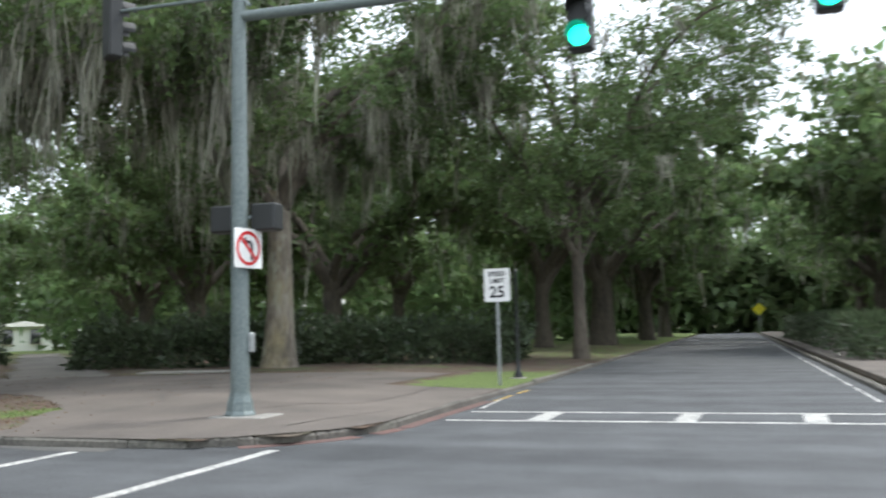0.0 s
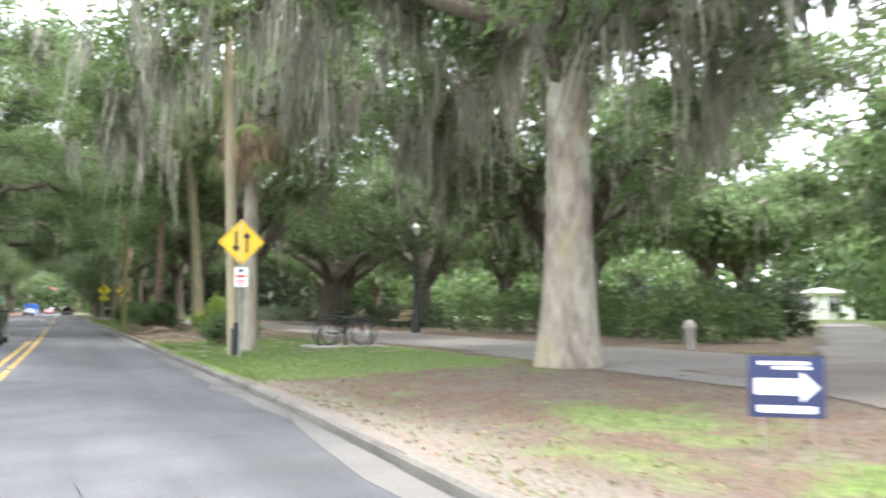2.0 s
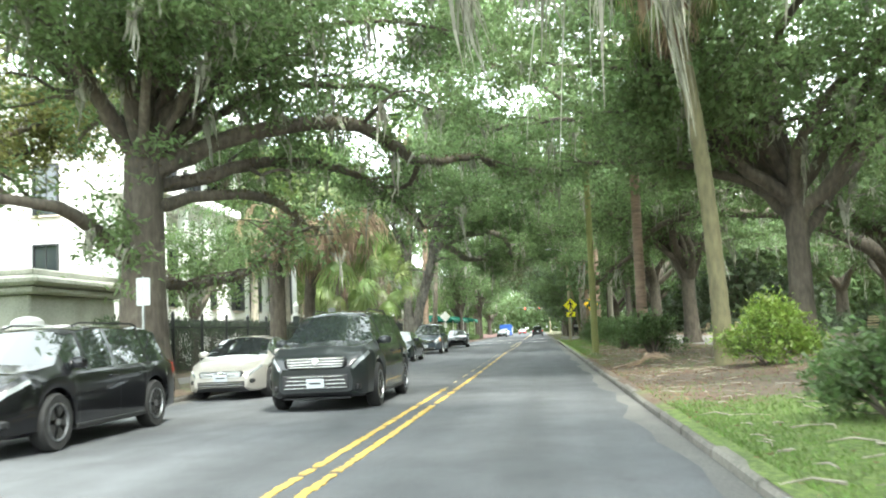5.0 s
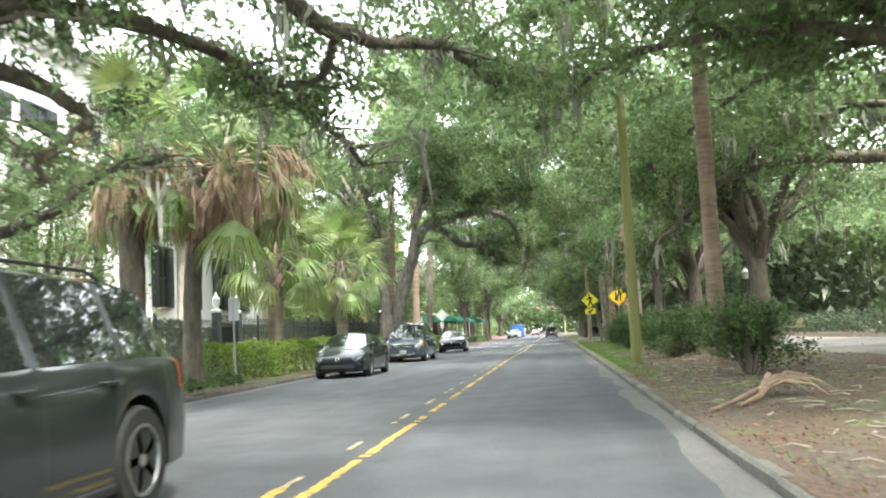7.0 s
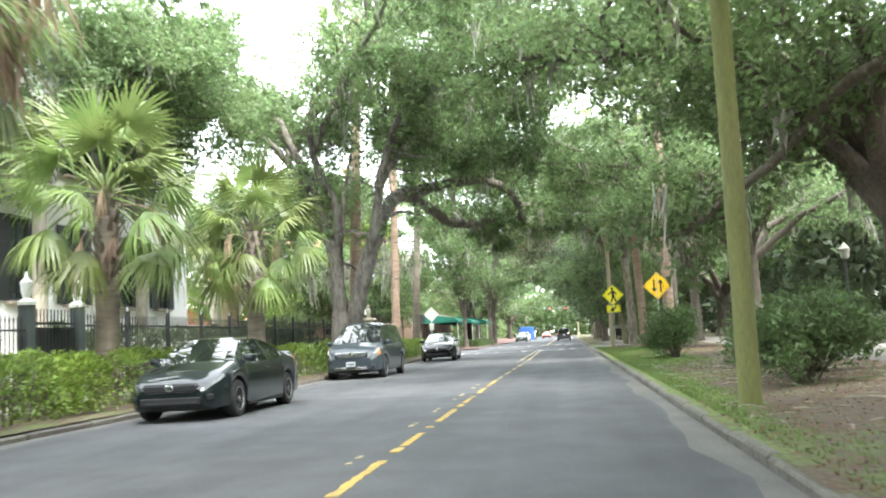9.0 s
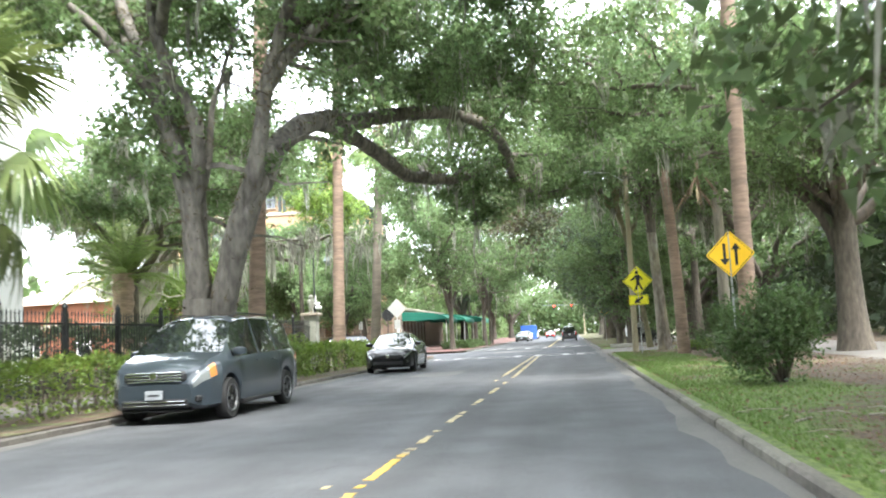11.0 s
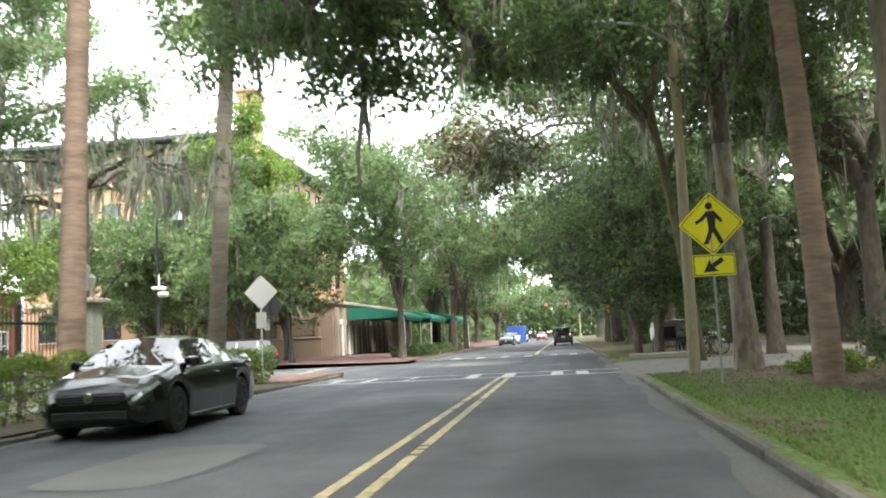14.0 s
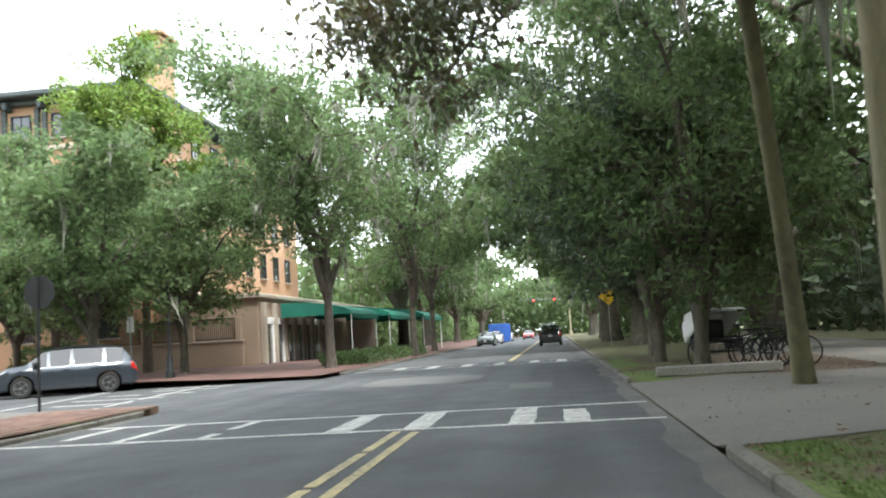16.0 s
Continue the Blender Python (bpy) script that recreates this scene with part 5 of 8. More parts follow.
RP = np.random.default_rng(77)
FROND = [frond_mesh("frond", RP, 1.15, 0.85, d) for d in (0.35, 0.6, 0.85)]
DEAD = [dead_frond_mesh("dead_frond", RP, lift, reach, hang) for lift, reach, hang in ((45, 1.1, 0.75), (20, 0.95, 0.85), (-10, 0.65, 0.9), (-35, 0.6, 0.85), (-5, 0.45, 0.7), (-50, 0.9, 0.7))]
for me in FROND:
    me.materials.append(M["palm_green"])
for me in DEAD:
    me.materials.append(M["palm_dead"])


def palm(x, y, z, h, r, label, seed, green=26, dead=12, scale=1.0, lean=(0, 0), boots=0.0, bend=1.6, skirt=0.6, bark="palm_bark", spread=1.0):
    """A cabbage palm: trunk, leaf boots, green fan fronds and a skirt of dead ones."""
    rng = np.random.default_rng(seed)
    root = thing("palm_tree", (x, y, z), label, "palm tree", "palms along the street")
    g = Geo()
    n = max(8, int(h / 0.3))
    pts = [(lean[0] * (i / n) ** bend, lean[1] * (i / n) ** bend, -0.15 + (h + 0.15) * i / n) for i in range(n + 1)]
    rad = [r * (1 + 0.35 * math.exp(-6 * i / n)) * (1 + 0.035 * (-1) ** i) for i in range(n + 1)]
    g.tube(pts, rad, 12)
    part("trunk", g, M[bark], root, smooth=60)
    top = Vector(pts[-1])
    if boots:
        k = 0
        zz = h - boots
        while zz < h + 0.15:
            u = (zz + 0.15) / (h + 0.15)
            for j in range(5):
                a = j * 1.2566 + k * 0.55 + rng.uniform(-0.15, 0.15)
                c = Vector((lean[0] * u ** bend + r * math.cos(a), lean[1] * u ** bend + r * math.sin(a), zz))
                o = Vector((math.cos(a), math.sin(a), 0))
                s = Vector((-math.sin(a), math.cos(a), 0))
                ln = rng.uniform(0.2, 0.34)
                tip = c + o * ln * 0.55 + Vector((0, 0, ln))
                b = Geo()
                b.add([c - s * 0.07, c + s * 0.07, tip + s * 0.03, tip - s * 0.03, c - s * 0.05 - o * 0.05, c + s * 0.05 - o * 0.05], [(0, 1, 2, 3), (0, 3, 4), (1, 5, 2), (4, 3, 2, 5)])
                part("leaf_stub", b, M["palm_bark"], root)
            zz += 0.17
            k += 1
    for i in range(green):
        u = i / max(1, green - 1)
        el = 80 - 115 * u ** 0.9 + rng.uniform(-8, 8)
        ob = new("frond", FROND[min(2, int(u * 3))])
        ob.parent = root
        ob.matrix_basis = Matrix.Translation(top + Vector((0, 0, 0.12 - 0.3 * u))) @ pose(0, 0, 0, rng.uniform(-25, 25), -el, i * 137.5 + rng.uniform(-12, 12)) @ Matrix.Diagonal((*[scale * rng.uniform(0.85, 1.12)] * 3, 1))
    for i in range(dead):
        ob = new("dead_frond", DEAD[i % len(DEAD)])
        ob.parent = root
        drop = 0.05 + skirt * rng.random() ** 1.3
        u = max(0.0, (top.z - drop) / max(top.z, 0.1))
        ob.matrix_basis = Matrix.Translation((lean[0] * u ** bend, lean[1] * u ** bend, top.z - drop)) @ pose(0, 0, 0, rng.uniform(-14, 14), rng.uniform(-12, 12), i * 137.5 + rng.uniform(-30, 30)) @ Matrix.Scale(scale * rng.uniform(0.75, 1.1), 4) @ Matrix.Diagonal((spread, spread, 1, 1))
    return root


palm(-58.5, -1.84, 0.15, 6.0, 0.3, "cabbage palm with a skirt of dead brown fronds", 1, 8, 60, 1.3, boots=1.5, skirt=1.0, bark="bark", spread=1.2)
palm(-60.1, -1.03, 0.15, 6.0, 0.22, "cabbage palm with a thick skirt of dead brown fronds", 2, 18, 96, 1.6, boots=2.2, lean=(-0.2, 0.9), skirt=0.6, bend=4, bark="bark", spread=1.55)
palm(-69.3, -1.75, 0.15, 4.6, 0.25, "cabbage palm with fresh green fan fronds beside the hedge", 3, 34, 5, 1.3, boots=2.2)
palm(-77.0, -1.15, 0.15, 4.6, 0.25, "cabbage palm with green fan fronds beside the hedge", 4, 30, 4, 1.25, boots=2.4)
palm(-92.4, -1.85, 0.13, 17.0, 0.235, "tall slim palm with a bare brown trunk", 5, 26, 8, 1.3, lean=(0, 0.75), bend=1.1, bark="palm_brown")
palm(-102.2, -1.76, 0.13, 16.5, 0.225, "tall slim palm with a bare brown trunk", 6, 26, 12, 1.3, lean=(0, 0.5), bend=1.1, bark="palm_brown")
palm(-110.0, -1.95, 0.13, 12.2, 0.22, "tall slim palm with a bare greyish trunk", 7, 28, 14, 1.4, lean=(0, 0.75), bend=1.1)
palm(-47.1, 12.5, Z(-47, 12.5), 9.8, 0.19, "tall palm with a curved trunk and dead fronds in the verge", 8, 14, 64, 1.2, lean=(1.0, -1.0), bend=2.2, skirt=1.2, bark="bark_mossy")
palm(-31.2, 11.7, Z(-31, 11.7), 6.1, 0.17, "palm with hanging dead fronds behind the utility pole", 9, 9, 64, 1.0, lean=(0.3, -0.1), skirt=0.9, bark="bark_light")
palm(-59.9, 12.1, Z(-59.9, 12.1), 13.0, 0.18, "tall palm with a bare trunk in the verge", 10, 24, 10, 1.3, lean=(0.0, 0.15), bark="palm_brown")
palm(-101.7, 12.45, Z(-101, 12.3), 13.5, 0.2, "tall palm with a bare brown trunk beside the crossing", 11, 26, 12, 1.3, lean=(0.1, -0.75), bark="palm_brown")
palm(-87.0, 12.2, Z(-87, 12.2), 13.0, 0.18, "tall palm with a brown trunk behind the two-way sign", 13, 24, 10, 1.3, lean=(0.0, 0.2), bark="palm_brown")
palm(-103.2, 14.4, Z(-103, 14.4), 12.0, 0.2, "palm with hanging dead fronds in the park", 12, 20, 20, 1.3, bark="bark_light")


for i, me in enumerate((DEAD[3], DEAD[5], DEAD[3], DEAD[2], DEAD[5], DEAD[3], DEAD[5], DEAD[2])):
    ob = new("caught_frond", me)
    ob.parent = roadside
    ob.matrix_basis = pose(5.0 + 0.06 * (i % 3), -5.52 + 0.05 * (i % 2), 6.25 - 0.09 * i - Z(-97, 17), 8 * (-1) ** i, 30, i * 137.5) @ Matrix.Diagonal((0.5, 0.5, 1.05, 1))


def date_palm(x, y, z, h, r, label, seed, fronds=44, length=4.2):
    """A stout palm with long feather-shaped fronds."""
    rng = np.random.default_rng(seed)
    root = thing("date_palm", (x, y, z), label, "palm tree", "palms along the street")
    n = 14
    part("trunk", Geo().tube([(0, 0, -0.2 + (h + 0.2) * i / n) for i in range(n + 1)], [r * (1.0 + 0.08 * (-1) ** i) * (0.85 + 0.3 * i / n) for i in range(n + 1)], 12), M["palm_brown"], root, smooth=60)
    kinds = []
    for droop in (0.5, 0.9, 1.3):
        g = Geo()
        e, p, line = radians(20), np.zeros(3), []
        for k in range(13):
            line.append(p)
            p = p + length / 12 * np.array([math.cos(e), 0, math.sin(e)])
            e -= radians(75) * droop / 12 * (0.4 + 1.2 * k / 12)
        g.tube([q.tolist() for q in line], [0.035 * (1 - 0.8 * i / 12) for i in range(13)], 4, False)
        for k in range(44):
            u = 0.6 + k / 44 * 11.3
            a, f = int(u), u - int(u)
            q = line[a] * (1 - f) + line[min(12, a + 1)] * f
            for sd in (-1, 1):
                ln = 0.62 * math.sin(math.pi * (0.12 + 0.8 * k / 44)) + 0.12
                d = np.array([0.55, sd * 0.8, -0.12 + rng.normal(0, 0.1)])
                d /= np.linalg.norm(d)
                m2, t2 = q + d * ln * 0.5 + [0, 0, 0.03], q + d * ln + [0, 0, -0.12 * ln]
                w = np.array([0.02, 0, 0.006])
                g.add([q - w, q + w, m2 + w, m2 - w, t2], [(0, 1, 2, 3), (3, 2, 4)])
        me = g.mesh("frond")
        me.materials.append(M["palm_green"])
        kinds.append(me)
    for i in range(fronds):
        u = i / (fronds - 1)
        ob = new("frond", kinds[min(2, int(u * 3))])
        ob.parent = root
        ob.matrix_basis = Matrix.Translation((0, 0, h + 0.15 - 0.45 * u)) @ pose(0, 0, 0, rng.uniform(-15, 15), -(62 - 85 * u + rng.uniform(-8, 8)), i * 137.5 + rng.uniform(-10, 10)) @ Matrix.Scale(rng.uniform(0.85, 1.1), 4)
    return root


date_palm(-105.0, -13.0, 0.2, 4.8, 0.45, "stout date palm with long arching feather fronds behind the fence", 13)

# ---- road markings ----
def marking(name, m, label, strips, keep=1.0, seed=3, piece=0.5, th=0.006):
    """Painted strips (x0, y0, x1, y1, width), laid in short worn pieces on the road."""
    rng = np.random.default_rng(seed)
    g = Geo()
    for x0, y0, x1, y1, w in strips:
        d = Vector((x1 - x0, y1 - y0))
        n = max(1, int(d.length / piece))
        u, s = d.normalized(), Vector((-d.y, d.x)).normalized()
        for i in range(n):
            if keep > 0.9 and rng.random() > keep:
                continue
            if keep <= 0.9 and 0.5 + 0.3 * math.sin(i * piece * 2.1 + seed) + 0.2 * math.sin(i * piece * 5.3 + 2 * seed) + rng.normal(0, 0.16) > keep:
                continue
            a, b = Vector((x0, y0)) + d * (i / n), Vector((x0, y0)) + d * ((i + 1) / n)
            j = rng.uniform(0.88, 1.06, 4) * w / 2 if keep > 0.9 else rng.uniform(0.45, 1.08, 4) * w / 2
            q = [a + s * j[0], a - s * j[1], b - s * j[2], b + s * j[3]]
            g.add([(p.x, p.y, 0.0) for p in q] + [(p.x, p.y, th) for p in q], [(4, 5, 6, 7), (0, 1, 5, 4), (1, 2, 6, 5), (2, 3, 7, 6), (3, 0, 4, 7)])
    return part(name, g, M[m], None, label, kind="structure")


marking("centre_line_near", "yellow_line", "double yellow centre line, fairly fresh", [(-16.5, 5.7, -36, 5.88, 0.13), (-16.5, 5.98, -36, 6.18, 0.13), (-36, 5.88, -45.5, 5.92, 0.13), (-36, 6.18, -49.5, 6.24, 0.13)], 0.88, 3, 0.12)
marking("centre_line_worn", "yellow_line", "worn and broken yellow centre line", [(-49.5, 6.24, -75, 6.2, 0.12)], 0.6, 4, 0.13)
marking("centre_line_faint", "yellow_faded", "faint remains of a yellow centre line", [(-45.5, 5.92, -75, 5.9, 0.08)], 0.2, 5, 0.13)
marking("centre_line_pale", "yellow_faded", "pale broken remains of a centre line", [(-75, 6.2, -92, 6.36, 0.12), (-88, 5.98, -92, 6.0, 0.1)], 0.4, 15, 0.15)
marking("centre_line_far", "yellow_faded", "double yellow line before the crosswalk", [(-92, 6.36, -111.4, 6.32, 0.12), (-92, 6.0, -111.4, 6.06, 0.12), (-138, 6.2, -240, 6.2, 0.2)], 0.93, 6, 0.15)
marking("crosswalk_corner", "white_line", "white ladder crosswalk across the side street",
        [(-4.3, 13.05, 2.4, 13.05, 0.14), (-4.3, 14.4, 2.4, 14.4, 0.14)] + [(x, 13.1, x + 0.05, 14.35, 0.32) for x in (-2.9, -0.75, 1.0)], 0.98)
marking("crosswalk_turn", "white_line", "white crosswalk lines at the turn", [(-5.3, 1.0, -5.3, 9.5, 0.15), (-7.8, 1.0, -7.8, 9.0, 0.15)], 0.95, 7)
marking("edge_line", "white_line", "white line along the far kerb", [(2.25, 16.5, 2.25, 62, 0.08), (-4.3, 15.0, -4.45, 17.0, 0.08)], 0.85, 8)
# sunlit patches on the crossing street, put in as white strips
marking("sun_bands", "white_line", "white bands painted for sun patches across the shaded street", [(-4.2, y, 2.2, y, 0.5) for y in (58, 68, 84)], 0.95, 8)
marking("crosswalk_west", "white_line", "white ladder crosswalk with thick bars",
        [(-111.6, 9.6, -111.6, -0.2, 0.17), (-114.15, 9.6, -114.15, 0.2, 0.17)] + [(-111.7, y, -114.05, y, 0.36) for y in (8.45, 7.7, 6.25, 5.15)] + [(-111.7, y, -114.05, y, 0.17) for y in (3.2, 1.9, 0.8)], 0.95, 9)
marking("crosswalk_far", "white_line", "white ladder crosswalk beyond the junction",
        [(-134.2, 9.6, -134.2, 0.2, 0.17), (-136.9, 9.6, -136.9, 0.2, 0.17)] + [(-134.3, y, -136.8, y, 0.4) for y in (8.4, 7.3, 5.9, 4.6, 3.2, 1.8)], 0.92, 10)
marking("crosswalk_side", "white_line", "white crosswalk lines across the side street",
        [(-118, -2.6, -130.4, -4.2, 0.16), (-118, -5.6, -130.4, -7.4, 0.16)] + [(x, -2.8, x - 0.1, -5.6, 0.25) for x in (-119.5, -121.5, -123.5, -125.5, -127.5, -129)], 0.9, 11)
marking("kerb_paint_red", "red_kerb", "faded red paint along the corner kerb",
        [(XA - RC + (RC + 0.13) * math.sin(a), YR + RC - (RC + 0.13) * math.cos(a) + float(bend(XA - 1, YR + 1)), XA - RC + (RC + 0.13) * math.sin(a + 0.12), YR + RC - (RC + 0.13) * math.cos(a + 0.12) + float(bend(XA - 1, YR + 1)), 0.24)
         for a in np.arange(0.55, 1.5, 0.12)] + [(XA + 0.14, YR + RC - 0.35, XA + 0.14, 16.5, 0.22)], 0.98, 13)
marking("kerb_paint", "yellow_line", "faded yellow paint beside the kerb", [(XA + 0.25, 16.5, XA + 0.25, 19.5, 0.08)], 0.7, 12)
g = Geo()
rg = np.random.default_rng(31)
for x, y, sx, sy in ((-95.0, 3.6, 3.4, 1.6), (-125, 4.4, 4.5, 3.4), (-120, 7.6, 2.2, 1.0)):
    n = 14
    vs = [(x + sx / 2 * math.copysign(abs(math.cos(a)) ** 0.5, math.cos(a)) * rg.uniform(0.9, 1.05), y + sy / 2 * math.copysign(abs(math.sin(a)) ** 0.5, math.sin(a)) * rg.uniform(0.9, 1.05), 0.005) for a in np.linspace(0, 2 * math.pi, n, endpoint=False)]
    g.add(vs, [tuple(range(n))])
part("road_patch", g, M["asphalt_patch"], None, "lighter repaired patches in the asphalt", kind="structure")
g = Geo()
for k in range(46):
    x, y = rg.uniform(-112, -12), rg.uniform(1.0, 9.2)
    a = rg.uniform(-0.5, 0.5) + (1.57 if rg.random() < 0.3 else 0)
    p = [(x, y, 0.004)]
    for i in range(int(rg.integers(6, 22))):
        a += rg.normal(0, 0.6) * (1 if rg.random() < 0.5 else 0.1)
        p.append((p[-1][0] + 0.3 * math.cos(a), p[-1][1] + 0.3 * math.sin(a), 0.004))
    for q0, q1 in zip(p[:-1], p[1:]):
        w = rg.uniform(0.003, 0.007)
        g.add([(q0[0], q0[1] - w, 0.004), (q1[0], q1[1] - w, 0.004), (q1[0], q1[1] + w, 0.004), (q0[0], q0[1] + w, 0.004)], [(0, 1, 2, 3)])
for line in (((-96.3, 2.4), (-96.5, 3.4), (-96.6, 4.3)), ((-93.5, 4.3), (-94.6, 4.45), (-96.0, 4.4)), ((-93.7, 2.2), (-93.4, 3.0), (-93.3, 3.85)), ((-108.8, 5.1), (-109.0, 5.5), (-109.15, 5.9)), ((-109.8, 5.0), (-110.2, 4.4))):
    for q0, q1 in zip(line[:-1], line[1:]):
        w = rg.uniform(0.008, 0.016)
        g.add([(q0[0] - w, q0[1] - w, 0.009), (q1[0] - w, q1[1] - w, 0.009), (q1[0] + w, q1[1] + w, 0.009), (q0[0] + w, q0[1] + w, 0.009)], [(0, 1, 2, 3)])
for line in (((-7.75, 9.75), (-8.0, 10.6), (-8.15, 11.2)), ((-6.9, 10.0), (-6.85, 11.1), (-7.3, 12.4), (-7.0, 13.6), (-6.2, 14.2)), ((-5.9, 10.6), (-5.75, 11.8), (-5.3, 13.4)),
             ((-9.8, 9.95), (-8.6, 10.9), (-8.2, 11.2), (-7.2, 11.9)), ((-8.2, 11.2), (-9.4, 13.0), (-10.6, 14.6), (-11.5, 16.6)), ((-7.0, 13.6), (-9.4, 13.0)), ((-6.2, 14.2), (-6.1, 16.5), (-6.4, 19.0))):
    for q0, q1 in zip(line[:-1], line[1:]):
        n = 5
        for k in range(n):
            a = [q0[i] + (q1[i] - q0[i]) * k / n + rg.normal(0, 0.012) for i in (0, 1)]
            b = [q0[i] + (q1[i] - q0[i]) * (k + 1.02) / n + rg.normal(0, 0.012) for i in (0, 1)]
            w = rg.uniform(0.006, 0.014)
            d = Vector((b[0] - a[0], b[1] - a[1])).normalized() * w
            za, zb = park_z(*a) + 0.017, park_z(*b) + 0.017
            g.add([(a[0] + d.y, a[1] - d.x, za), (b[0] + d.y, b[1] - d.x, zb), (b[0] - d.y, b[1] + d.x, zb), (a[0] - d.y, a[1] + d.x, za)], [(0, 1, 2, 3)])
part("road_cracks", g, M["tar"], None, "fine dark cracks and seams in the asphalt and the corner pavement", kind="structure")
g = Geo()
for e, sd, x0, x1 in ((YR, -1, -240, -7.4), (YL, 1, -116, -12)):
    n = 260
    o = len(g.v)
    for i in range(n + 1):
        a = x0 + (x1 - x0) * i / n
        e1 = e + (float(bend(a, e)) if sd < 0 else 0.0)
        w = 0.3 + 0.08 * math.sin(a * 0.8) + 0.05 * math.sin(a * 2.3 + 1) + 0.04 * math.sin(a * 5.1)
        g.v += [(a, e1, 0.004), (a, e1 + sd * w, 0.004)]
    g.f += [((o + 2 * i, o + 2 * i + 2, o + 2 * i + 3, o + 2 * i + 1) if sd > 0 else (o + 2 * i, o + 2 * i + 1, o + 2 * i + 3, o + 2 * i + 2)) for i in range(n)]
part("gutter", g, M["gutter"], None, "pale dusty gutter strip along the kerbs", kind="structure")
plate = Geo().box((-15.6, 22.7, Z(-15.6, 22.7) + 0.03), (2.6, 1.1, 0.05), 0.01, 12)
part("pavement_slab", plate, M["concrete"], None, "pale concrete slab in the walkway", kind="structure")
part("pavement_edging", Geo().box((-119.0, 11.6, 0.2), (0.16, 2.6, 0.22), 0.03), M["concrete"], None, "low concrete edging beside the crossing", kind="structure")
part("pavement_bike_pad", Geo().box((-30.1, 14.0, Z(-30, 14.0) - 0.01), (1.5, 2.0, 0.08), 0.01), M["concrete"], None, "concrete pad below the bicycle rack", kind="structure")
root = tagged(new("pavement_brick"), "red brick pavement at the side street corner", kind="structure")
bm_brick = Geo().box((0, 0, 0), (0.29, 0.14, 0.06), 0.006).mesh("brick")
bm_brick.materials.append(M["brick_paving"])
for i in range(18):
    for j in range(16):
        ob = new("brick", bm_brick)
        ob.parent = root
        ob.matrix_basis = pose(-116.6 + i * 0.3 + (0.15 if j % 2 else 0), -0.35 - j * 0.15, 0.135 + random.uniform(-0.002, 0.002))
part("brick_bed", Geo().box((-114.2, -2.2, 0.06), (6.4, 4.2, 0.18)), M["brick_paving"], root)
part("pavement_hotel", Geo().box((-142, -6.5, 0.03), (19, 5.0, 0.12)), M["brick_paving"], None, "red brick sidewalk before the hotel", kind="structure")


# ---- buildings ----
def window(parent, m, w, h, frame="dark_paint", shutters=None, sash=True):
    """A recessed window: frame, glazing bars, pane, sill, and shutters where asked. m: its pose, x across, z up, -y outward."""
    root = new("window")
    root.parent = parent
    root.matrix_basis = m
    f = Geo()
    for sx in (-1, 1):
        f.box((sx * w / 2, -0.02, 0), (0.09, 0.14, h + 0.09), 0.01)
    for sz in (-1, 1):
        f.box((0, -0.02, sz * h / 2), (w - 0.08, 0.14, 0.09), 0.01)
    if sash:
        f.box((0, -0.01, 0), (w - 0.08, 0.06, 0.06))
        f.box((0, -0.01, h / 4), (0.035, 0.04, h / 2 - 0.1))
        f.box((0, -0.01, -h / 4), (0.035, 0.04, h / 2 - 0.1))
    part("window_frame", f, M[frame], root)
    part("pane", Geo().box((0, 0.02, 0), (w - 0.06, 0.02, h - 0.06)), M["window_glass"], root)
    part("window_sill", Geo().box((0, -0.1, -h / 2 - 0.08), (w + 0.3, 0.28, 0.1), 0.015), M["stone_trim"], root)
    if shutters:
        for sx in (-1, 1):
            s = Geo().box((sx * (w / 2 + 0.36), -0.08, 0), (0.58, 0.05, h + 0.04), 0.01)
            for k in range(9):
                s.box((sx * (w / 2 + 0.36), -0.11, -h / 2 + h * (k + 0.7) / 9.4), (0.46, 0.02, h / 14))
            part("shutter", s, M[shutters], root)
    return root


# white mansion with dark shutters
house = thing("mansion", (-79, -11, 0.2), "white stucco mansion with dark shutters and a heavy cornice", "house")
g = Geo()
X0, X1, D, H = -15.2, 15.0, 22.0, 13.0
g.box(((X0 + X1) / 2, -D / 2, H / 2 - 0.2), (X1 - X0, D, H), 0.02)
part("wall", g, M["stucco_white"], house)
part("plinth", Geo().box(((X0 + X1) / 2, -D / 2 + 0.08, 1.1), (X1 - X0 + 0.3, D + 0.3, 2.0), 0.05), M["stucco_white"], house)
c = Geo()
c.box(((X0 + X1) / 2, -D / 2, H + 0.0), (X1 - X0 + 0.9, D + 0.9, 0.35), 0.04)
c.box(((X0 + X1) / 2, -D / 2, H + 0.38), (X1 - X0 + 1.7, D + 1.7, 0.4), 0.08)
part("cornice", c, M["stone_grey"], house)
for i in range(24):
    part("bracket", Geo().box((X0 + 0.4 + i * (X1 - X0 - 0.8) / 23, 0.42, H - 0.2), (0.22, 0.6, 0.45), 0.04), M["stone_grey"], house)
part("roof", Geo().add([(X0, 0.4, H + 0.55), (X1, 0.4, H + 0.55), (X1, -D, H + 0.55), (X0, -D, H + 0.55), (X0 + 7, -D / 2, H + 2.2), (X1 - 7, -D / 2, H + 2.2)],
                       [(0, 4, 5, 1), (1, 5, 2), (2, 5, 4, 3), (3, 4, 0)]), M["stone_grey"], house)
for wx in (-12.2, -8.8, -4.6, -1.0, 2.6, 6.2, 9.6, 12.6):
    for wz, hh in ((4.6, 3.0), (9.4, 2.4)):
        window(house, pose(wx, 0.02, wz, 0, 0, 180), 1.15, hh, shutters="dark_paint")
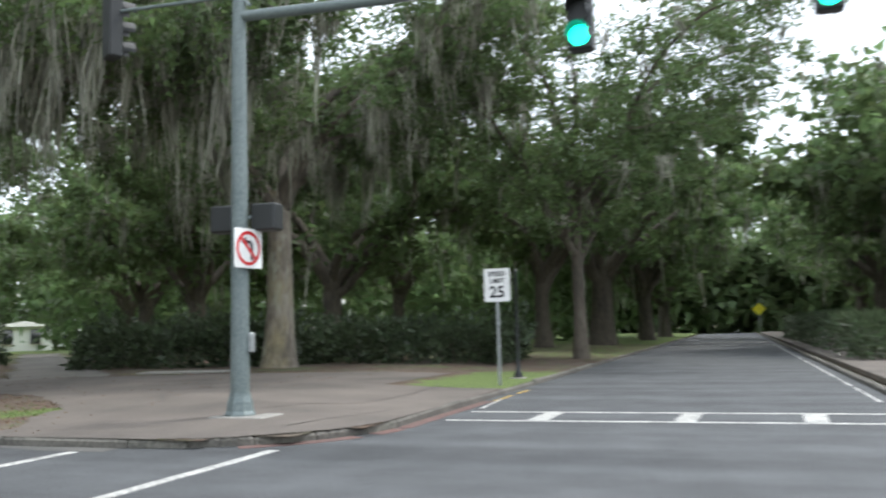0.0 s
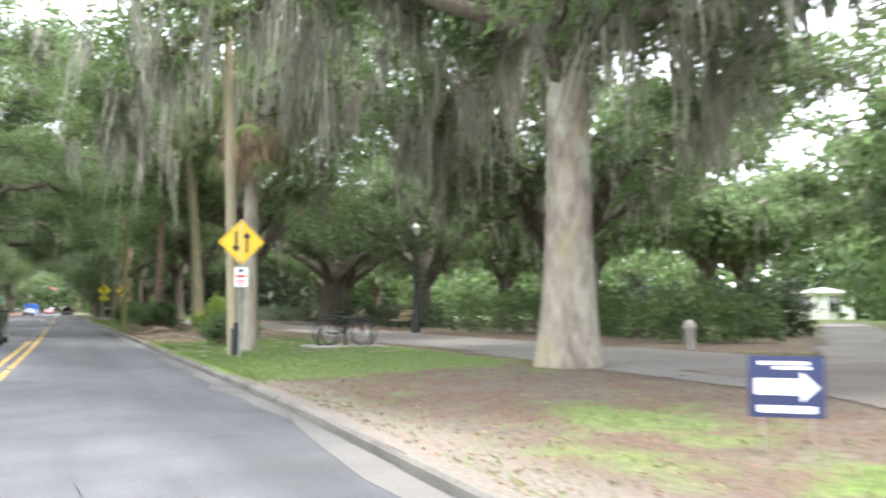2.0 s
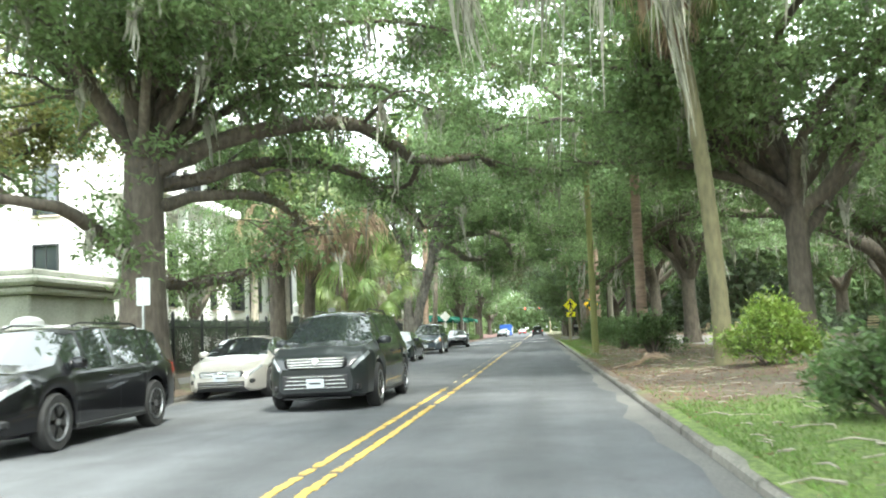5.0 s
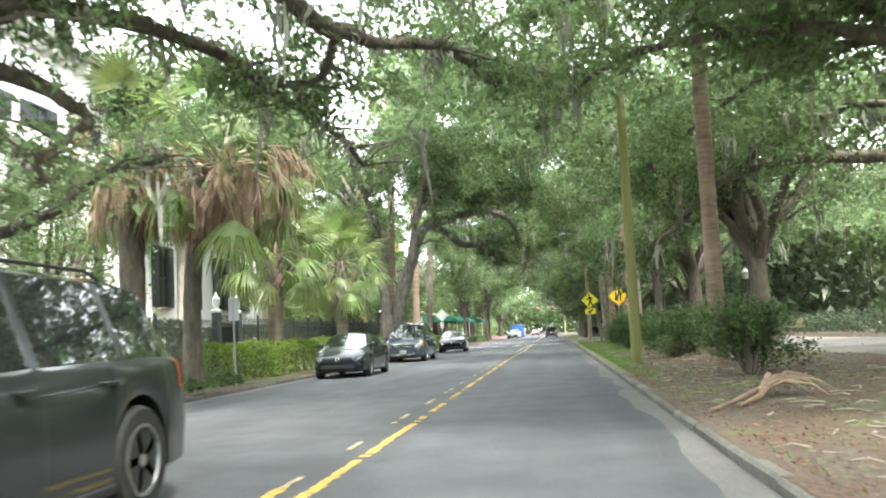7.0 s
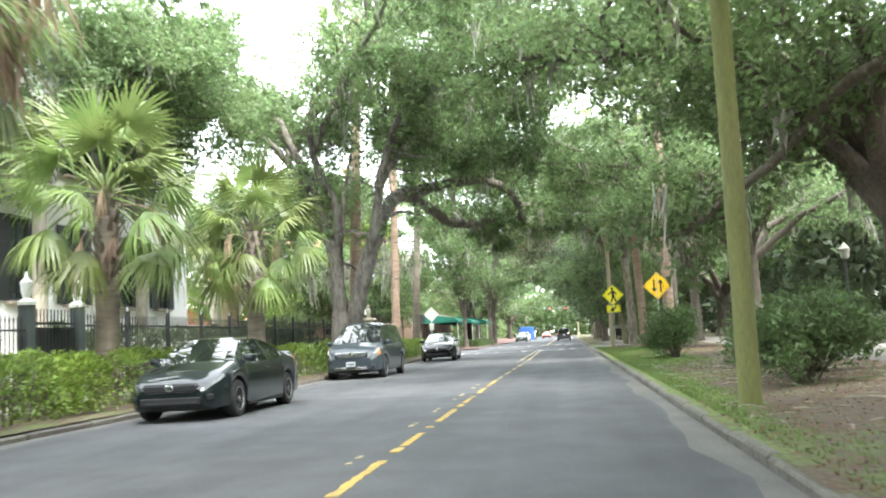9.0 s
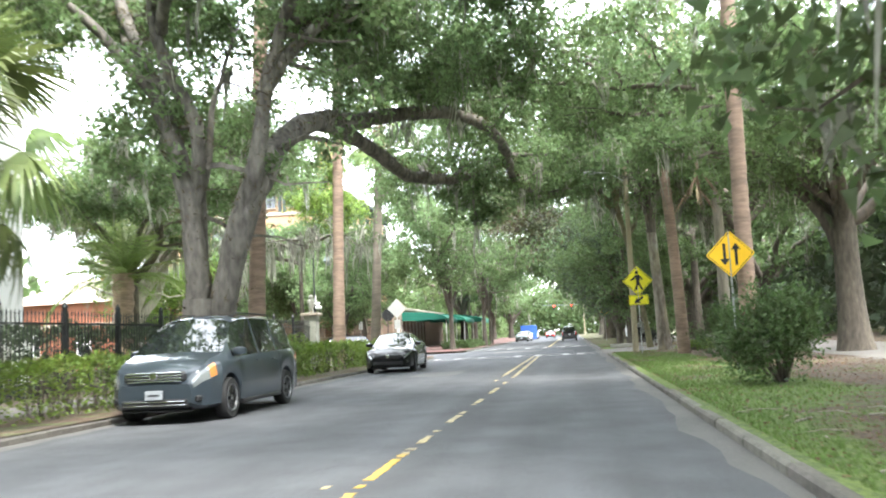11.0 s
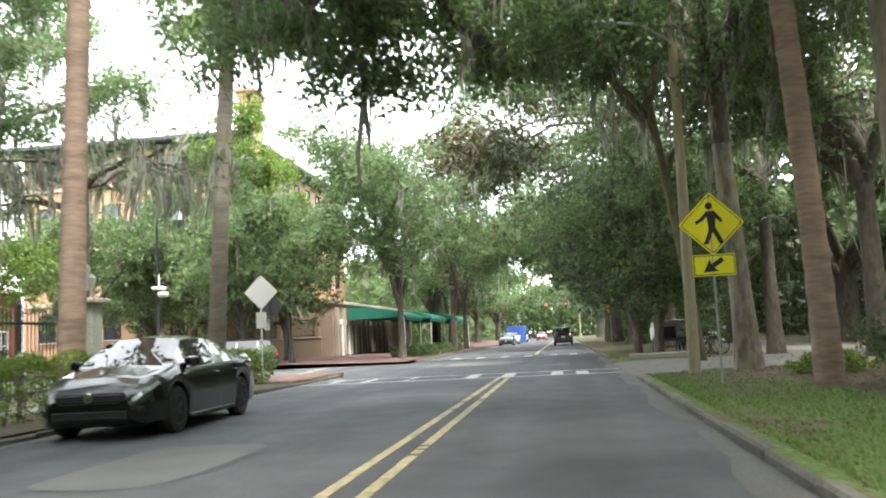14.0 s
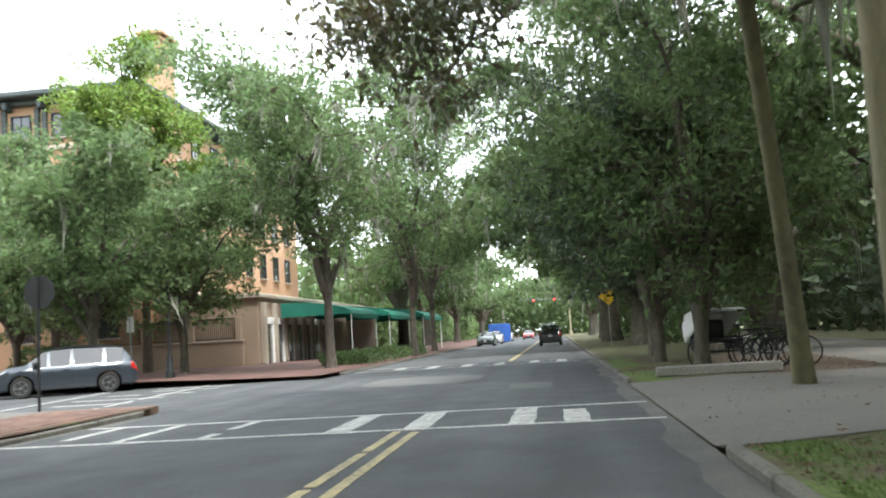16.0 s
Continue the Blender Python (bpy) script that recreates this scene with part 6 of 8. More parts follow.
for wy in (-3.5, -8.0, -13.0):
    for wz, hh in ((4.6, 2.8), (8.6, 2.4)):
        window(house, pose(X1 + 0.02, wy, wz, 0, 0, 90), 1.2, hh)
for k, wx in enumerate((-4.9, -2.4, 0.2, 2.8)):
    col = part("column", Geo().lathe([(0.36, 0.0), (0.36, 0.2), (0.29, 0.3), (0.27, 3.2), (0.24, 5.6), (0.34, 5.7), (0.38, 5.9)], (wx + 12.5, 2.2, 2.0), 16), M["stucco_white"], house, smooth=40)
part("porch", Geo().box((11.5, 1.3, 1.0), (10.5, 2.8, 2.0), 0.04), M["stucco_white"], house)
part("porch_roof", Geo().box((11.5, 1.3, 8.1), (10.8, 3.1, 0.5), 0.06), M["stucco_white"], house)

# stone garden pavilion and pier
gate = thing("garden_pavilion", (-59, -11.6, 0.2), "weathered grey stone garden building with a heavy cornice", "pavilion")
part("wall", Geo().box((0, -2.2, 1.6), (6.5, 7.0, 3.2), 0.05), M["stone_grey"], gate)
part("cornice", Geo().box((0, -2.2, 3.35), (7.2, 7.7, 0.3), 0.08).box((0, -2.2, 3.68), (7.7, 8.2, 0.36), 0.12).box((0, -2.2, 4.0), (7.0, 7.5, 0.25), 0.05), M["stone_grey"], gate)
part("base_course", Geo().box((0, -2.2, 0.3), (6.8, 7.3, 0.6), 0.05), M["stone_grey"], gate)
for y in (-4.3, -0.6):
    part("pilaster", Geo().box((3.3, y, 1.7), (0.25, 0.5, 2.9), 0.03), M["stone_grey"], gate)
pier = thing("gate_pier", (-50.5, -7.2, 0.25), "pale stuccoed gate pier with a rounded cap", "pier")
part("shaft", Geo().box((0, 0, 0.85), (0.85, 0.85, 1.7), 0.04), M["stucco_white"], pier)
part("cap", Geo().box((0, 0, 1.76), (1.0, 1.0, 0.14), 0.03).lathe([(0.48, 1.82), (0.46, 1.95), (0.3, 2.06), (0.05, 2.1)], (0, 0, 0), 14), M["stucco_white"], pier, smooth=40)
wall = thing("garden_wall", (-40, -6.2, 0.2), "low garden wall with pale coping below the railing", "wall")
part("wall_body", Geo().box((0, 0, 0.25), (20, 0.35, 0.5), 0.02), M["stone_grey"], wall)
part("coping", Geo().box((0, 0, 0.54), (20.1, 0.5, 0.1), 0.03), M["concrete"], wall)

# orange brick hotel with a green-roofed top floor, and its low pink entrance wing
hotel = thing("hotel", (-150, -16.6, 0.2), "tall orange brick hotel with a dark bracketed cornice", "hotel")
HH = 17.1
part("wall", Geo().box((-17, -8.7, HH / 2 - 0.2), (34, 17.4, HH), 0.02), M["stucco_orange"], hotel)
part("belt_course", Geo().box((-17, -8.7, 14.1), (34.3, 17.7, 0.35), 0.05).box((-17, -8.7, 5.0), (34.3, 17.7, 0.3), 0.05), M["stone_trim"], hotel)
part("cornice", Geo().box((-17, -8.7, HH - 0.1), (35.0, 18.4, 0.3), 0.05).box((-17, -8.7, HH + 0.25), (36.6, 20.0, 0.4), 0.1), M["cornice_dark"], hotel)
part("roof", Geo().add([(1.0, 1.0, HH + 0.4), (-35, 1.0, HH + 0.4), (-35, -18.4, HH + 0.4), (1.0, -18.4, HH + 0.4), (-9, -7, HH + 2.0), (-25, -7, HH + 2.0), (-25, -10.4, HH + 2.0), (-9, -10.4, HH + 2.0)],
                       [(0, 4, 5, 1)[::-1], (1, 5, 6, 2)[::-1], (2, 6, 7, 3)[::-1], (3, 7, 4, 0)[::-1], (4, 5, 6, 7)]), M["roof_green"], hotel)
for i in range(8):
    part("bracket", Geo().box((0.55, -1.0 - i * 2.3, HH - 0.35), (0.8, 0.28, 0.5), 0.05), M["cornice_dark"], hotel)
for i in range(12):
    part("bracket", Geo().box((-1.5 - i * 2.8, 0.55, HH - 0.35), (0.28, 0.8, 0.5), 0.05), M["cornice_dark"], hotel)
for i in range(6):
    yy = -1.9 - i * 2.7
    window(hotel, pose(0.03, yy, 15.5, 0, 0, 90), 1.25, 1.5)
    part("pilaster", Geo().box((0.08, yy + 1.1, 15.5), (0.2, 0.32, 2.4), 0.02), M["cornice_dark"], hotel)
    part("pilaster", Geo().box((0.08, yy - 1.1, 15.5), (0.2, 0.32, 2.4), 0.02), M["cornice_dark"], hotel)
    for wz in (11.6, 8.0, 3.2):
        window(hotel, pose(0.03, yy, wz, 0, 0, 90), 1.3, 2.1)
for i in range(9):
    for wz in (15.5, 11.6, 8.0):
        window(hotel, pose(-2.5 - i * 3.5, 0.03, wz, 0, 0, 180), 1.3, 1.5 if wz > 15 else 2.1)
part("chimney", Geo().box((-2.6, 0.62, 10.5), (2.2, 1.2, 21.6), 0.03).box((-2.6, 0.62, 21.0), (2.5, 1.5, 0.25), 0.04).box((-2.6, 0.62, 21.35), (2.8, 1.8, 0.25), 0.04), M["stucco_orange"], hotel)
wing = thing("entrance_wing", (-152, -9.0, 0.2), "low pink stuccoed entrance wing with pilasters", "hotel")
part("wall", Geo().box((-15, -3.2, 2.0), (34, 6.2, 4.0), 0.03), M["stucco_tan"], wing)
part("parapet", Geo().box((-15, -3.2, 4.1), (34.5, 6.7, 0.3), 0.06), M["stone_trim"], wing)
for i in range(9):
    part("pilaster", Geo().box((1.4 - i * 2.1, 0.06, 1.9), (0.45, 0.3, 3.6), 0.03), M["stone_trim"], wing)
for i in range(8):
    part("door", Geo().box((0.35 - i * 2.1, -0.08, 1.25), (1.3, 0.12, 2.5), 0.02), M["window_glass"], wing, "dark glazed doorway")
    part("door_frame", Geo().box((0.35 - i * 2.1, 0.0, 2.62), (1.7, 0.14, 0.4), 0.02).box((-0.38 - i * 2.1, 0.0, 1.3), (0.28, 0.14, 2.6)).box((1.08 - i * 2.1, 0.0, 1.3), (0.28, 0.14, 2.6)), M["stucco_white"], wing)
terrace = thing("terrace_wall", (-150, -14.5, 0.2), "tan stuccoed terrace wall with black railing panels", "wall")
part("wall_body", Geo().box((0, 0, 0.75), (0.4, 9.0, 1.5), 0.03), M["stucco_tan"], terrace)
part("coping", Geo().box((0, 0, 1.52), (0.55, 9.1, 0.1), 0.02), M["stone_trim"], terrace)
for k in range(3):
    r = Geo()
    y0 = 4.0 - k * 2.9
    r.box((0, y0 - 1.25, 2.85), (0.05, 2.5, 0.06)).box((0, y0 - 1.25, 1.68), (0.05, 2.5, 0.05))
    for i in range(20):
        r.box((0, y0 - 0.06 - i * 0.125, 2.25), (0.03, 0.03, 1.2))
    part("railing_panel", r, M["iron"], terrace)
    part("pier", Geo().box((0, y0 + 0.2, 2.2), (0.45, 0.36, 1.5), 0.03), M["stucco_tan"], terrace)


def awning(x, y, z, w, depth, rise_, label, rz=0.0, posts=True):
    """A cloth awning: curved cover, scalloped valance, and slim posts."""
    root = thing("awning", (x, y, z), label, "awning", "green awnings of the hotel", rz)
    g = Geo()
    n = 7
    for side in (0, 1):
        for i in range(n + 1):
            a = radians(90 * i / n)
            g.v.append((w * (side - 0.5), depth * math.sin(a), rise_ * math.cos(a)))
    g.f += [(i, i + 1, n + 2 + i, n + 1 + i) for i in range(n)]
    g.f += [tuple(range(n + 1)) + (len(g.v),), tuple(range(n + 1, 2 * n + 2)) + (len(g.v) + 1,)]
    g.v += [(-w / 2, 0, 0), (w / 2, 0, 0)]
    part("cover", g, M["awning"], root, smooth=50)
    v = Geo()
    k = max(3, int(w / 0.35))
    edge = [(-w / 2 + (i + j / 4) * w / k, -0.2 - 0.09 * math.sin(math.pi * j / 4)) for i in range(k) for j in range(4)] + [(w / 2, -0.2)]
    v.prism([(w / 2, 0.02), (-w / 2, 0.02)] + edge, pose(0, depth, 0, 90, 0, 0), 0.02)
    part("valance", v, M["awning"], root)
    if posts:
        for sx in np.linspace(-w / 2 + 0.2, w / 2 - 0.2, max(2, int(w / 4))):
            part("post", Geo().tube([(sx, depth - 0.15, 0.0), (sx, depth - 0.15, -z + 0.15)], 0.04, 8), M["lamp_white"], root, smooth=40)
    return root


awning(-157.5, -8.8, 3.0, 8.0, 4.6, 0.9, "long green cloth awning over the hotel entrance", 0)
awning(-166.5, -8.8, 3.0, 9.0, 5.4, 0.9, "long green cloth awning over the hotel entrance", 0)
awning(-177.5, -8.8, 3.0, 11.5, 6.4, 1.0, "rounded green cloth awning reaching to the sidewalk", 0)
awning(-149.9, -14.0, 5.6, 3.6, 1.3, 0.7, "small green cloth awning over an upper window", -90, False)

# small red brick house behind the fence
cot = thing("brick_house", (-128, -24, 0.2), "red brick house with pale trim and a low roof", "house")
part("wall", Geo().box((-2, -5, 2.4), (9, 10, 5.0), 0.02), M["brick_red"], cot)
part("belt_course", Geo().box((-2, -5, 3.2), (9.2, 10.2, 0.25), 0.03), M["stone_trim"], cot)
part("roof", Geo().add([(3, 0.4, 4.8), (-7, 0.4, 4.8), (-7, -10.4, 4.8), (3, -10.4, 4.8), (-2, -5, 7.0)], [(0, 4, 1), (1, 4, 2), (2, 4, 3), (3, 4, 0)]), M["stone_trim"], cot)
part("chimney", Geo().box((-1, -3, 7.0), (0.9, 0.9, 2.4), 0.03), M["brick_red"], cot)
for wx in (-4.5, 0.3):
    window(cot, pose(wx, 0.03, 1.8, 0, 0, 180), 1.0, 1.6, "lamp_white")
for wy in (-3, -7):
    window(cot, pose(2.53, wy, 1.8, 0, 0, 90), 1.0, 1.6, "lamp_white")

# far pale buildings seen through the park and along the crossing street
# the first stands for an unclear white spot and is sized to the camera's view
for k, (x, y, w, h, rz) in enumerate(((-83, 87, 6.5, 2.9, 42), (-55, 118, 10, 5, -4), (-120, 130, 22, 9, 4), (-30, 150, 16, 8, 0))):
    far = thing("house", (x, y, 0.1), "far white house behind the trees", "house", "far houses", rz)
    part("wall", Geo().box((0, 0, h / 2), (w, 9, h), 0.03), M["stucco_white"], far)
    part("roof", Geo().add([(-w / 2 - 0.4, -5, h), (w / 2 + 0.4, -5, h), (w / 2 + 0.4, 5, h), (-w / 2 - 0.4, 5, h), (-w / 2 + 3, 0, h + 0.25 * h), (w / 2 - 3, 0, h + 0.25 * h)],
                           [(0, 1, 5, 4), (1, 2, 5), (2, 3, 4, 5), (3, 0, 4)]), M["stone_grey"], far)
    for i in range(int(w / 3)):
        for wz in (1.7, 4.6):
            if wz < h - 1:
                window(far, pose(-w / 2 + 1.6 + i * 3, -4.52, wz), 1.0, 1.6)


# ---- iron fence ----
def fence(x0, x1, y, z, h, label):
    """Iron fence sections of pickets with spear tips between square posts."""
    n = max(1, int(round(abs(x1 - x0) / 2.6)))
    L = (x1 - x0) / n
    pk = Geo().box((0, 0, h / 2), (0.024, 0.024, h - 0.1))
    pk.add([(-0.03, -0.012, h - 0.06), (0.03, -0.012, h - 0.06), (0.03, 0.012, h - 0.06), (-0.03, 0.012, h - 0.06), (0, 0, h + 0.09)], [(0, 1, 4), (1, 2, 4), (2, 3, 4), (3, 0, 4)])
    pm = pk.mesh("picket")
    pm.materials.append(M["iron"])
    postm = Geo().box((0, 0, h / 2 + 0.05), (0.1, 0.1, h + 0.1), 0.01).lathe([(0.07, h + 0.1), (0.08, h + 0.15), (0.05, h + 0.22), (0.005, h + 0.3)], (0, 0, 0), 8).mesh("post")
    postm.materials.append(M["iron"])
    for i in range(n):
        root = thing("iron_fence", (x0 + L * i, y, z), label, "fence", "iron fence sections")
        for zz in (0.18, h - 0.28):
            part("rail", Geo().box((L / 2, 0, zz), (abs(L), 0.045, 0.05)), M["iron"], root)
        ob = new("post", postm)
        ob.parent = root
        k = int(abs(L) / 0.15)
        for j in range(1, k):
            ob = new("picket", pm)
            ob.parent = root
            ob.matrix_basis = pose(L * j / k, 0, 0)


fence(-52.0, -70.4, -4.4, 0.22, 1.95, "black iron fence with spear tips before a dark hedge")
fence(-73.0, -107.5, -4.6, 0.22, 2.1, "black iron fence with spear tips")
fence(-31.0, -49.5, -6.2, 0.78, 1.1, "low black iron railing on the garden wall")
for x in (-70.6, -72.8):
    pp = thing("gate_post", (x, -4.5, 0.2), "tall dark iron gate post with a lamp finial", "gate post", "gate posts")
    part("shaft", Geo().box((0, 0, 1.15), (0.3, 0.3, 2.3), 0.03), M["cornice_dark"], pp)
    part("finial", Geo().lathe([(0.2, 2.3), (0.22, 2.38), (0.08, 2.46), (0.13, 2.62), (0.15, 2.85), (0.06, 2.95), (0.02, 3.1)], (0, 0, 0), 10), M["lamp_white"], pp, smooth=40)
gt = thing("iron_gate", (-71.7, -4.5, 0.22), "black iron garden gate, closed", "gate")
part("leaf", Geo().box((0, 0, 1.0), (1.8, 0.03, 1.5)).box((0, 0, 1.85), (1.9, 0.05, 0.06)), M["dark_paint"], gt)
for j in range(13):
    part("picket", Geo().box((-0.9 + j * 0.15, 0.03, 1.15), (0.025, 0.025, 2.1)), M["iron"], gt)
pier = thing("fence_pier", (-107.8, -4.6, 0.2), "dark stone fence pier with an urn on top", "pier")
part("shaft", Geo().box((0, 0, 1.2), (0.6, 0.6, 2.4), 0.03), M["stone_grey"], pier)
part("cap", Geo().box((0, 0, 2.46), (0.9, 0.9, 0.14), 0.03), M["stone_trim"], pier)
# these three turned parts make up the stone urn; none of them gives light
for sx in (-0.25, 0.0, 0.25):
    part("lamp", Geo().lathe([(0.06, 2.5), (0.05, 2.8), (0.1, 2.9), (0.12, 3.1), (0.04, 3.2)], (sx, 0, 0.25 if sx == 0 else 0), 8), M["stone_grey"], pier, smooth=40)


# ---- hedges and shrubs ----
def hedge(x0, x1, y0, y1, z, h, leafmat, label, n, seed, leaf=(0.09, 0.05), name="hedge", loose=1.0):
    """A clipped hedge: leaves over a rounded, uneven body with stems inside."""
    rng = np.random.default_rng(seed)
    n = int(n * 0.8)
    cx, cy = (x0 + x1) / 2, (y0 + y1) / 2
    sx, sy = abs(x1 - x0) / 2, abs(y1 - y0) / 2
    root = thing(name, (cx, cy, z), label, name)
    p = rng.uniform(-1, 1, (n, 3)) * [1, 1, 0.5] + [0, 0, 0.5]
    face = rng.integers(0, 6, n)
    fr = 1 - np.abs(rng.normal(0, 0.12, n))
    top = face < 2
    p[top, 2] = fr[top]
    p[face == 2, 1] = fr[face == 2]
    p[face == 3, 1] = -fr[face == 3]
    p[face == 4, 0] = fr[face == 4]
    p[(face == 5), 0] = -fr[face == 5]
    ang = rng.uniform(0, 6.28, 6)
    wob = sum(np.sin(p[:, 0] * sx * k + ang[i]) * np.sin(p[:, 1] * sy * k * 1.3 + p[:, 2] * 3 + ang[-1 - i]) for i, k in enumerate((1.7, 3.1, 5.3))) * 0.07 * loose
    rr = np.maximum(np.abs(p[:, 0]) ** 1, 0)
    edge = 1 - 0.13 * np.clip(p[:, 2], 0, 1) ** 3
    q = np.stack([p[:, 0] * (sx + wob), p[:, 1] * (sy * edge + wob), 0.06 + p[:, 2] * (h + 1.2 * wob) * (1 - 0.12 * np.abs(p[:, 1]) ** 4)], 1)
    d = np.stack([p[:, 0] * 0.4, p[:, 1], (p[:, 2] - 0.3) * 1.6], 1) + rng.normal(0, 0.6, (n, 3))
    part("leaves", quads_mesh("leaves", kites(q, d, leaf[0], leaf[1], rng)), M[leafmat], root, kind="stuff")
    g = Geo()
    for i in range(max(6, int(sx * 5))):
        a, b = rng.uniform(-0.92, 0.92) * sx, rng.uniform(-0.6, 0.6) * sy
        for _ in range(3):
            g.tube([(a, b, -0.05), (a + rng.uniform(-0.1, 0.1), b + rng.uniform(-0.1, 0.1), h * 0.4), (a + rng.uniform(-0.3, 0.3), b + rng.uniform(-0.25, 0.25), h * 0.85)], [0.02, 0.015, 0.006], 4, False)
    part("stem_mass", g, M["bark"], root, kind="stuff")
    return root


def shrub(x, y, z, r, h, leafmat, label, n, seed, leaf=(0.11, 0.05), squash=1.0):
    """A loose shrub: leaves on a lumpy dome of shoots, with bare stems below."""
    rng = np.random.default_rng(seed)
    root = thing("shrub", (x, y, z), label, "shrub", "shrubs")
    g = Geo()
    tips = []
    for i in range(26):
        a, e = rng.uniform(0, 6.28), rng.uniform(0.25, 1.5)
        L = rng.uniform(0.75, 1.08)
        t = np.array([math.cos(a) * math.cos(e) * r * L, math.sin(a) * math.cos(e) * r * L * squash, (0.12 + 0.88 * math.sin(e)) * h * L])
        tips.append(t)
        g.tube([(t[0] * 0.08, t[1] * 0.08, -0.05), (t * [0.4, 0.4, 0.5]).tolist(), t.tolist()], [0.022, 0.014, 0.004], 4, False)
    part("stem_mass", g, M["bark"], root, kind="stuff")
    T = np.array(tips)[rng.integers(0, 26, n)]
    u = rng.uniform(0.45, 1.0, (n, 1)) ** 0.6
    P = T * u + rng.normal(0, 0.13, (n, 3)) * [r, r, h * 0.8]
    P[:, 2] = np.maximum(P[:, 2], 0.05)
    part("leaves", quads_mesh("leaves", kites(P, T * 0.4 + rng.normal(0, 0.6, (n, 3)), leaf[0], leaf[1], rng)), M[leafmat], root, kind="stuff")
    return root


HEDGE = "clipped bright green hedge along the kerb"
hedge(-62.0, -66.5, -0.75, -2.1, 0.13, 1.05, "leaf_hedge", HEDGE, 9000, 1)
hedge(-66.6, -76.5, -0.7, -2.0, 0.13, 1.05, "leaf_hedge", HEDGE, 16000, 2)
hedge(-77.5, -84.0, -0.8, -2.0, 0.13, 1.0, "leaf_hedge", HEDGE, 9000, 3)
hedge(-87.5, -94.4, -0.55, -2.3, 0.13, 1.08, "leaf_hedge", "dense green hedge of rounded shrubs along the kerb", 16000, 4, loose=2.2)
hedge(-96.0, -103.0, -0.75, -2.1, 0.13, 1.0, "leaf_hedge", HEDGE, 12000, 5)
hedge(-103.0, -111.8, -0.8, -2.1, 0.13, 0.95, "leaf_hedge", HEDGE, 12000, 6)
hedge(-52.2, -70.2, -4.8, -6.2, 0.2, 1.9, "leaf_dark", "tall dark hedge behind the iron fence", 14000, 7, (0.16, 0.09))
hedge(-73.2, -95.0, -5.0, -6.4, 0.2, 1.75, "leaf_dark", "tall dark hedge behind the iron fence", 14000, 8, (0.16, 0.09))
hedge(-55.5, -62.0, -0.4, -1.5, 0.13, 0.25, "leaf_shrub", "low strip of ground cover along the kerb", 5000, 9, (0.1, 0.05), "ground_cover")
hedge(-31.0, -50.0, -3.7, -6.0, 0.16, 0.22, "leaf_shrub", "grassy bank below the garden wall", 8000, 10, (0.14, 0.05), "ground_cover")
hedge(-20.0, -36.0, -0.35, -2.1, 0.13, 0.16, "leaf_shrub", "low strip of dark grass along the kerb", 9000, 15, (0.12, 0.03), "ground_cover")
hedge(-141.0, -160.0, -0.6, -3.0, 0.13, 0.5, "leaf_shrub", "low trimmed planting strip under the street trees", 9000, 11, (0.16, 0.09))
hedge(-148.5, -152.0, -19.2, -24.0, 0.13, 1.8, "leaf_shrub", "round garden shrubs beside the terrace wall", 5000, 12, (0.2, 0.1))
hedge(-96.0, -106.0, -5.6, -7.4, 0.2, 1.2, "leaf_shrub", "garden shrubs behind the iron fence", 7000, 13, (0.15, 0.08))
hedge(-36.0, -46.0, -7.5, -9.5, 0.2, 1.6, "leaf_dark", "dark garden hedge behind the low railing", 7000, 14, (0.15, 0.08))
shrub(-35.2, 11.9, Z(-35, 11.9), 0.95, 1.05, "leaf_shrub", "low spreading green shrub in the verge", 4500, 21)
shrub(-56.0, 11.95, Z(-56, 12.1), 1.2, 1.4, "leaf_shrub", "bushy green shrub in the verge", 7000, 22)
shrub(-45.2, 13.1, Z(-45, 13), 1.25, 1.3, "leaf_hedge", "bright green shrub beside the curved palm", 7000, 29)
shrub(-66.2, 11.9, Z(-66, 11.9), 1.3, 1.45, "leaf_shrub", "dense green shrub behind the mossy pole", 7000, 23)
shrub(-68.8, 12.7, Z(-68.8, 12.7), 1.5, 1.5, "leaf_shrub", "dense green shrub in the verge", 7000, 24)
shrub(-73.0, 12.8, Z(-73, 12.8), 1.2, 1.3, "leaf_shrub", "dense green shrub in the verge", 5000, 25)
shrub(-100.1, 13.8, Z(-100, 13.8), 1.35, 1.75, "leaf_shrub", "loose dark green shrub beside the palm", 7000, 26)
shrub(-82.3, 11.8, Z(-82.3, 11.8), 1.25, 1.7, "leaf_shrub", "loose dark green shrub in the verge", 8000, 27)
shrub(-104.8, 13.4, Z(-104, 13.4), 0.9, 0.38, "leaf_hedge", "low light green shrub by the trunk", 2500, 28)
pr = np.random.default_rng(9)
for i, (x0, x1) in enumerate(((-27.6, -34), (-35.5, -45), (-50, -58), (-62, -74), (-78, -92), (-95, -108))):
    hedge(x0, x1, 23.6 + pr.uniform(-0.5, 0.5), 26.6, Z(-50, 24), pr.uniform(1.0, 1.5) * (1.0 if x0 > -48 else 0.55), "leaf_shrub" if x0 > -48 else "leaf_dark", "broad bank of azalea shrubs along the park walkway", 9000, 50 + i, (0.17, 0.08), "shrub_bank", 4.0)
hedge(-31.0, -41.0, 28.0, 31.5, Z(-20, 30), 1.5, "leaf_dark", "dark bank of shrubs under the corner oaks", 9000, 60, (0.26, 0.15), "shrub_bank", 5.0)
hedge(-15.6, -23.2, 26.6, 30.0, Z(-20, 28), 1.25, "leaf_dark", "dark bank of shrubs beside the park path", 10000, 63, (0.26, 0.15), "shrub_bank", 5.0)
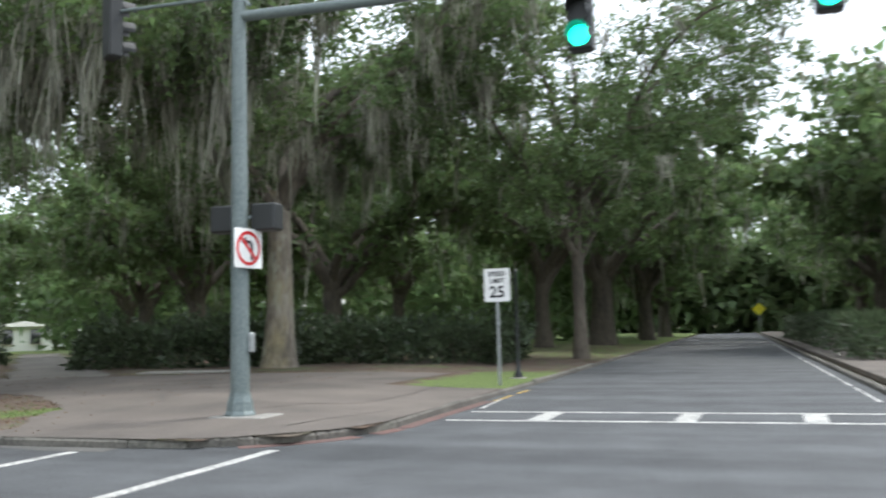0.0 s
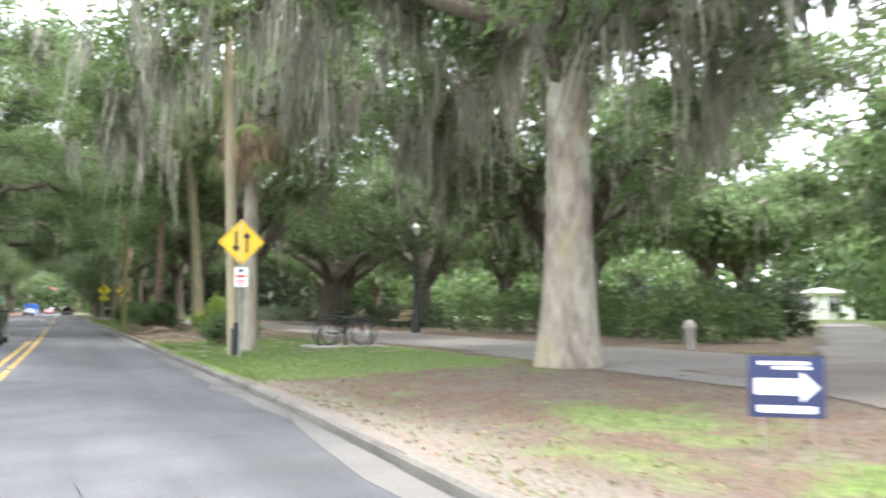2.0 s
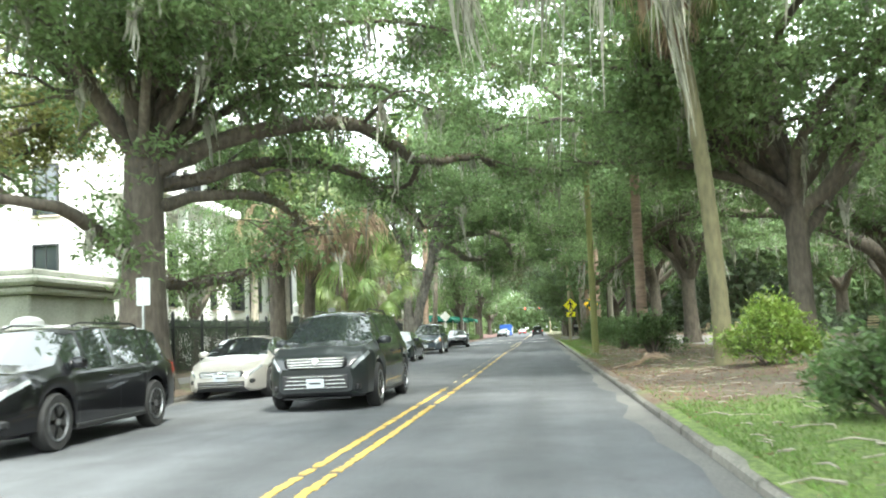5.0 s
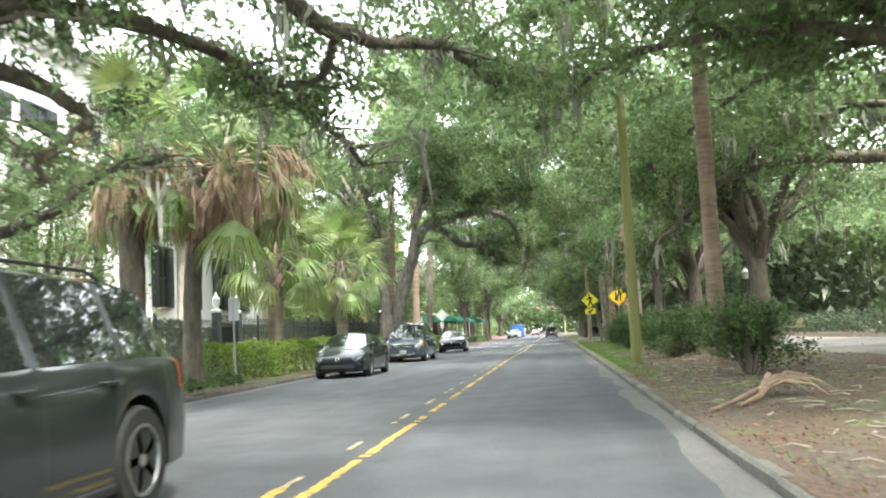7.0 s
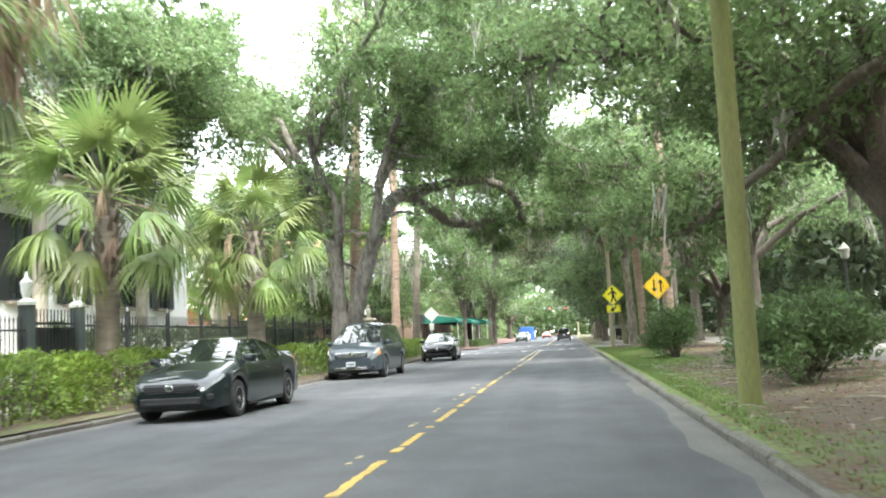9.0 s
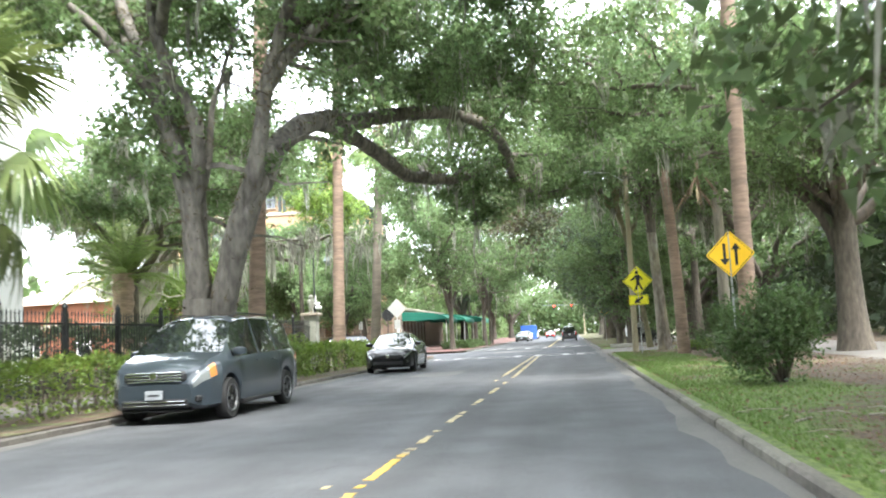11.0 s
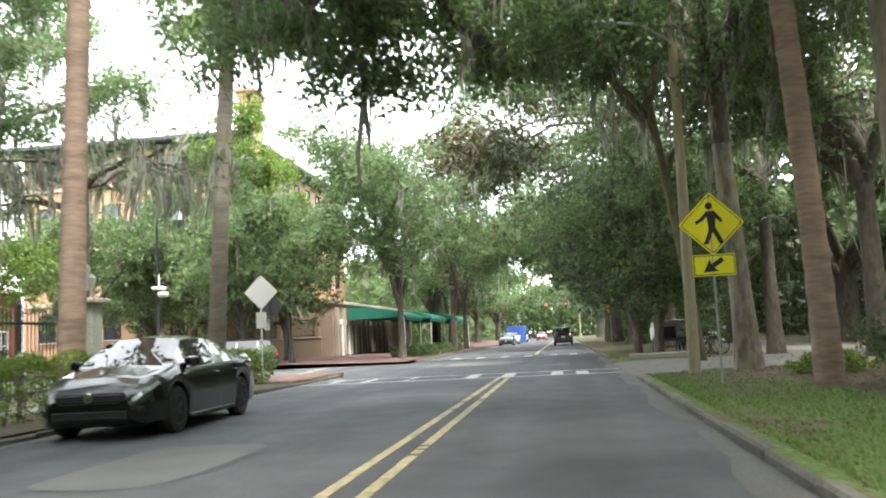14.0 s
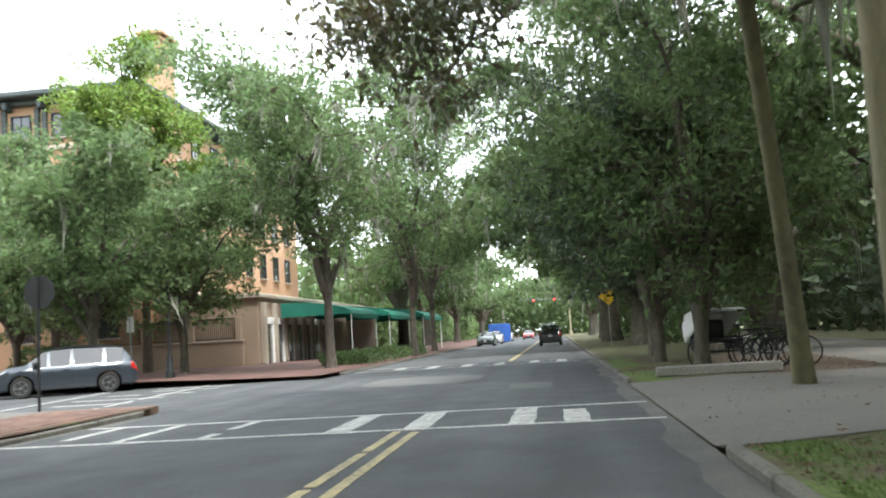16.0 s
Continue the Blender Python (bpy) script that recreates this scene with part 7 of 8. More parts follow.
hedge(-7.5, -15.4, 28.5, 33.0, Z(-10, 30), 1.05, "leaf_dark", "dark bank of shrubs under the corner oaks", 10000, 61, (0.26, 0.15), "shrub_bank", 5.0)
hedge(3.6, 5.0, 30.0, 75.0, 0.13, 1.5, "leaf_dark", "dark hedge along the far sidewalk", 9000, 62, (0.25, 0.12))


# ---- grass blades and fallen leaves ----
rg = np.random.default_rng(71)
n = 150000
gx, gy = rg.uniform(-118, -10, n), YR + 0.25 + 4.6 * rg.random(n) ** 1.5
keep = (grassy(gx, gy) + rg.normal(0, 0.2, n) > 0.55) & corner_keep(gx, gy) & ~in_walk(gx, gy) & ~in_plaza(gx, gy)
gx, gy = gx[keep], gy[keep]
n = len(gx)
p = np.stack([gx, gy + bend(gx, gy), rise(gx, gy) - 0.005], 1)
a = rg.uniform(0, 6.28, n)
s = np.stack([np.cos(a), np.sin(a), 0 * a], 1) * 0.008
tip = p + np.stack([rg.normal(0, 0.022, n), rg.normal(0, 0.022, n), rg.uniform(0.025, 0.07, n)], 1)
part("grass", quads_mesh("grass", np.stack([p - s, p + s, tip], 1)), M["grass"], None, "short green grass of the verge", kind="stuff")
n = 60000
lx, ly = rg.uniform(-125, -9, n), YR + 0.2 + 13 * rg.random(n) ** 1.4
keep = (grassy(lx, ly) + rg.normal(0, 0.25, n) < 0.7) & corner_keep(lx, ly) & ((~in_walk(lx, ly) & ~in_plaza(lx, ly)) | (rg.random(n) < 0.08))
lx, ly = lx[keep], ly[keep]
p = np.stack([lx, ly + bend(lx, ly), rise(lx, ly) + rg.uniform(0.012, 0.035, len(lx))], 1)
d = rg.normal(0, 1, (len(lx), 3)) * [1, 1, 0.25]
part("fallen_leaves", quads_mesh("fallen_leaves", kites(p, d, 0.047, 0.024, rg)), M["litter"], None, "brown fallen leaves and bark litter", kind="stuff")


# ---- far woods that close the views ----
def woods(name, x0, x1, y0, y1, h, n, seed, leafmat="leaf_oak", size=(1.25, 0.85), label="far dense trees"):
    rng = np.random.default_rng(seed)
    p = rng.uniform(0, 1, (n, 3)) * [x1 - x0, y1 - y0, 1] + [x0, y0, 0]
    top = h * (0.72 + 0.2 * np.sin(p[:, 0] * 0.31 + seed) * np.cos(p[:, 1] * 0.27) + 0.12 * np.sin(p[:, 0] * 0.9 + p[:, 1] * 0.7))
    p[:, 2] = 0.1 + top * rng.uniform(0, 1, n) ** 0.75
    part(name, quads_mesh(name, kites(p, rng.normal(size=(n, 3)) + [0, 0, -0.3], size[0], size[1], rng)), M[leafmat], None, label, kind="stuff")


woods("far_woods", -250, -92, 72, 88, 15, 21000, 1, "leaf_light_or_lit")
woods("far_woods", -70, -12, 72, 88, 15, 9000, 11, "leaf_light_or_lit")
woods("far_woods", -110, -60, 98, 108, 24, 11000, 12, "leaf_light_or_lit")
woods("far_woods", -260, -128, 42, 56, 12, 20000, 8, "leaf_oak")
woods("far_woods", -330, -300, -30, 60, 16, 24000, 2, "leaf_oak")
woods("far_woods", -60, 24, 128, 146, 17, 22000, 3, size=(2.0, 1.4))
woods("far_woods", 14, 30, 20, 160, 12, 12000, 4, label="trees beyond the crossing street")
woods("garden_trees", -60, -30, -34, -22, 11, 7000, 5, "leaf_light_or_lit", label="garden trees behind the houses")
woods("garden_trees", -135, -104, -44, -34, 10, 6000, 6, "leaf_light_or_lit", label="garden trees behind the fence")
woods("far_woods", -300, -186, -26, -8, 13, 12000, 7, "leaf_light_or_lit", label="trees along the far street")
woods("park_woods", -205, -110, 25, 36, 13, 17000, 9, "leaf_dark", (0.9, 0.6), "dark dense trees of the park")
woods("park_woods", -190, -134, 13.5, 17, 7, 5000, 10, "leaf_oak", (0.5, 0.3), "dense shrubs and young trees of the park")
rg = np.random.default_rng(91)
g = Geo()
for k in range(420):
    x, y = rg.uniform(-78, -26), YR + 0.5 + 4.0 * rg.random() ** 1.2
    if in_walk(x, y):
        continue
    a, ln = rg.uniform(0, 6.28), rg.uniform(0.12, 0.5)
    z0 = park_z(x, y) + 0.012
    g.tube([(x, y, z0), (x + ln * 0.5 * math.cos(a), y + ln * 0.5 * math.sin(a), z0 + rg.uniform(0, 0.03)), (x + ln * math.cos(a + 0.3), y + ln * math.sin(a + 0.3), z0)], [rg.uniform(0.006, 0.02), 0.01, 0.004], 4, False)
part("fallen_twigs", g, M["bark_light"], None, "fallen twigs and bark scraps on the verge", kind="stuff")

# ---- cars ----
def car(label, kind, colour, x, y, L, W, H, heading=0.0, wheel_r=0.34, rim="rim", group="parked cars", grille="trim_black", lights="headlight", bars=5, plate=True, category="car"):
    """A car whose front looks along +x before it is turned by heading. Shell lofted through cross-sections, wheel arches cut into it."""
    root = thing("car", (x, y, 0.0), label, category, group, heading)
    f_of = lambda v: (v + L / 2) / L
    if kind == "sedan":
        zt = ([0, .02, .05, .17, .36, .46, .56, .63, .77, .9, .965, 1], [.62, .8, .72, .76, .97, 1.0, .995, .97, .69, .6, .5, .4])
        zb = ([0, .04, .17, .36, .63, .77, .9, .965, 1], [.58, .68, .7, .67, .645, .635, .55, .46, .37])
        wt = ([0, .05, .17, .36, .63, .77, .93, 1], [.66, .76, .78, .62, .63, .8, .72, .5])
        front_glass, rear_glass, side = (.63, .77), (.17, .36), (.215, .725)
        pillars, seams = (.44, .255), (.44, .69, .23)
    elif kind == "suv":
        zt = ([0, .015, .03, .1, .15, .5, .62, .66, .775, .9, .965, 1], [.5, .6, .66, .955, .985, 1.0, .97, .94, .675, .625, .54, .42])
        zb = ([0, .03, .15, .5, .66, .775, .9, .965, 1], [.48, .62, .63, .615, .605, .61, .575, .5, .4])
        wt = ([0, .03, .12, .5, .66, .775, .93, 1], [.7, .74, .66, .68, .66, .82, .78, .6])
        front_glass, rear_glass, side = (.66, .775), (.03, .1), (.1, .735)
        pillars, seams = (.46, .235, .62), (.46, .7, .25)
    else:
        zt = ([0, .015, .03, .08, .13, .5, .62, .66, .82, .92, .97, 1], [.5, .6, .66, .95, .985, 1.0, .98, .95, .63, .56, .48, .36])
        zb = ([0, .03, .13, .5, .66, .82, .92, .97, 1], [.48, .6, .61, .585, .57, .565, .52, .45, .35])
        wt = ([0, .03, .1, .5, .66, .82, .95, 1], [.7, .74, .68, .7, .68, .84, .76, .6])
        front_glass, rear_glass, side = (.66, .82), (.03, .08), (.09, .76)
        pillars, seams = (.5, .29), (.5, .72, .31)
    ww = ([0, .03, .1, .3, .7, .88, .955, 1], [.82, .92, .975, 1, 1, .975, .87, .66])
    xw = (-L / 2 + L * .205, L / 2 - L * .195)
    Ra = wheel_r + 0.055
    zlow = 0.19 if kind == "sedan" else 0.24
    xs = set(np.linspace(-L / 2, L / 2, 34).tolist())
    for c in xw:
        xs |= {c + Ra * k for k in (-1.0, -.97, -.85, -.65, -.35, 0, .35, .65, .85, .97, 1.0)}
    for fr in (*front_glass, *rear_glass, *side, .905, .945, .975, .992, .045, .075):
        xs.add(fr * L - L / 2)
    for fr in pillars:
        xs |= {fr * L - L / 2 - 0.045, fr * L - L / 2 + 0.045}
    for fr in seams:
        xs |= {fr * L - L / 2 - 0.006, fr * L - L / 2 + 0.006}
    xs = sorted(xs)
    xs = [a for i, a in enumerate(xs) if i == 0 or a - xs[i - 1] > 0.004]
    ip = lambda tab, fr: float(np.interp(fr, *tab))
    rows = []
    for v in xs:
        fr = f_of(v)
        w = W / 2 * ip(ww, fr)
        top, belt = H * ip(zt, fr), H * ip(zb, fr)
        lo = zlow + (0.1 * max(0, (fr - .96) / .04) ** 2 + 0.12 * max(0, (.05 - fr) / .05) ** 2)
        for c in xw:
            if abs(v - c) < Ra:
                lo = max(lo, wheel_r + math.sqrt(max(0, Ra * Ra - (v - c) ** 2)))
        belt = max(belt, lo + 0.1)
        wtop = W / 2 * ip(wt, fr)
        cab = max(0.0, top - belt)
        h = belt - lo
        sh = min(0.05, 0.3 * h)
        rows.append([(0, lo), (.86 * w, lo), (.975 * w, lo + .08 * h), (w, lo + .42 * h), (.985 * w, lo + .72 * h), (.955 * w, belt - sh), (.915 * w, belt), (min(wtop, .9 * w), belt + cab * .86 if cab > .12 else top - .25 * cab),
                     (wtop * .74, top - .03), (wtop * .38, top - .008), (0, top)])
    n, k = len(xs), len(rows[0])
    body, under, seam, glass_f, glass_r = Geo(), Geo(), Geo(), Geo(), Geo()
    sides, lamps = {}, {}
    head_rows = (4, 5) if kind == "van" else (5,)
    V = lambda i, j, s: (xs[i], s * rows[i][j][0], rows[i][j][1])
    for i in range(n - 1):
        fm = f_of((xs[i] + xs[i + 1]) / 2)
        for j in range(k - 1):
            for s in (1, -1):
                q = [V(i, j, s), V(i + 1, j, s), V(i + 1, j + 1, s), V(i, j + 1, s)]
                if s > 0:
                    q = q[::-1]
                tgt = body
                if j == 0:
                    tgt = under
                elif j == 6 and side[0] < fm < side[1]:
                    if not any(abs(fm - p) * L < 0.046 for p in pillars):
                        sec = (s, sum(fm > p for p in pillars))
                        tgt = sides.setdefault(sec, Geo())
                elif j >= 7 and front_glass[0] < fm < front_glass[1]:
                    tgt = glass_f
                elif j >= 7 and rear_glass[0] < fm < rear_glass[1]:
                    tgt = glass_r
                elif j in head_rows and .905 < fm < .992:
                    tgt = lamps.setdefault(("turn_signal" if kind == "van" and fm < .93 else "headlight", s), Geo())
                elif j in (4, 5) and fm < (.075 if kind == "sedan" else .045):
                    tgt = lamps.setdefault(("taillight", s), Geo())
                elif 1 <= j <= 5 and any(abs(fm - p) * L < 0.007 for p in seams):
                    tgt = seam
                tgt.add(q, [(0, 1, 2, 3)])
    for i, s0 in ((0, 1), (n - 1, -1)):
        ring = [V(i, j, 1) for j in range(k)] + [V(i, j, -1) for j in range(k - 2, 0, -1)]
        body.add(ring, [tuple(range(len(ring)))[::s0]])
    me = body.mesh("body")
    bm = bmesh.new()
    bm.from_mesh(me)
    bmesh.ops.remove_doubles(bm, verts=bm.verts, dist=0.0005)
    bm.to_mesh(me)
    bm.free()
    me.shade_smooth()
    me.set_sharp_from_angle(angle=radians(38))
    part("body", me, colour, root)
    part("underbody", under, M["trim_black"], root)
    part("door_seam", seam, M["trim_black"], root)
    part("windshield", glass_f, M["car_glass"], root, smooth=60)
    part("rear_window", glass_r, M["car_glass"], root, smooth=60)
    for sec, gg in sides.items():
        part("side_window", gg, M["car_glass"], root, smooth=60)
    for (nm, sd), gg in lamps.items():
        part(nm, gg, M[lights if nm == "headlight" else "amber_lens" if nm == "turn_signal" else "taillight"], root, smooth=60)
    fx = L / 2
    zf = H * ip(zt, .965)
    for s in (1, -1):
        part("fog_lamp", Geo().box((fx - .13, s * W / 2 * .68, .42), (.14, .2, .1), .02, -s * 22), M["trim_black"], root)
        mi = Geo().lathe([(.02, -.09), (.1, -.07), (.12, 0), (.1, .06), (.03, .085)], (0, 0, 0), 10)
        mb = mi.mesh("mirror", 40)
        mb.materials.append(colour)
        ob = part("mirror", mb, None, root)
        ob.matrix_basis = pose(L * (side[1] - .5) - .12, s * (W / 2 * 1.0), H * ip(zb, side[1]) + .1) @ Matrix.Diagonal((.75, 1.15, .9, 1))
        for fr in (seams[0] + .02, seams[2] + .035):
            part("door_handle", Geo().box((fr * L - L / 2 + .1, s * W / 2 * .985, H * ip(zb, .5) - .13), (.2, .05, .03), .01), colour, root)
        part("sill", Geo().box((0, s * (W / 2 - .06), zlow + .03), (L * .42, .1, .08), .02), M["trim_black"], root)
    gz, gh = (zf - .15, .17) if kind == "sedan" else (zf - .13, .19) if bars < 6 else (zf - .2, .3)
    gro = part("grille", Geo().box((fx - .045, 0, gz), (.12, W * .56, gh), .05), M["trim_black"], root)
    for b in range(bars):
        part("grille_bar", Geo().box((fx + .014, 0, gz - gh / 2 + gh * (b + .5) / bars), (.02, W * (.52 - .02 * abs(b - bars / 2)), min(.03, gh / bars * .42)), .006), M[grille], gro)
    part("badge", Geo().lathe([(.07, 0), (.07, .012), (.05, .016)], (0, 0, 0), 14), M["chrome"], gro).matrix_basis = pose(fx + .02, 0, gz + gh * .1, 0, 90, 0)
    tall = kind == "suv" and grille == "chrome" and bars < 6
    low = part("lower_intake", Geo().box((fx - .05, 0, .52 if tall else .36), (.13, W * .6, .28 if tall else .16), .03), M["trim_black"], root)
    for b in range(4 if tall else 2 if grille == "chrome" else 1):
        part("intake_bar", Geo().box((fx + .014, 0, (.42 + b * .065) if tall else (.33 + b * .06)), (.02, W * (.56 - .02 * b), .016), .004), M[grille], low)
    part("bumper_lip", Geo().box((fx - .17, 0, .235), (.2, W * .6, .04), .015), M["trim_black"], root)
    if plate:
        pl = part("number_plate", Geo().box((fx + .03, 0, .5), (.015, .31, .155), .005), M["plate"], root)
        part("plate_bars", Geo().box((fx + .039, 0, .5), (.004, .2, .03)), M["sign_black"], pl)
    pl = part("number_plate", Geo().box((-fx - .012, 0, H * .45), (.015, .31, .155), .005), M["plate"], root)
    part("plate_bars", Geo().box((-fx - .021, 0, H * .45), (.004, .2, .03)), M["sign_black"], pl)
    if kind != "sedan":
        for s in (1, -1):
            part("roof_rail", Geo().tube([(-L * .33, s * W * .27, H * .965), (-L * .29, s * W * .27, H - .005), (L * .04, s * W * .27, H + .005), (L * .09, s * W * .27, H * .97)], .014, 6), M["trim_black"], root)
    for c in xw:
        for s in (1, -1):
            t = Geo()
            prof = [(wheel_r * .62, -.1), (wheel_r * .93, -.11), (wheel_r, -.07), (wheel_r, .07), (wheel_r * .93, .11), (wheel_r * .62, .1)]
            t.lathe(prof, (0, 0, 0), 22)
            wm = t.mesh("wheel", 40)
            wm.materials.append(M["tyre"])
            ob = part("wheel", wm, None, root)
            ob.matrix_basis = pose(c, s * (W / 2 - .13), wheel_r, -90 * s, 0, 0)
            r = Geo().lathe([(wheel_r * .63, .06), (wheel_r * .66, .112), (wheel_r * .6, .112), (wheel_r * .56, .05), (.03, .05)], (0, 0, 0), 22)
            for a in range(5):
                an = 2 * math.pi * a / 5
                r.box((math.cos(an) * wheel_r * .34, math.sin(an) * wheel_r * .34, .085), (wheel_r * .56, .085, .03), .012, math.degrees(an))
            r.lathe([(.055, .07), (.05, .105), (.01, .108)], (0, 0, 0), 10)
            part("rim", r, M[rim], ob, smooth=40)
    return root


car("black luxury sport utility car with a bright chrome grille", "suv", paint("paint_black", (.004, .004, .005)), -37.6, 1.06, 4.85, 1.9, 1.66, 0, .37, grille="chrome", bars=6)
car("champagne silver sedan parked under the oak", "sedan", paint("paint_champagne", (.42, .4, .36), .5), -46.7, 1.08, 4.7, 1.84, 1.43, 0, .34, grille="chrome")
car("dark grey-green sedan with slim headlights", "sedan", paint("paint_teal_black", (.009, .014, .016)), -67.9, 1.4, 4.7, 1.82, 1.46, 0, .33, plate=False)
car("grey minivan with a silver bumper and amber-edged headlights", "van", paint("paint_slate", (.036, .047, .057), .4), -82.1, 1.1, 5.1, 1.98, 1.9, 0, .36, grille="chrome", bars=4)
car("glossy black sedan with dark wheels", "sedan", paint("paint_gloss_black", (.006, .006, .008)), -99.95, 1.22, 4.98, 1.88, 1.5, 2.5, .35, "rim_dark", plate=False)
car("dark grey sport utility car with chrome grille bars", "suv", paint("paint_graphite", (.016, .019, .02), .0), -43.0, 4.22, 5.0, 2.0, 1.82, 0, .4, grille="chrome", bars=4, group="cars on the street")
car("black sport utility car seen from behind", "suv", paint("paint_black_far", (.01, .01, .011)), -172, 7.8, 4.7, 1.85, 1.75, 180, .36, group="cars on the street")
car("grey hatchback waiting in the side street", "suv", paint("paint_blue_grey", (.045, .055, .07), .5), -128.8, -8.8, 4.6, 1.8, 1.66, -60, .35, group="cars on the street")
car("dark green car parked beyond the crossing", "sedan", paint("paint_dark_green", (.03, .045, .04)), -190, 1.2, 4.6, 1.8, 1.45, 0, .33)
car("white car parked beyond the crossing", "sedan", paint("paint_white", (.6, .62, .64), .1), -203, 1.2, 4.6, 1.8, 1.5, 0, .33)
car("white car parked far along the street", "suv", paint("paint_white_far", (.6, .6, .62), .1), -228, 1.2, 4.6, 1.8, 1.7, 0, .35)
car("red car far along the street", "sedan", paint("paint_red", (.4, .02, .02), .2), -240, 4.0, 4.6, 1.8, 1.45, 0, .33)
for i, (x, w) in enumerate(((-214.0, 4.5), (-221.0, 4.0))):
    d = thing("site_container", (x, 0.9, 0.0), "blue covered site container beside the kerb", "container", "blue containers")
    part("box", Geo().box((0, 0, 1.25), (w, 2.2, 2.3), .06), M["tarp_blue"], d)
    for k in range(6):
        part("rib", Geo().box((-w / 2 + .3 + k * (w - .6) / 5, 1.12, 1.25), (.12, .08, 2.1), .01), M["tarp_blue"], d)
    part("skid", Geo().box((0, .8, .06), (w, .14, .12), .01).box((0, -.8, .06), (w, .14, .12), .01), M["trim_black"], d)


# ---- signs ----
def facing(x, y, z, rz):
    """A pose whose x axis runs along a sign's face and whose z axis looks out of it; rz is the heading in which it looks."""
    a = radians(rz)
    m = Matrix(((-math.sin(a), 0, math.cos(a), x), (math.cos(a), 0, math.sin(a), y), (0, 1, 0, z), (0, 0, 0, 1)))
    return m


def rounded(w, h, r, n=4):
    out = []
    for cx, cy, a0 in ((w / 2 - r, h / 2 - r, 0), (-w / 2 + r, h / 2 - r, 90), (-w / 2 + r, -h / 2 + r, 180), (w / 2 - r, -h / 2 + r, 270)):
        out += [(cx + r * math.cos(radians(a0 + 90 * i / n)), cy + r * math.sin(radians(a0 + 90 * i / n))) for i in range(n + 1)]
    return out


def diamond(half, r=0.05):
    return [(0.7071 * (a - b), 0.7071 * (a + b)) for a, b in rounded(half * 1.4142, half * 1.4142, r)]


def plate_part(name, parent, poly, m, material, label="", depth=0.004, base=0.0):
    return part(name, Geo().prism(poly, m @ Matrix.Translation((0, 0, base)), depth), material, parent, label)


def letters(parent, text, m, size, material):
    """Raised lettering in the built-in font, turned into a mesh."""
    cu = bpy.data.curves.new("lettering", "FONT")
    cu.body, cu.size, cu.align_x, cu.align_y, cu.extrude, cu.resolution_u, cu.offset = text, size, "CENTER", "CENTER", 0.001, 3, size * 0.025
    tmp = bpy.data.objects.new("lettering", cu)
    me = bpy.data.meshes.new_from_object(tmp)
    bpy.data.objects.remove(tmp)
    me.transform(m)
    me.materials.clear()
    me.materials.append(material)
    return part("lettering", me, None, parent)


def post_thing(name, x, y, z, h, label, category, w=0.055, m="steel", group=""):
    root = thing(name, (x, y, z), label, category, group)
    g = Geo()
    g.box((0, 0, h / 2 - 0.1), (w, 0.012, h + 0.2)).box((-w / 2, -0.016, h / 2 - 0.1), (0.012, 0.034, h + 0.2)).box((w / 2, -0.016, h / 2 - 0.1), (0.012, 0.034, h + 0.2))
    part("post", g, M[m], root)
    return root


UP, DOWN = [(-.025, -.2), (.025, -.2), (.025, .08), (.085, .08), (0, .2), (-.085, .08), (-.025, .08)], None
DOWN = [(-a, -b) for a, b in UP]


def two_way_sign(x, y, z, zc, half, rz, extra=True):
    root = post_thing("two_way_sign", x, y, z, zc + half - z, "yellow diamond two-way traffic sign on a steel post", "road sign", group="road signs")
    m = facing(0, 0, zc - z, rz) @ Matrix.Translation((0, 0, 0.03))
    pl = plate_part("sign_plate", root, diamond(half), m, M["sign_yellow"])
    rim = diamond(half * 0.93)
    inner = diamond(half * 0.9)
    g = Geo()
    k = len(rim)
    g.add([m @ Vector((a, b, 0.006)) for a, b in rim] + [m @ Vector((a, b, 0.006)) for a, b in inner], [(i, (i + 1) % k, (i + 1) % k + k, i + k) for i in range(k)])
    part("border", g, M["sign_black"], pl)
    s = half / 0.54 * 1.25
    for dx, poly in ((-.1, DOWN), (.1, UP)):
        plate_part("arrow", pl, [(a * s + dx * s, b * s) for a, b in poly], m, M["sign_black"], base=0.005)
    plate_part("sign_back", root, diamond(half * .99), m @ Matrix.Translation((0, 0, -0.006)), M["sign_back"])
    if extra:
        m2 = facing(0, 0, zc - half - .27 - z, rz) @ Matrix.Translation((0, 0, 0.03))
        p2 = plate_part("parking_plate", root, rounded(.31, .46, .03), m2, M["sign_white"], "small white parking plate with red lettering")
        for dx, dy, w, h, mm in ((0, .15, .1, .07, "sign_navy"), (0, .02, .22, .05, "sign_red"), (0, -.08, .2, .02, "sign_red"), (0, -.12, .2, .02, "sign_red"), (0, -.18, .16, .02, "sign_red")):
            plate_part("print", p2, [(a + dx, b + dy) for a, b in rounded(w, h, .005, 1)], m2, M[mm], base=.005, depth=.002)
    return root


two_way_sign(-27.95, 10.85, Z(-28, 10.9), 2.8, 0.54, -3)
two_way_sign(-86.2, 11.75, Z(-86, 11.7), 2.78, 0.54, -8, False)


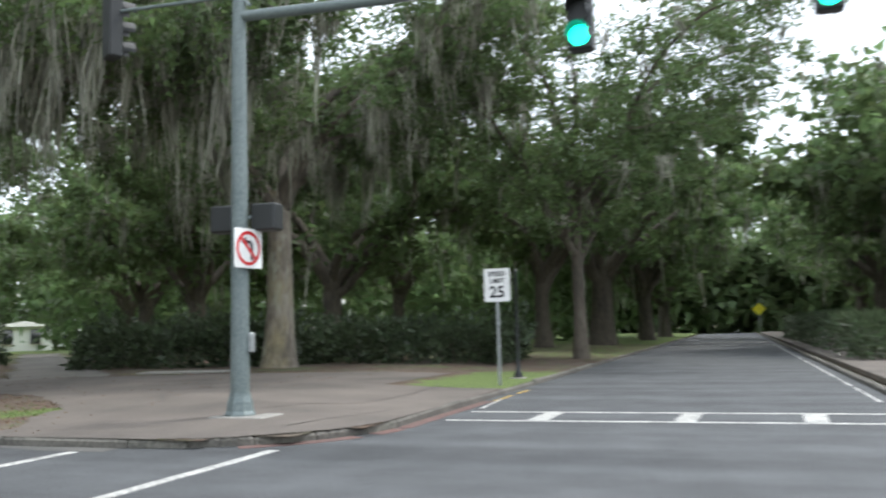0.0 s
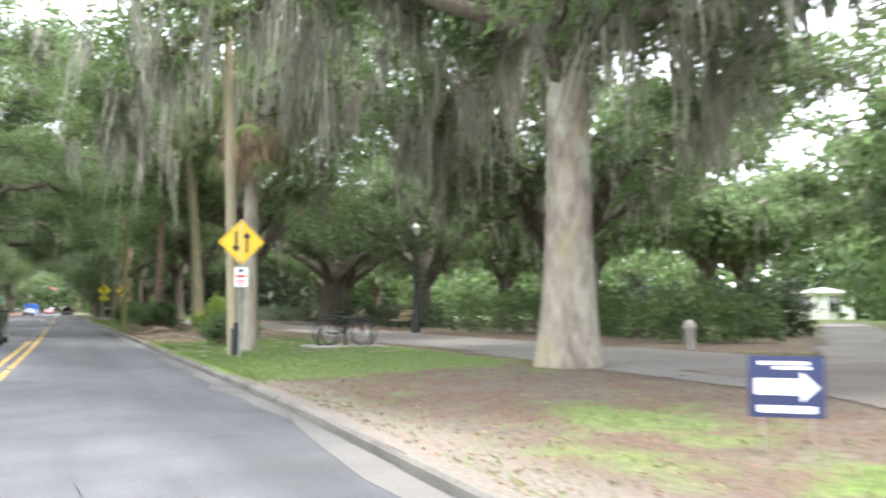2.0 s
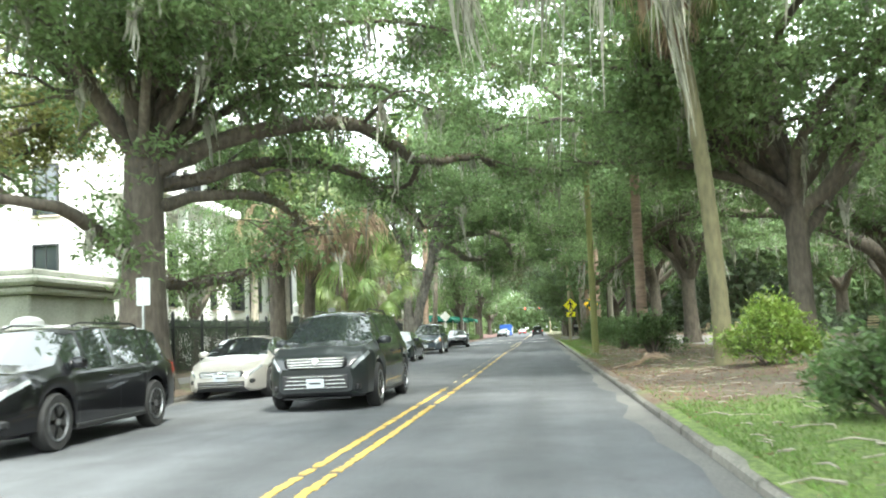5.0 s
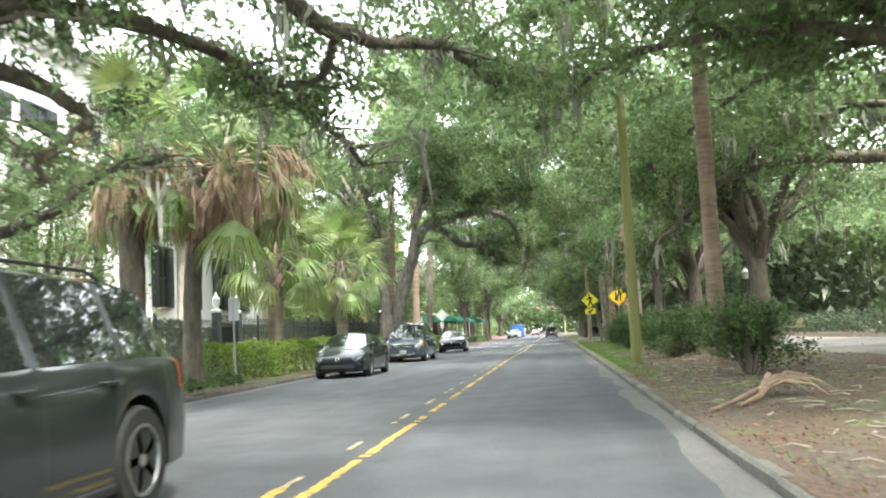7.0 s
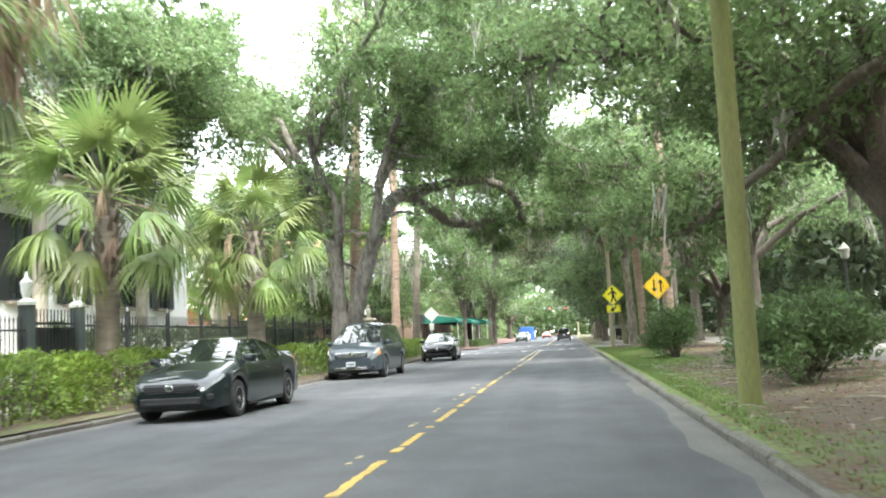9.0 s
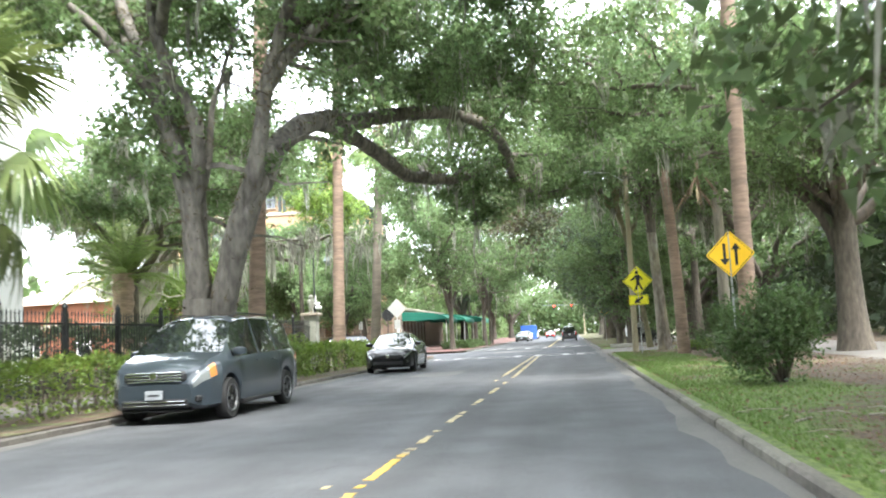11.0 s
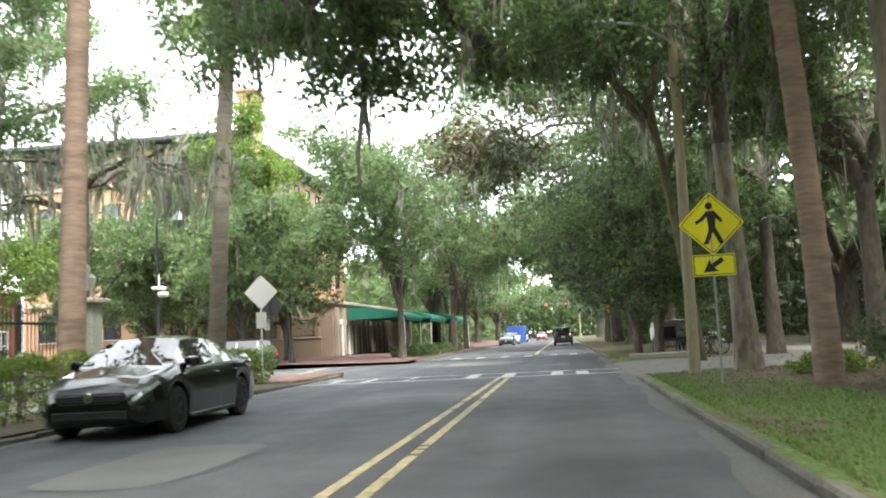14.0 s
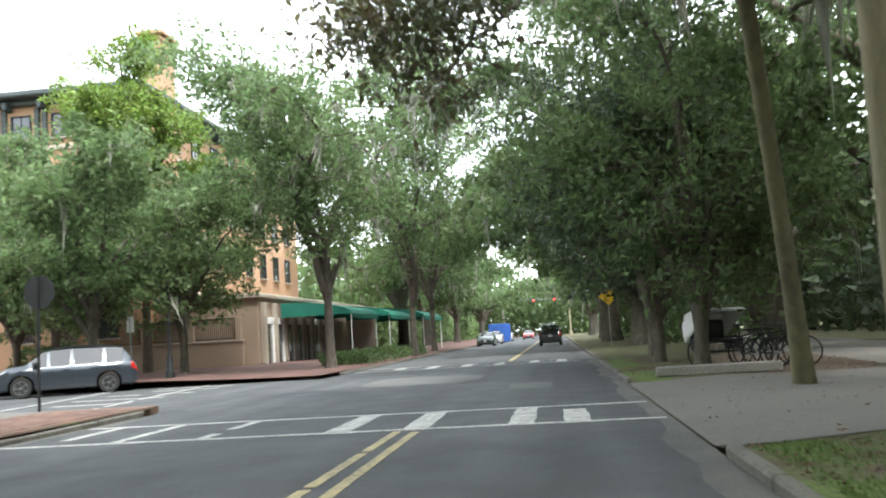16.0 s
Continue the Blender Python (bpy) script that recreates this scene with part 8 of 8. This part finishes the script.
def crossing_sign(x, y, z, zc, half, rz):
    root = post_thing("crossing_sign", x, y, z, zc + half - z, "bright yellow pedestrian crossing sign with an arrow plate", "road sign", group="road signs")
    m = facing(0, 0, zc - z, rz) @ Matrix.Translation((0, 0, 0.03))
    pl = plate_part("sign_plate", root, diamond(half), m, M["sign_lime"])
    rim, inner = diamond(half * .93), diamond(half * .9)
    k = len(rim)
    part("border", Geo().add([m @ Vector((a, b, .006)) for a, b in rim] + [m @ Vector((a, b, .006)) for a, b in inner], [(i, (i + 1) % k, (i + 1) % k + k, i + k) for i in range(k)]), M["sign_black"], pl)
    s = half / .54
    sym = [[(.06 * math.cos(a) - .02, .3 + .06 * math.sin(a)) for a in np.linspace(0, 6.2, 12)],
           [(-.09, .21), (.06, .22), (.09, .16), (.06, -.06), (-.05, -.06), (-.06, .1)],
           [(-.05, -.05), (.05, -.05), (-.06, -.34), (-.14, -.34), (-.05, -.12)], [(-.03, -.05), (.06, -.05), (.12, -.18), (.19, -.33), (.12, -.35), (.04, -.18)],
           [(.05, .21), (.09, .18), (.19, .05), (.16, .01), (.05, .13)], [(-.08, .2), (-.04, .14), (-.14, .05), (-.24, .0), (-.26, .05), (-.17, .1)]]
    g = Geo()
    for poly in sym:
        g.prism([(a * s, b * s) for a, b in poly], m @ Matrix.Translation((0, 0, .005)), .003)
    part("symbol", g, M["sign_black"], pl)
    m2 = facing(0, 0, zc - half - .18 - z, rz) @ Matrix.Translation((0, 0, .03))
    p2 = plate_part("arrow_plate", root, rounded(.8, .42, .03), m2, M["sign_lime"], "yellow plate with a black slanting arrow")
    r1, r2 = rounded(.76, .38, .03), rounded(.735, .355, .03)
    k = len(r1)
    part("border", Geo().add([m2 @ Vector((a, b, .006)) for a, b in r1] + [m2 @ Vector((a, b, .006)) for a, b in r2], [(i, (i + 1) % k, (i + 1) % k + k, i + k) for i in range(k)]), M["sign_black"], p2)
    c, sn = math.cos(radians(214)), math.sin(radians(214))
    arrow = [(-.2, -.045), (.03, -.045), (.0, -.14), (.24, 0), (.0, .14), (.03, .045), (-.2, .045)]
    plate_part("arrow", p2, [(a * c - b * sn, a * sn + b * c) for a, b in arrow], m2, M["sign_black"], base=.005)
    plate_part("sign_back", root, diamond(half * .99), m @ Matrix.Translation((0, 0, -.006)), M["sign_back"])
    return root


crossing_sign(-103.3, 10.95, Z(-103, 10.9), 3.17, 0.625, -4)

root = post_thing("sign_from_behind", -111.2, -0.95, 0.13, 3.2, "diamond road sign seen from its bright white back", "road sign", group="road signs", m="lamp_white")
m = facing(0, 0, 2.72, 180) @ Matrix.Translation((0, 0, .02))
plate_part("sign_back", root, diamond(.52), m @ Matrix.Translation((0, 0, -.05)), M["lamp_white"])
plate_part("sign_plate", root, diamond(.52), m, M["sign_yellow"])
plate_part("small_plate", root, rounded(.32, .48, .03), facing(0, 0, 1.88, 180) @ Matrix.Translation((0, 0, -.03)), M["lamp_white"])
for x, y, zc, w, h, lab in ((-61.6, -0.45, 2.2, .3, .62, "narrow parking sign seen edge-on from behind"), (-44.2, -0.6, 2.5, .32, .62, "parking sign seen from behind beside the oak"), (-131.8, -7.9, 2.4, .3, .6, "small white street sign on a dark post")):
    root = post_thing("parking_sign", x, y, 0.13, zc + h / 2 - .1, lab, "road sign", group="road signs")
    plate_part("sign_plate", root, rounded(w, h, .03), facing(0, 0, zc - .13, 0) @ Matrix.Translation((0, 0, .025)), M["sign_back" if x > -100 else "sign_white"])

root = post_thing("speed_limit_sign", -5.14, 19.55, Z(-5.4, 19.5), 2.75 - Z(-5.4, 19.5), "white speed limit sign on a slim steel post", "road sign", group="road signs")
m = facing(0, 0, 2.38 - Z(-5.4, 19.5), -90) @ Matrix.Translation((0, 0, .03))
pl = plate_part("sign_plate", root, rounded(.61, .76, .04), m, M["sign_white"])
for txt, yy, sz in (("SPEED", .25, .15), ("LIMIT", .09, .15), ("25", -.17, .36)):
    letters(pl, txt, m @ Matrix.Translation((0, yy, .006)), sz, M["sign_black"])

# signal mast with its arm, signals and turn sign
mx, my = -7.1, 11.7
mz = Z(mx, my)
mast = thing("traffic_signal_mast", (mx, my, mz), "grey-green steel signal mast with a long arm over the street", "traffic signal")
part("pole", Geo().tube([(0, 0, -.1), (0, 0, 3), (0, 0, 7.2)], [.15, .13, .1], 14), M["mast_green"], mast, smooth=40)
part("base", Geo().lathe([(.25, -.05), (.24, .04), (.21, .09), (.19, .22), (.165, .3), (.155, .36)], (0, 0, 0), 8), M["mast_green"], mast)
part("foundation", Geo().box((.1, 0, -.02), (.9, .7, .08), .02), M["concrete"], mast)
part("arm", Geo().tube([(0, 0, 6.15), (2.5, -.05, 6.05), (6.0, -.1, 6.2), (9.4, -.1, 6.45)], [.085, .08, .065, .05], 10), M["mast_green"], mast, smooth=40)
part("brace", Geo().tube([(-2.6, .1, 6.6), (0, 0, 6.5), (.2, 0, 6.3)], .03, 6), M["mast_green"], mast)


def signal_head(parent, x, y, z, rz, lit, lens):
    head = part("signal_head", Geo().box((0, 0, 0), (.24, .34, 1.05), .03), M["signal_black"], parent)
    head.matrix_basis = pose(x, y, z, 0, 0, rz)
    for i, zz in enumerate((.34, 0, -.34)):
        hood = Geo()
        for k in range(9):
            a0, a1 = radians(-20 + 220 * k / 9), radians(-20 + 220 * (k + 1) / 9)
            q = [(.12, .15 * math.cos(a0), zz + .15 * math.sin(a0)), (.12, .15 * math.cos(a1), zz + .15 * math.sin(a1)), (.34, .15 * math.cos(a1), zz + .15 * math.sin(a1)), (.34, .15 * math.cos(a0), zz + .15 * math.sin(a0))]
            hood.add(q, [(0, 1, 2, 3)])
        part("hood", hood, M["signal_black"], head)
        ln = Geo().prism([(.14 * math.cos(a), .14 * math.sin(a)) for a in np.linspace(0, 6.28, 16, endpoint=False)], Matrix.Translation((.122, 0, zz)) @ pose(0, 0, 0, 90, 0, 90), .02)
        part("lens", ln, M[lens if i == lit else "signal_black"], head)
    return head


signal_head(mast, 5.32, -.1, 5.6 - mz, -92, 2, "lamp_green")
signal_head(mast, 8.41, -.1, 5.72 - mz, -88, 2, "lamp_green")
signal_head(mast, -2.45, .1, 6.5 - mz, 60, 5, "lamp_green")
for s in (-1, 1):
    part("walk_signal", Geo().box((s * .36, .2, 3.0), (.42, .3, .42), .03), M["signal_black"], mast)
    part("bracket", Geo().tube([(0, 0, 3.0), (s * .36, .2, 3.0)], .025, 6), M["mast_green"], mast)
part("push_button", Geo().box((.17, .05, 1.1), (.08, .12, .3), .02), M["steel"], mast)
m = facing(.13, -.06, 2.68 - mz, -12) @ Matrix.Translation((0, 0, .06))
pl = plate_part("turn_sign", mast, rounded(.6, .6, .04), m, M["sign_white"], "white no left turn sign with a red ring")
ring = Geo()
for k in range(28):
    a0, a1 = 2 * math.pi * k / 28, 2 * math.pi * (k + 1) / 28
    ring.add([m @ Vector((r * math.cos(a), r * math.sin(a), .008)) for a, r in ((a0, .21), (a1, .21), (a1, .26), (a0, .26))], [(0, 1, 2, 3)])
ring.prism([(-.19, .15), (-.15, .19), (.19, -.15), (.15, -.19)], m @ Matrix.Translation((0, 0, .006)), .003)
part("ring", ring, M["sign_red"], pl)
plate_part("arrow", pl, [(.05, -.18), (.1, -.18), (.1, .07), (.05, .12), (-.05, .12), (-.05, .17), (-.16, .095), (-.05, .02), (-.05, .07), (.02, .07), (.05, .04)], m, M["sign_black"], base=.004, depth=.001)

# far red signals, a warning sign and a guessed yellow one
far = thing("traffic_signal_mast", (-262, 11, 0.13), "far signal mast with red lights over the street", "traffic signal")
part("pole", Geo().tube([(0, 0, 0), (0, 0, 7.5)], [.15, .1], 10), M["pole_wood"], far)
part("arm", Geo().tube([(0, 0, 6.6), (0, -9.0, 6.9)], [.08, .05], 8), M["mast_green"], far)
signal_head(far, 0, -2.6, 6.3, 0, 0, "lamp_red")
signal_head(far, 0, -6.4, 6.3, 0, 0, "lamp_red")
root = post_thing("warning_sign", -150, 11.3, .15, 3.4, "orange-yellow warning sign beside the far verge", "road sign", group="road signs")
plate_part("sign_plate", root, diamond(.55), facing(0, 0, 2.8, -6) @ Matrix.Translation((0, 0, .03)), M["sign_yellow"])
# stands for a small yellow shape of unknown kind; post and plate are made up
root = post_thing("warning_sign", 1.9, 78, .1, 3.2, "yellow plate for an unidentified yellow shape far along the street", "road sign", group="road signs")
plate_part("sign_plate", root, diamond(.55), facing(0, 0, 2.4, -90) @ Matrix.Translation((0, 0, .03)), M["sign_lime"])

# yard sign
yz = Z(-12.5, 12.1)
ys = thing("yard_sign", (-12.46, 12.07, yz), "small navy yard sign with a white arrow on wire legs", "yard sign")
m = facing(0, 0, .5, -42) @ Matrix.Scale(.88, 4)
pl = plate_part("sign_board", ys, rounded(.61, .52, .01, 1), m, M["sign_navy"])
plate_part("arrow", pl, [(-.25, -.07), (.12, -.07), (.12, -.13), (.26, .0), (.12, .13), (.12, .07), (-.25, .07)], m, M["sign_white"], base=.005, depth=.002)
for dx, dy, w, h in ((-.02, .2, .4, .03), (.05, .16, .3, .025), (.0, -.19, .46, .06)):
    plate_part("print", pl, [(a + dx, b + dy) for a, b in rounded(w, h, .004, 1)], m, M["sign_white"], base=.005, depth=.002)
for s in (-.2, .2):
    part("leg", Geo().tube([tuple(m @ Vector((s, .2, -.006))), tuple(m @ Vector((s, -.56, -.006)))], .004, 5), M["steel"], ys)


# ---- poles, lamps ----
def pole(x, y, z, h, r, m, label, lean=(0, 0), foot=None):
    root = thing("utility_pole", (x, y, z), label, "pole", "poles")
    part("shaft", Geo().tube([(lean[0] * u, lean[1] * u, -.2 + (h + .2) * u) for u in (0, .15, .4, .7, 1)], [r * 1.12, r * 1.08, r, r * .92, r * .85], 12), M[m], root, smooth=50)
    if foot:
        # dark green moss at the foot, drawn as one plain dark band
        part("foot_band", Geo().tube([(lean[0] * .0, 0, .02), (lean[0] * .07, lean[1] * .07, foot)], [r * 1.16, r * 1.12], 12), M["dark_paint"], root, "dark mossy foot", smooth=50)
    return root


p = pole(-29.0, 10.9, Z(-29, 10.9), 9.5, .125, "pole_wood", "weathered wooden utility pole with a dark mossy foot", (.0, -.31), .8)
p = pole(-63.3, 10.46, Z(-63, 10.6), 9.5, .135, "pole_mossy", "wooden pole covered in green moss", (0, .07))
p = pole(-106.9, 10.93, Z(-107, 11), 8.6, .125, "pole_wood", "wooden utility pole with a lamp arm", (0, .07))
part("lamp_arm", Geo().tube([(.0, .05, 7.9), (.35, -.7, 8.3), (.5, -1.4, 8.35)], .03, 6), M["steel"], p)
part("lamp_head", Geo().box((.52, -1.6, 8.33), (.3, .6, .14), .05), M["steel"], p)


def street_lamp(x, y, z, h, label, arm=True, cameras=False):
    root = thing("street_lamp", (x, y, z), label, "street lamp", "street lamps")
    part("column", Geo().lathe([(.2, -.05), (.2, .25), (.14, .35), (.12, .9), (.07, 1.0), (.055, h * .6), (.045, h)], (0, 0, 0), 12), M["iron"], root, smooth=40)
    if arm:
        part("arm", Geo().tube([(0, 0, h - .1)] + [(0, .45 - .45 * math.cos(a), h + .45 * math.sin(a)) for a in np.linspace(.3, 2.9, 9)], .025, 6), M["iron"], root)
        part("lantern", Geo().lathe([(.05, -.15), (.1, -.25), (.27, -.5), (.28, -.56), (.2, -.62), (.12, -.78), (.03, -.84)], (0, .9, h + .1), 12), M["mast_green"], root, smooth=40)
    else:
        part("lantern", Geo().lathe([(.05, 0), (.13, .06), (.17, .3), (.19, .34), (.1, .46), (.03, .56)], (0, 0, h), 10), M["stone_grey"], root, smooth=40)
    if cameras:
        part("camera_box", Geo().box((0, .05, 3.6), (.3, .5, .14), .04).box((.08, .25, 3.35), (.22, .4, .2), .06), M["lamp_white"], root)
        part("antenna", Geo().tube([(-.1, 0, 3.7), (-.1, 0, 4.2)], .03, 6).tube([(.1, .1, 3.7), (.1, .1, 4.1)], .03, 6), M["lamp_white"], root)
    return root


street_lamp(-117.6, -7.3, .04, 6.6, "ornate grey street lamp with a hooked arm and white cameras", True, True)
street_lamp(-133.4, -7.1, .2, 5.4, "slim dark street lamp before the terrace wall", False)
street_lamp(-82.4, 17.6, Z(-82, 17.6), 3.0, "black park lamp with a glass lantern", False)
street_lamp(-41.6, 20.6, Z(-41.6, 20.6), 4.05, "black park lamp with a glass lantern", False)
st = post_thing("stop_sign", -117.4, -2.75, .15, 2.9, "stop sign seen from its dark back", "road sign", group="road signs", m="dark_paint")
plate_part("sign_plate", st, [(.38 * math.cos(radians(22.5 + 45 * i)), .38 * math.sin(radians(22.5 + 45 * i))) for i in range(8)], facing(0, 0, 2.55, 180) @ Matrix.Translation((0, 0, .03)), M["dark_paint"])


# ---- park furniture ----
def bench(x, y, z, rz):
    root = thing("bench", (x, y, z), "park bench with pale wooden slats and iron ends", "bench", "park benches", rz)
    for k in range(4):
        part("seat_slat", Geo().box((0, -.2 + k * .13, .45), (1.8, .1, .03), .008), M["wood_bench"], root)
    for k in range(4):
        part("back_slat", Geo().box((0, .3 + k * .035, .56 + k * .12), (1.8, .03, .09), .008), M["wood_bench"], root)
    for s in (-.8, .8):
        part("end_frame", Geo().tube([(s, -.25, 0), (s, -.25, .43), (s, .22, .43), (s, .42, .98)], .025, 6).tube([(s, .22, .43), (s, .35, 0)], .025, 6).tube([(s, -.25, .43), (s, -.25, .65), (s, .28, .66)], .02, 6), M["iron"], root)
    return root


b0 = bench(-55.9, 22.4, Z(-55.9, 22.4) + .02, 0)
for x, y in ((-47.9, 22.2), (-66.5, 22.6), (-93.0, 22.4), (-104, 22.3)):
    copy_thing(b0, pose(x, y, Z(x, y) + .02, 0, 0, 0))

rack = thing("bicycle_rack", (-30.1, 13.8, Z(-30.1, 13.9) + .03), "black steel bicycle rack of rounded hoops", "bicycle rack")
for k, yy in enumerate((-.5, .25)):
    y0, y1 = yy, yy + .72
    pts = [(0, y0, 0), (0, y0, .64), (0, y0 + .04, .72), (0, y0 + .12, .76), (0, y1 - .12, .76), (0, y1 - .04, .72), (0, y1, .64), (0, y1, 0)]
    part("hoop", Geo().tube(pts, .028, 8), M["iron"], rack, smooth=50)
    part("foot_plate", Geo().box((0, y0, .005), (.14, .14, .012)).box((0, y1, .005), (.14, .14, .012)), M["iron"], rack)


def bicycle(x, y, z, rz, frame_m, label="black bicycle locked to the rack"):
    root = thing("bicycle", (x, y, z), label, "bicycle", "bicycles", rz)
    R = .33
    for c in (-.52, .52):
        w = Geo()
        w.tube([(c + R * math.cos(a), 0, R + R * math.sin(a)) for a in np.linspace(0, 2 * math.pi, 25)], .02, 6, False)
        wo = part("wheel", w, M["tyre"], root, smooth=50)
        sp = Geo()
        for k in range(14):
            a = 2 * math.pi * k / 14
            sp.tube([(c, 0, R), (c + R * math.cos(a), 0, R + R * math.sin(a))], .0025, 3, False)
        sp.lathe([(.03, -.03), (.03, .03)], (c, 0, R), 8)
        part("spokes", sp, M["steel"], wo)
    f = Geo()
    for a, b in (((-.1, 0, .3), (-.22, 0, .78)), ((-.1, 0, .3), (.36, 0, .72)), ((-.2, 0, .7), (.34, 0, .8)), ((-.52, 0, .33), (-.1, 0, .3)), ((-.52, 0, .33), (-.2, 0, .7)), ((.52, 0, .33), (.33, 0, .86))):
        f.tube([a, b], .017, 7)
    part("frame", f, frame_m, root)
    part("saddle", Geo().box((-.24, 0, .86), (.26, .13, .05), .02).tube([(-.21, 0, .76), (-.23, 0, .85)], .013, 6), M["trim_black"], root)
    part("handlebar", Geo().tube([(.3, -.27, .98), (.38, -.1, .95), (.34, 0, .88), (.38, .1, .95), (.3, .27, .98)], .013, 6), M["trim_black"], root)
    part("crank", Geo().lathe([(.09, -.01), (.09, .01)], (-.1, 0, .3), 10).tube([(-.1, -.08, .3), (-.2, -.08, .16)], .01, 5), M["steel"], root)
    return root


bicycle(-29.9, 13.95, Z(-30, 14) + .03, 62, M["dark_paint"])
for x, y, rz in ((-120.9, 12.85, 40), (-121.4, 13.2, 60), (-121.9, 13.5, 30), (-120.6, 13.3, 75)):
    bicycle(x, y, .1, rz, M["iron"], "black bicycle parked beside the cycle cab")
bicycle(-30.35, 14.15, Z(-30, 14) + .03, 112, M["iron"])

fr = thing("fallen_frond", (-50.5, 10.8, Z(-50.5, 10.8)), "dry tan palm frond fallen on the verge", "palm frond")
part("stalk", Geo().tube([(1.35, -.78, .02), (.7, -.4, .05), (.1, -.05, .1), (-.35, .22, .16)], [.022, .026, .032, .02], 6), M["palm_dead"], fr, "split pale stalk", smooth=50)
part("stalk_base", Geo().tube([(.9, -.35, .02), (.3, .02, .07), (-.3, .3, .2), (-.9, .75, .3)], [.012, .04, .045, .015], 6), M["wood_raw"], fr, smooth=50)
fg = np.random.default_rng(23)
for k in range(26):
    an, ln = radians(70 + 88 * k / 25 + fg.uniform(-5, 5)), fg.uniform(.55, 1.1)
    d, w = Vector((math.cos(an), math.sin(an), 0)), fg.uniform(.018, .032)
    sd, b = Vector((-d.y, d.x, .5)) * w, Vector((-.1 - .25 * k / 25, .1 + .1 * k / 25, .1 + fg.uniform(0, .06)))
    up, leaf = fg.uniform(.05, .26), Geo()
    ways = [b + d * ln * u + Vector((0, 0, up * 4 * u * (1 - u) - .08 * u)) for u in (0, .4, .75, 1)]
    leaf.add([q + sd * e * m for q, m in zip(ways, (.6, 1, .7, .1)) for e in (-1, 1)], [(2 * q, 2 * q + 1, 2 * q + 3, 2 * q + 2) for q in range(3)])
    part("leaflet", leaf, M["palm_dead"], fr)


def pedicab(x, y, z, rz, hood):
    """A three-wheeled cycle cab: hooded bench over two wheels, with a cycle's front."""
    root = thing("pedicab", (x, y, z), "parked cycle cab with a pale hood and a dark seat", "pedicab", "", rz)
    shell = Geo()
    prof = [(-.45, .62), (-.5, 1.0), (-.36, 1.3), (0, 1.4), (.4, 1.42), (.55, 1.36)]
    n = len(prof)
    for w, k0, dz, flip in ((.6, 1, 0, 1), (.57, .94, -.03, -1)):
        q = [(px * k0, e * w, pz + dz) for e in (-1, 1) for px, pz in prof]
        shell.add(q, [(k, k + 1, n + k + 1, n + k)[::flip] for k in range(n - 1)] + [tuple(range(n))[::-flip], tuple(range(n, 2 * n))[::flip]])
    part("hood", shell, hood, root, smooth=30)
    part("bench_seat", Geo().box((.02, 0, .62), (.5, 1.02, .12), .04).box((-.3, 0, .88), (.1, 1.02, .5), .04), M["trim_black"], root)
    part("floor", Geo().box((.3, 0, .36), (.75, .9, .05), .015), M["dark_paint"], root)
    for sy in (-.52, .52):
        part("side_panel", Geo().box((.05, sy, .55), (.7, .05, .34), .02), M["dark_paint"], root)
    f = Geo()
    for a, b in (((.6, 0, .36), (1.3, 0, .42)), ((1.0, 0, .4), (.9, 0, .95)), ((.95, 0, .7), (1.7, 0, .8)), ((1.3, 0, .42), (1.7, 0, .78)), ((1.9, 0, .33), (1.66, 0, 1.0))):
        f.tube([a, b], .022, 7)
    part("frame", f, M["iron"], root)
    part("saddle", Geo().box((.9, 0, .98), (.26, .17, .06), .025), M["trim_black"], root)
    part("handlebar", Geo().tube([(1.5, -.3, 1.08), (1.62, -.12, 1.03), (1.66, 0, 1.0), (1.62, .12, 1.03), (1.5, .3, 1.08)], .014, 6), M["trim_black"], root)
    for c, sy in ((0, -.62), (0, .62), (1.9, 0)):
        wo = part("wheel", Geo().tube([(c + .31 * math.cos(a), sy, .33 + .31 * math.sin(a)) for a in np.linspace(0, 2 * math.pi, 25)], .024, 6, False), M["tyre"], root, smooth=50)
        sp = Geo().lathe([(.03, -.03), (.03, .03)], (c, sy, .33), 8)
        for k in range(12):
            an = 2 * math.pi * k / 12
            sp.tube([(c, sy, .33), (c + .31 * math.cos(an), sy, .33 + .31 * math.sin(an))], .003, 3, False)
        part("spokes", sp, M["steel"], wo)
    return root


pedicab(-122.6, 12.2, .1, 28, M["sign_white"])
hy = thing("bollard", (-25.0, 21.3, Z(-25, 21.3)), "short pale stone bollard beside the walkway", "bollard")
part("shaft", Geo().lathe([(.14, 0), (.14, .5), (.17, .54), (.15, .66), (.05, .74)], (0, 0, 0), 10), M["concrete"], hy, smooth=40)
hd = thing("slender_post", (-5.35, 22.2, Z(-5.4, 22.2)), "slender dark iron post in the grass", "post")
part("shaft", Geo().lathe([(.12, 0), (.12, .1), (.06, .2), (.045, .5), (.04, 2.7), (.055, 2.74), (.01, 2.82)], (0, 0, 0), 10), M["iron"], hd, smooth=40)
part("foot_plate", Geo().box((0, 0, .01), (.36, .36, .03), .005), M["concrete"], hd)
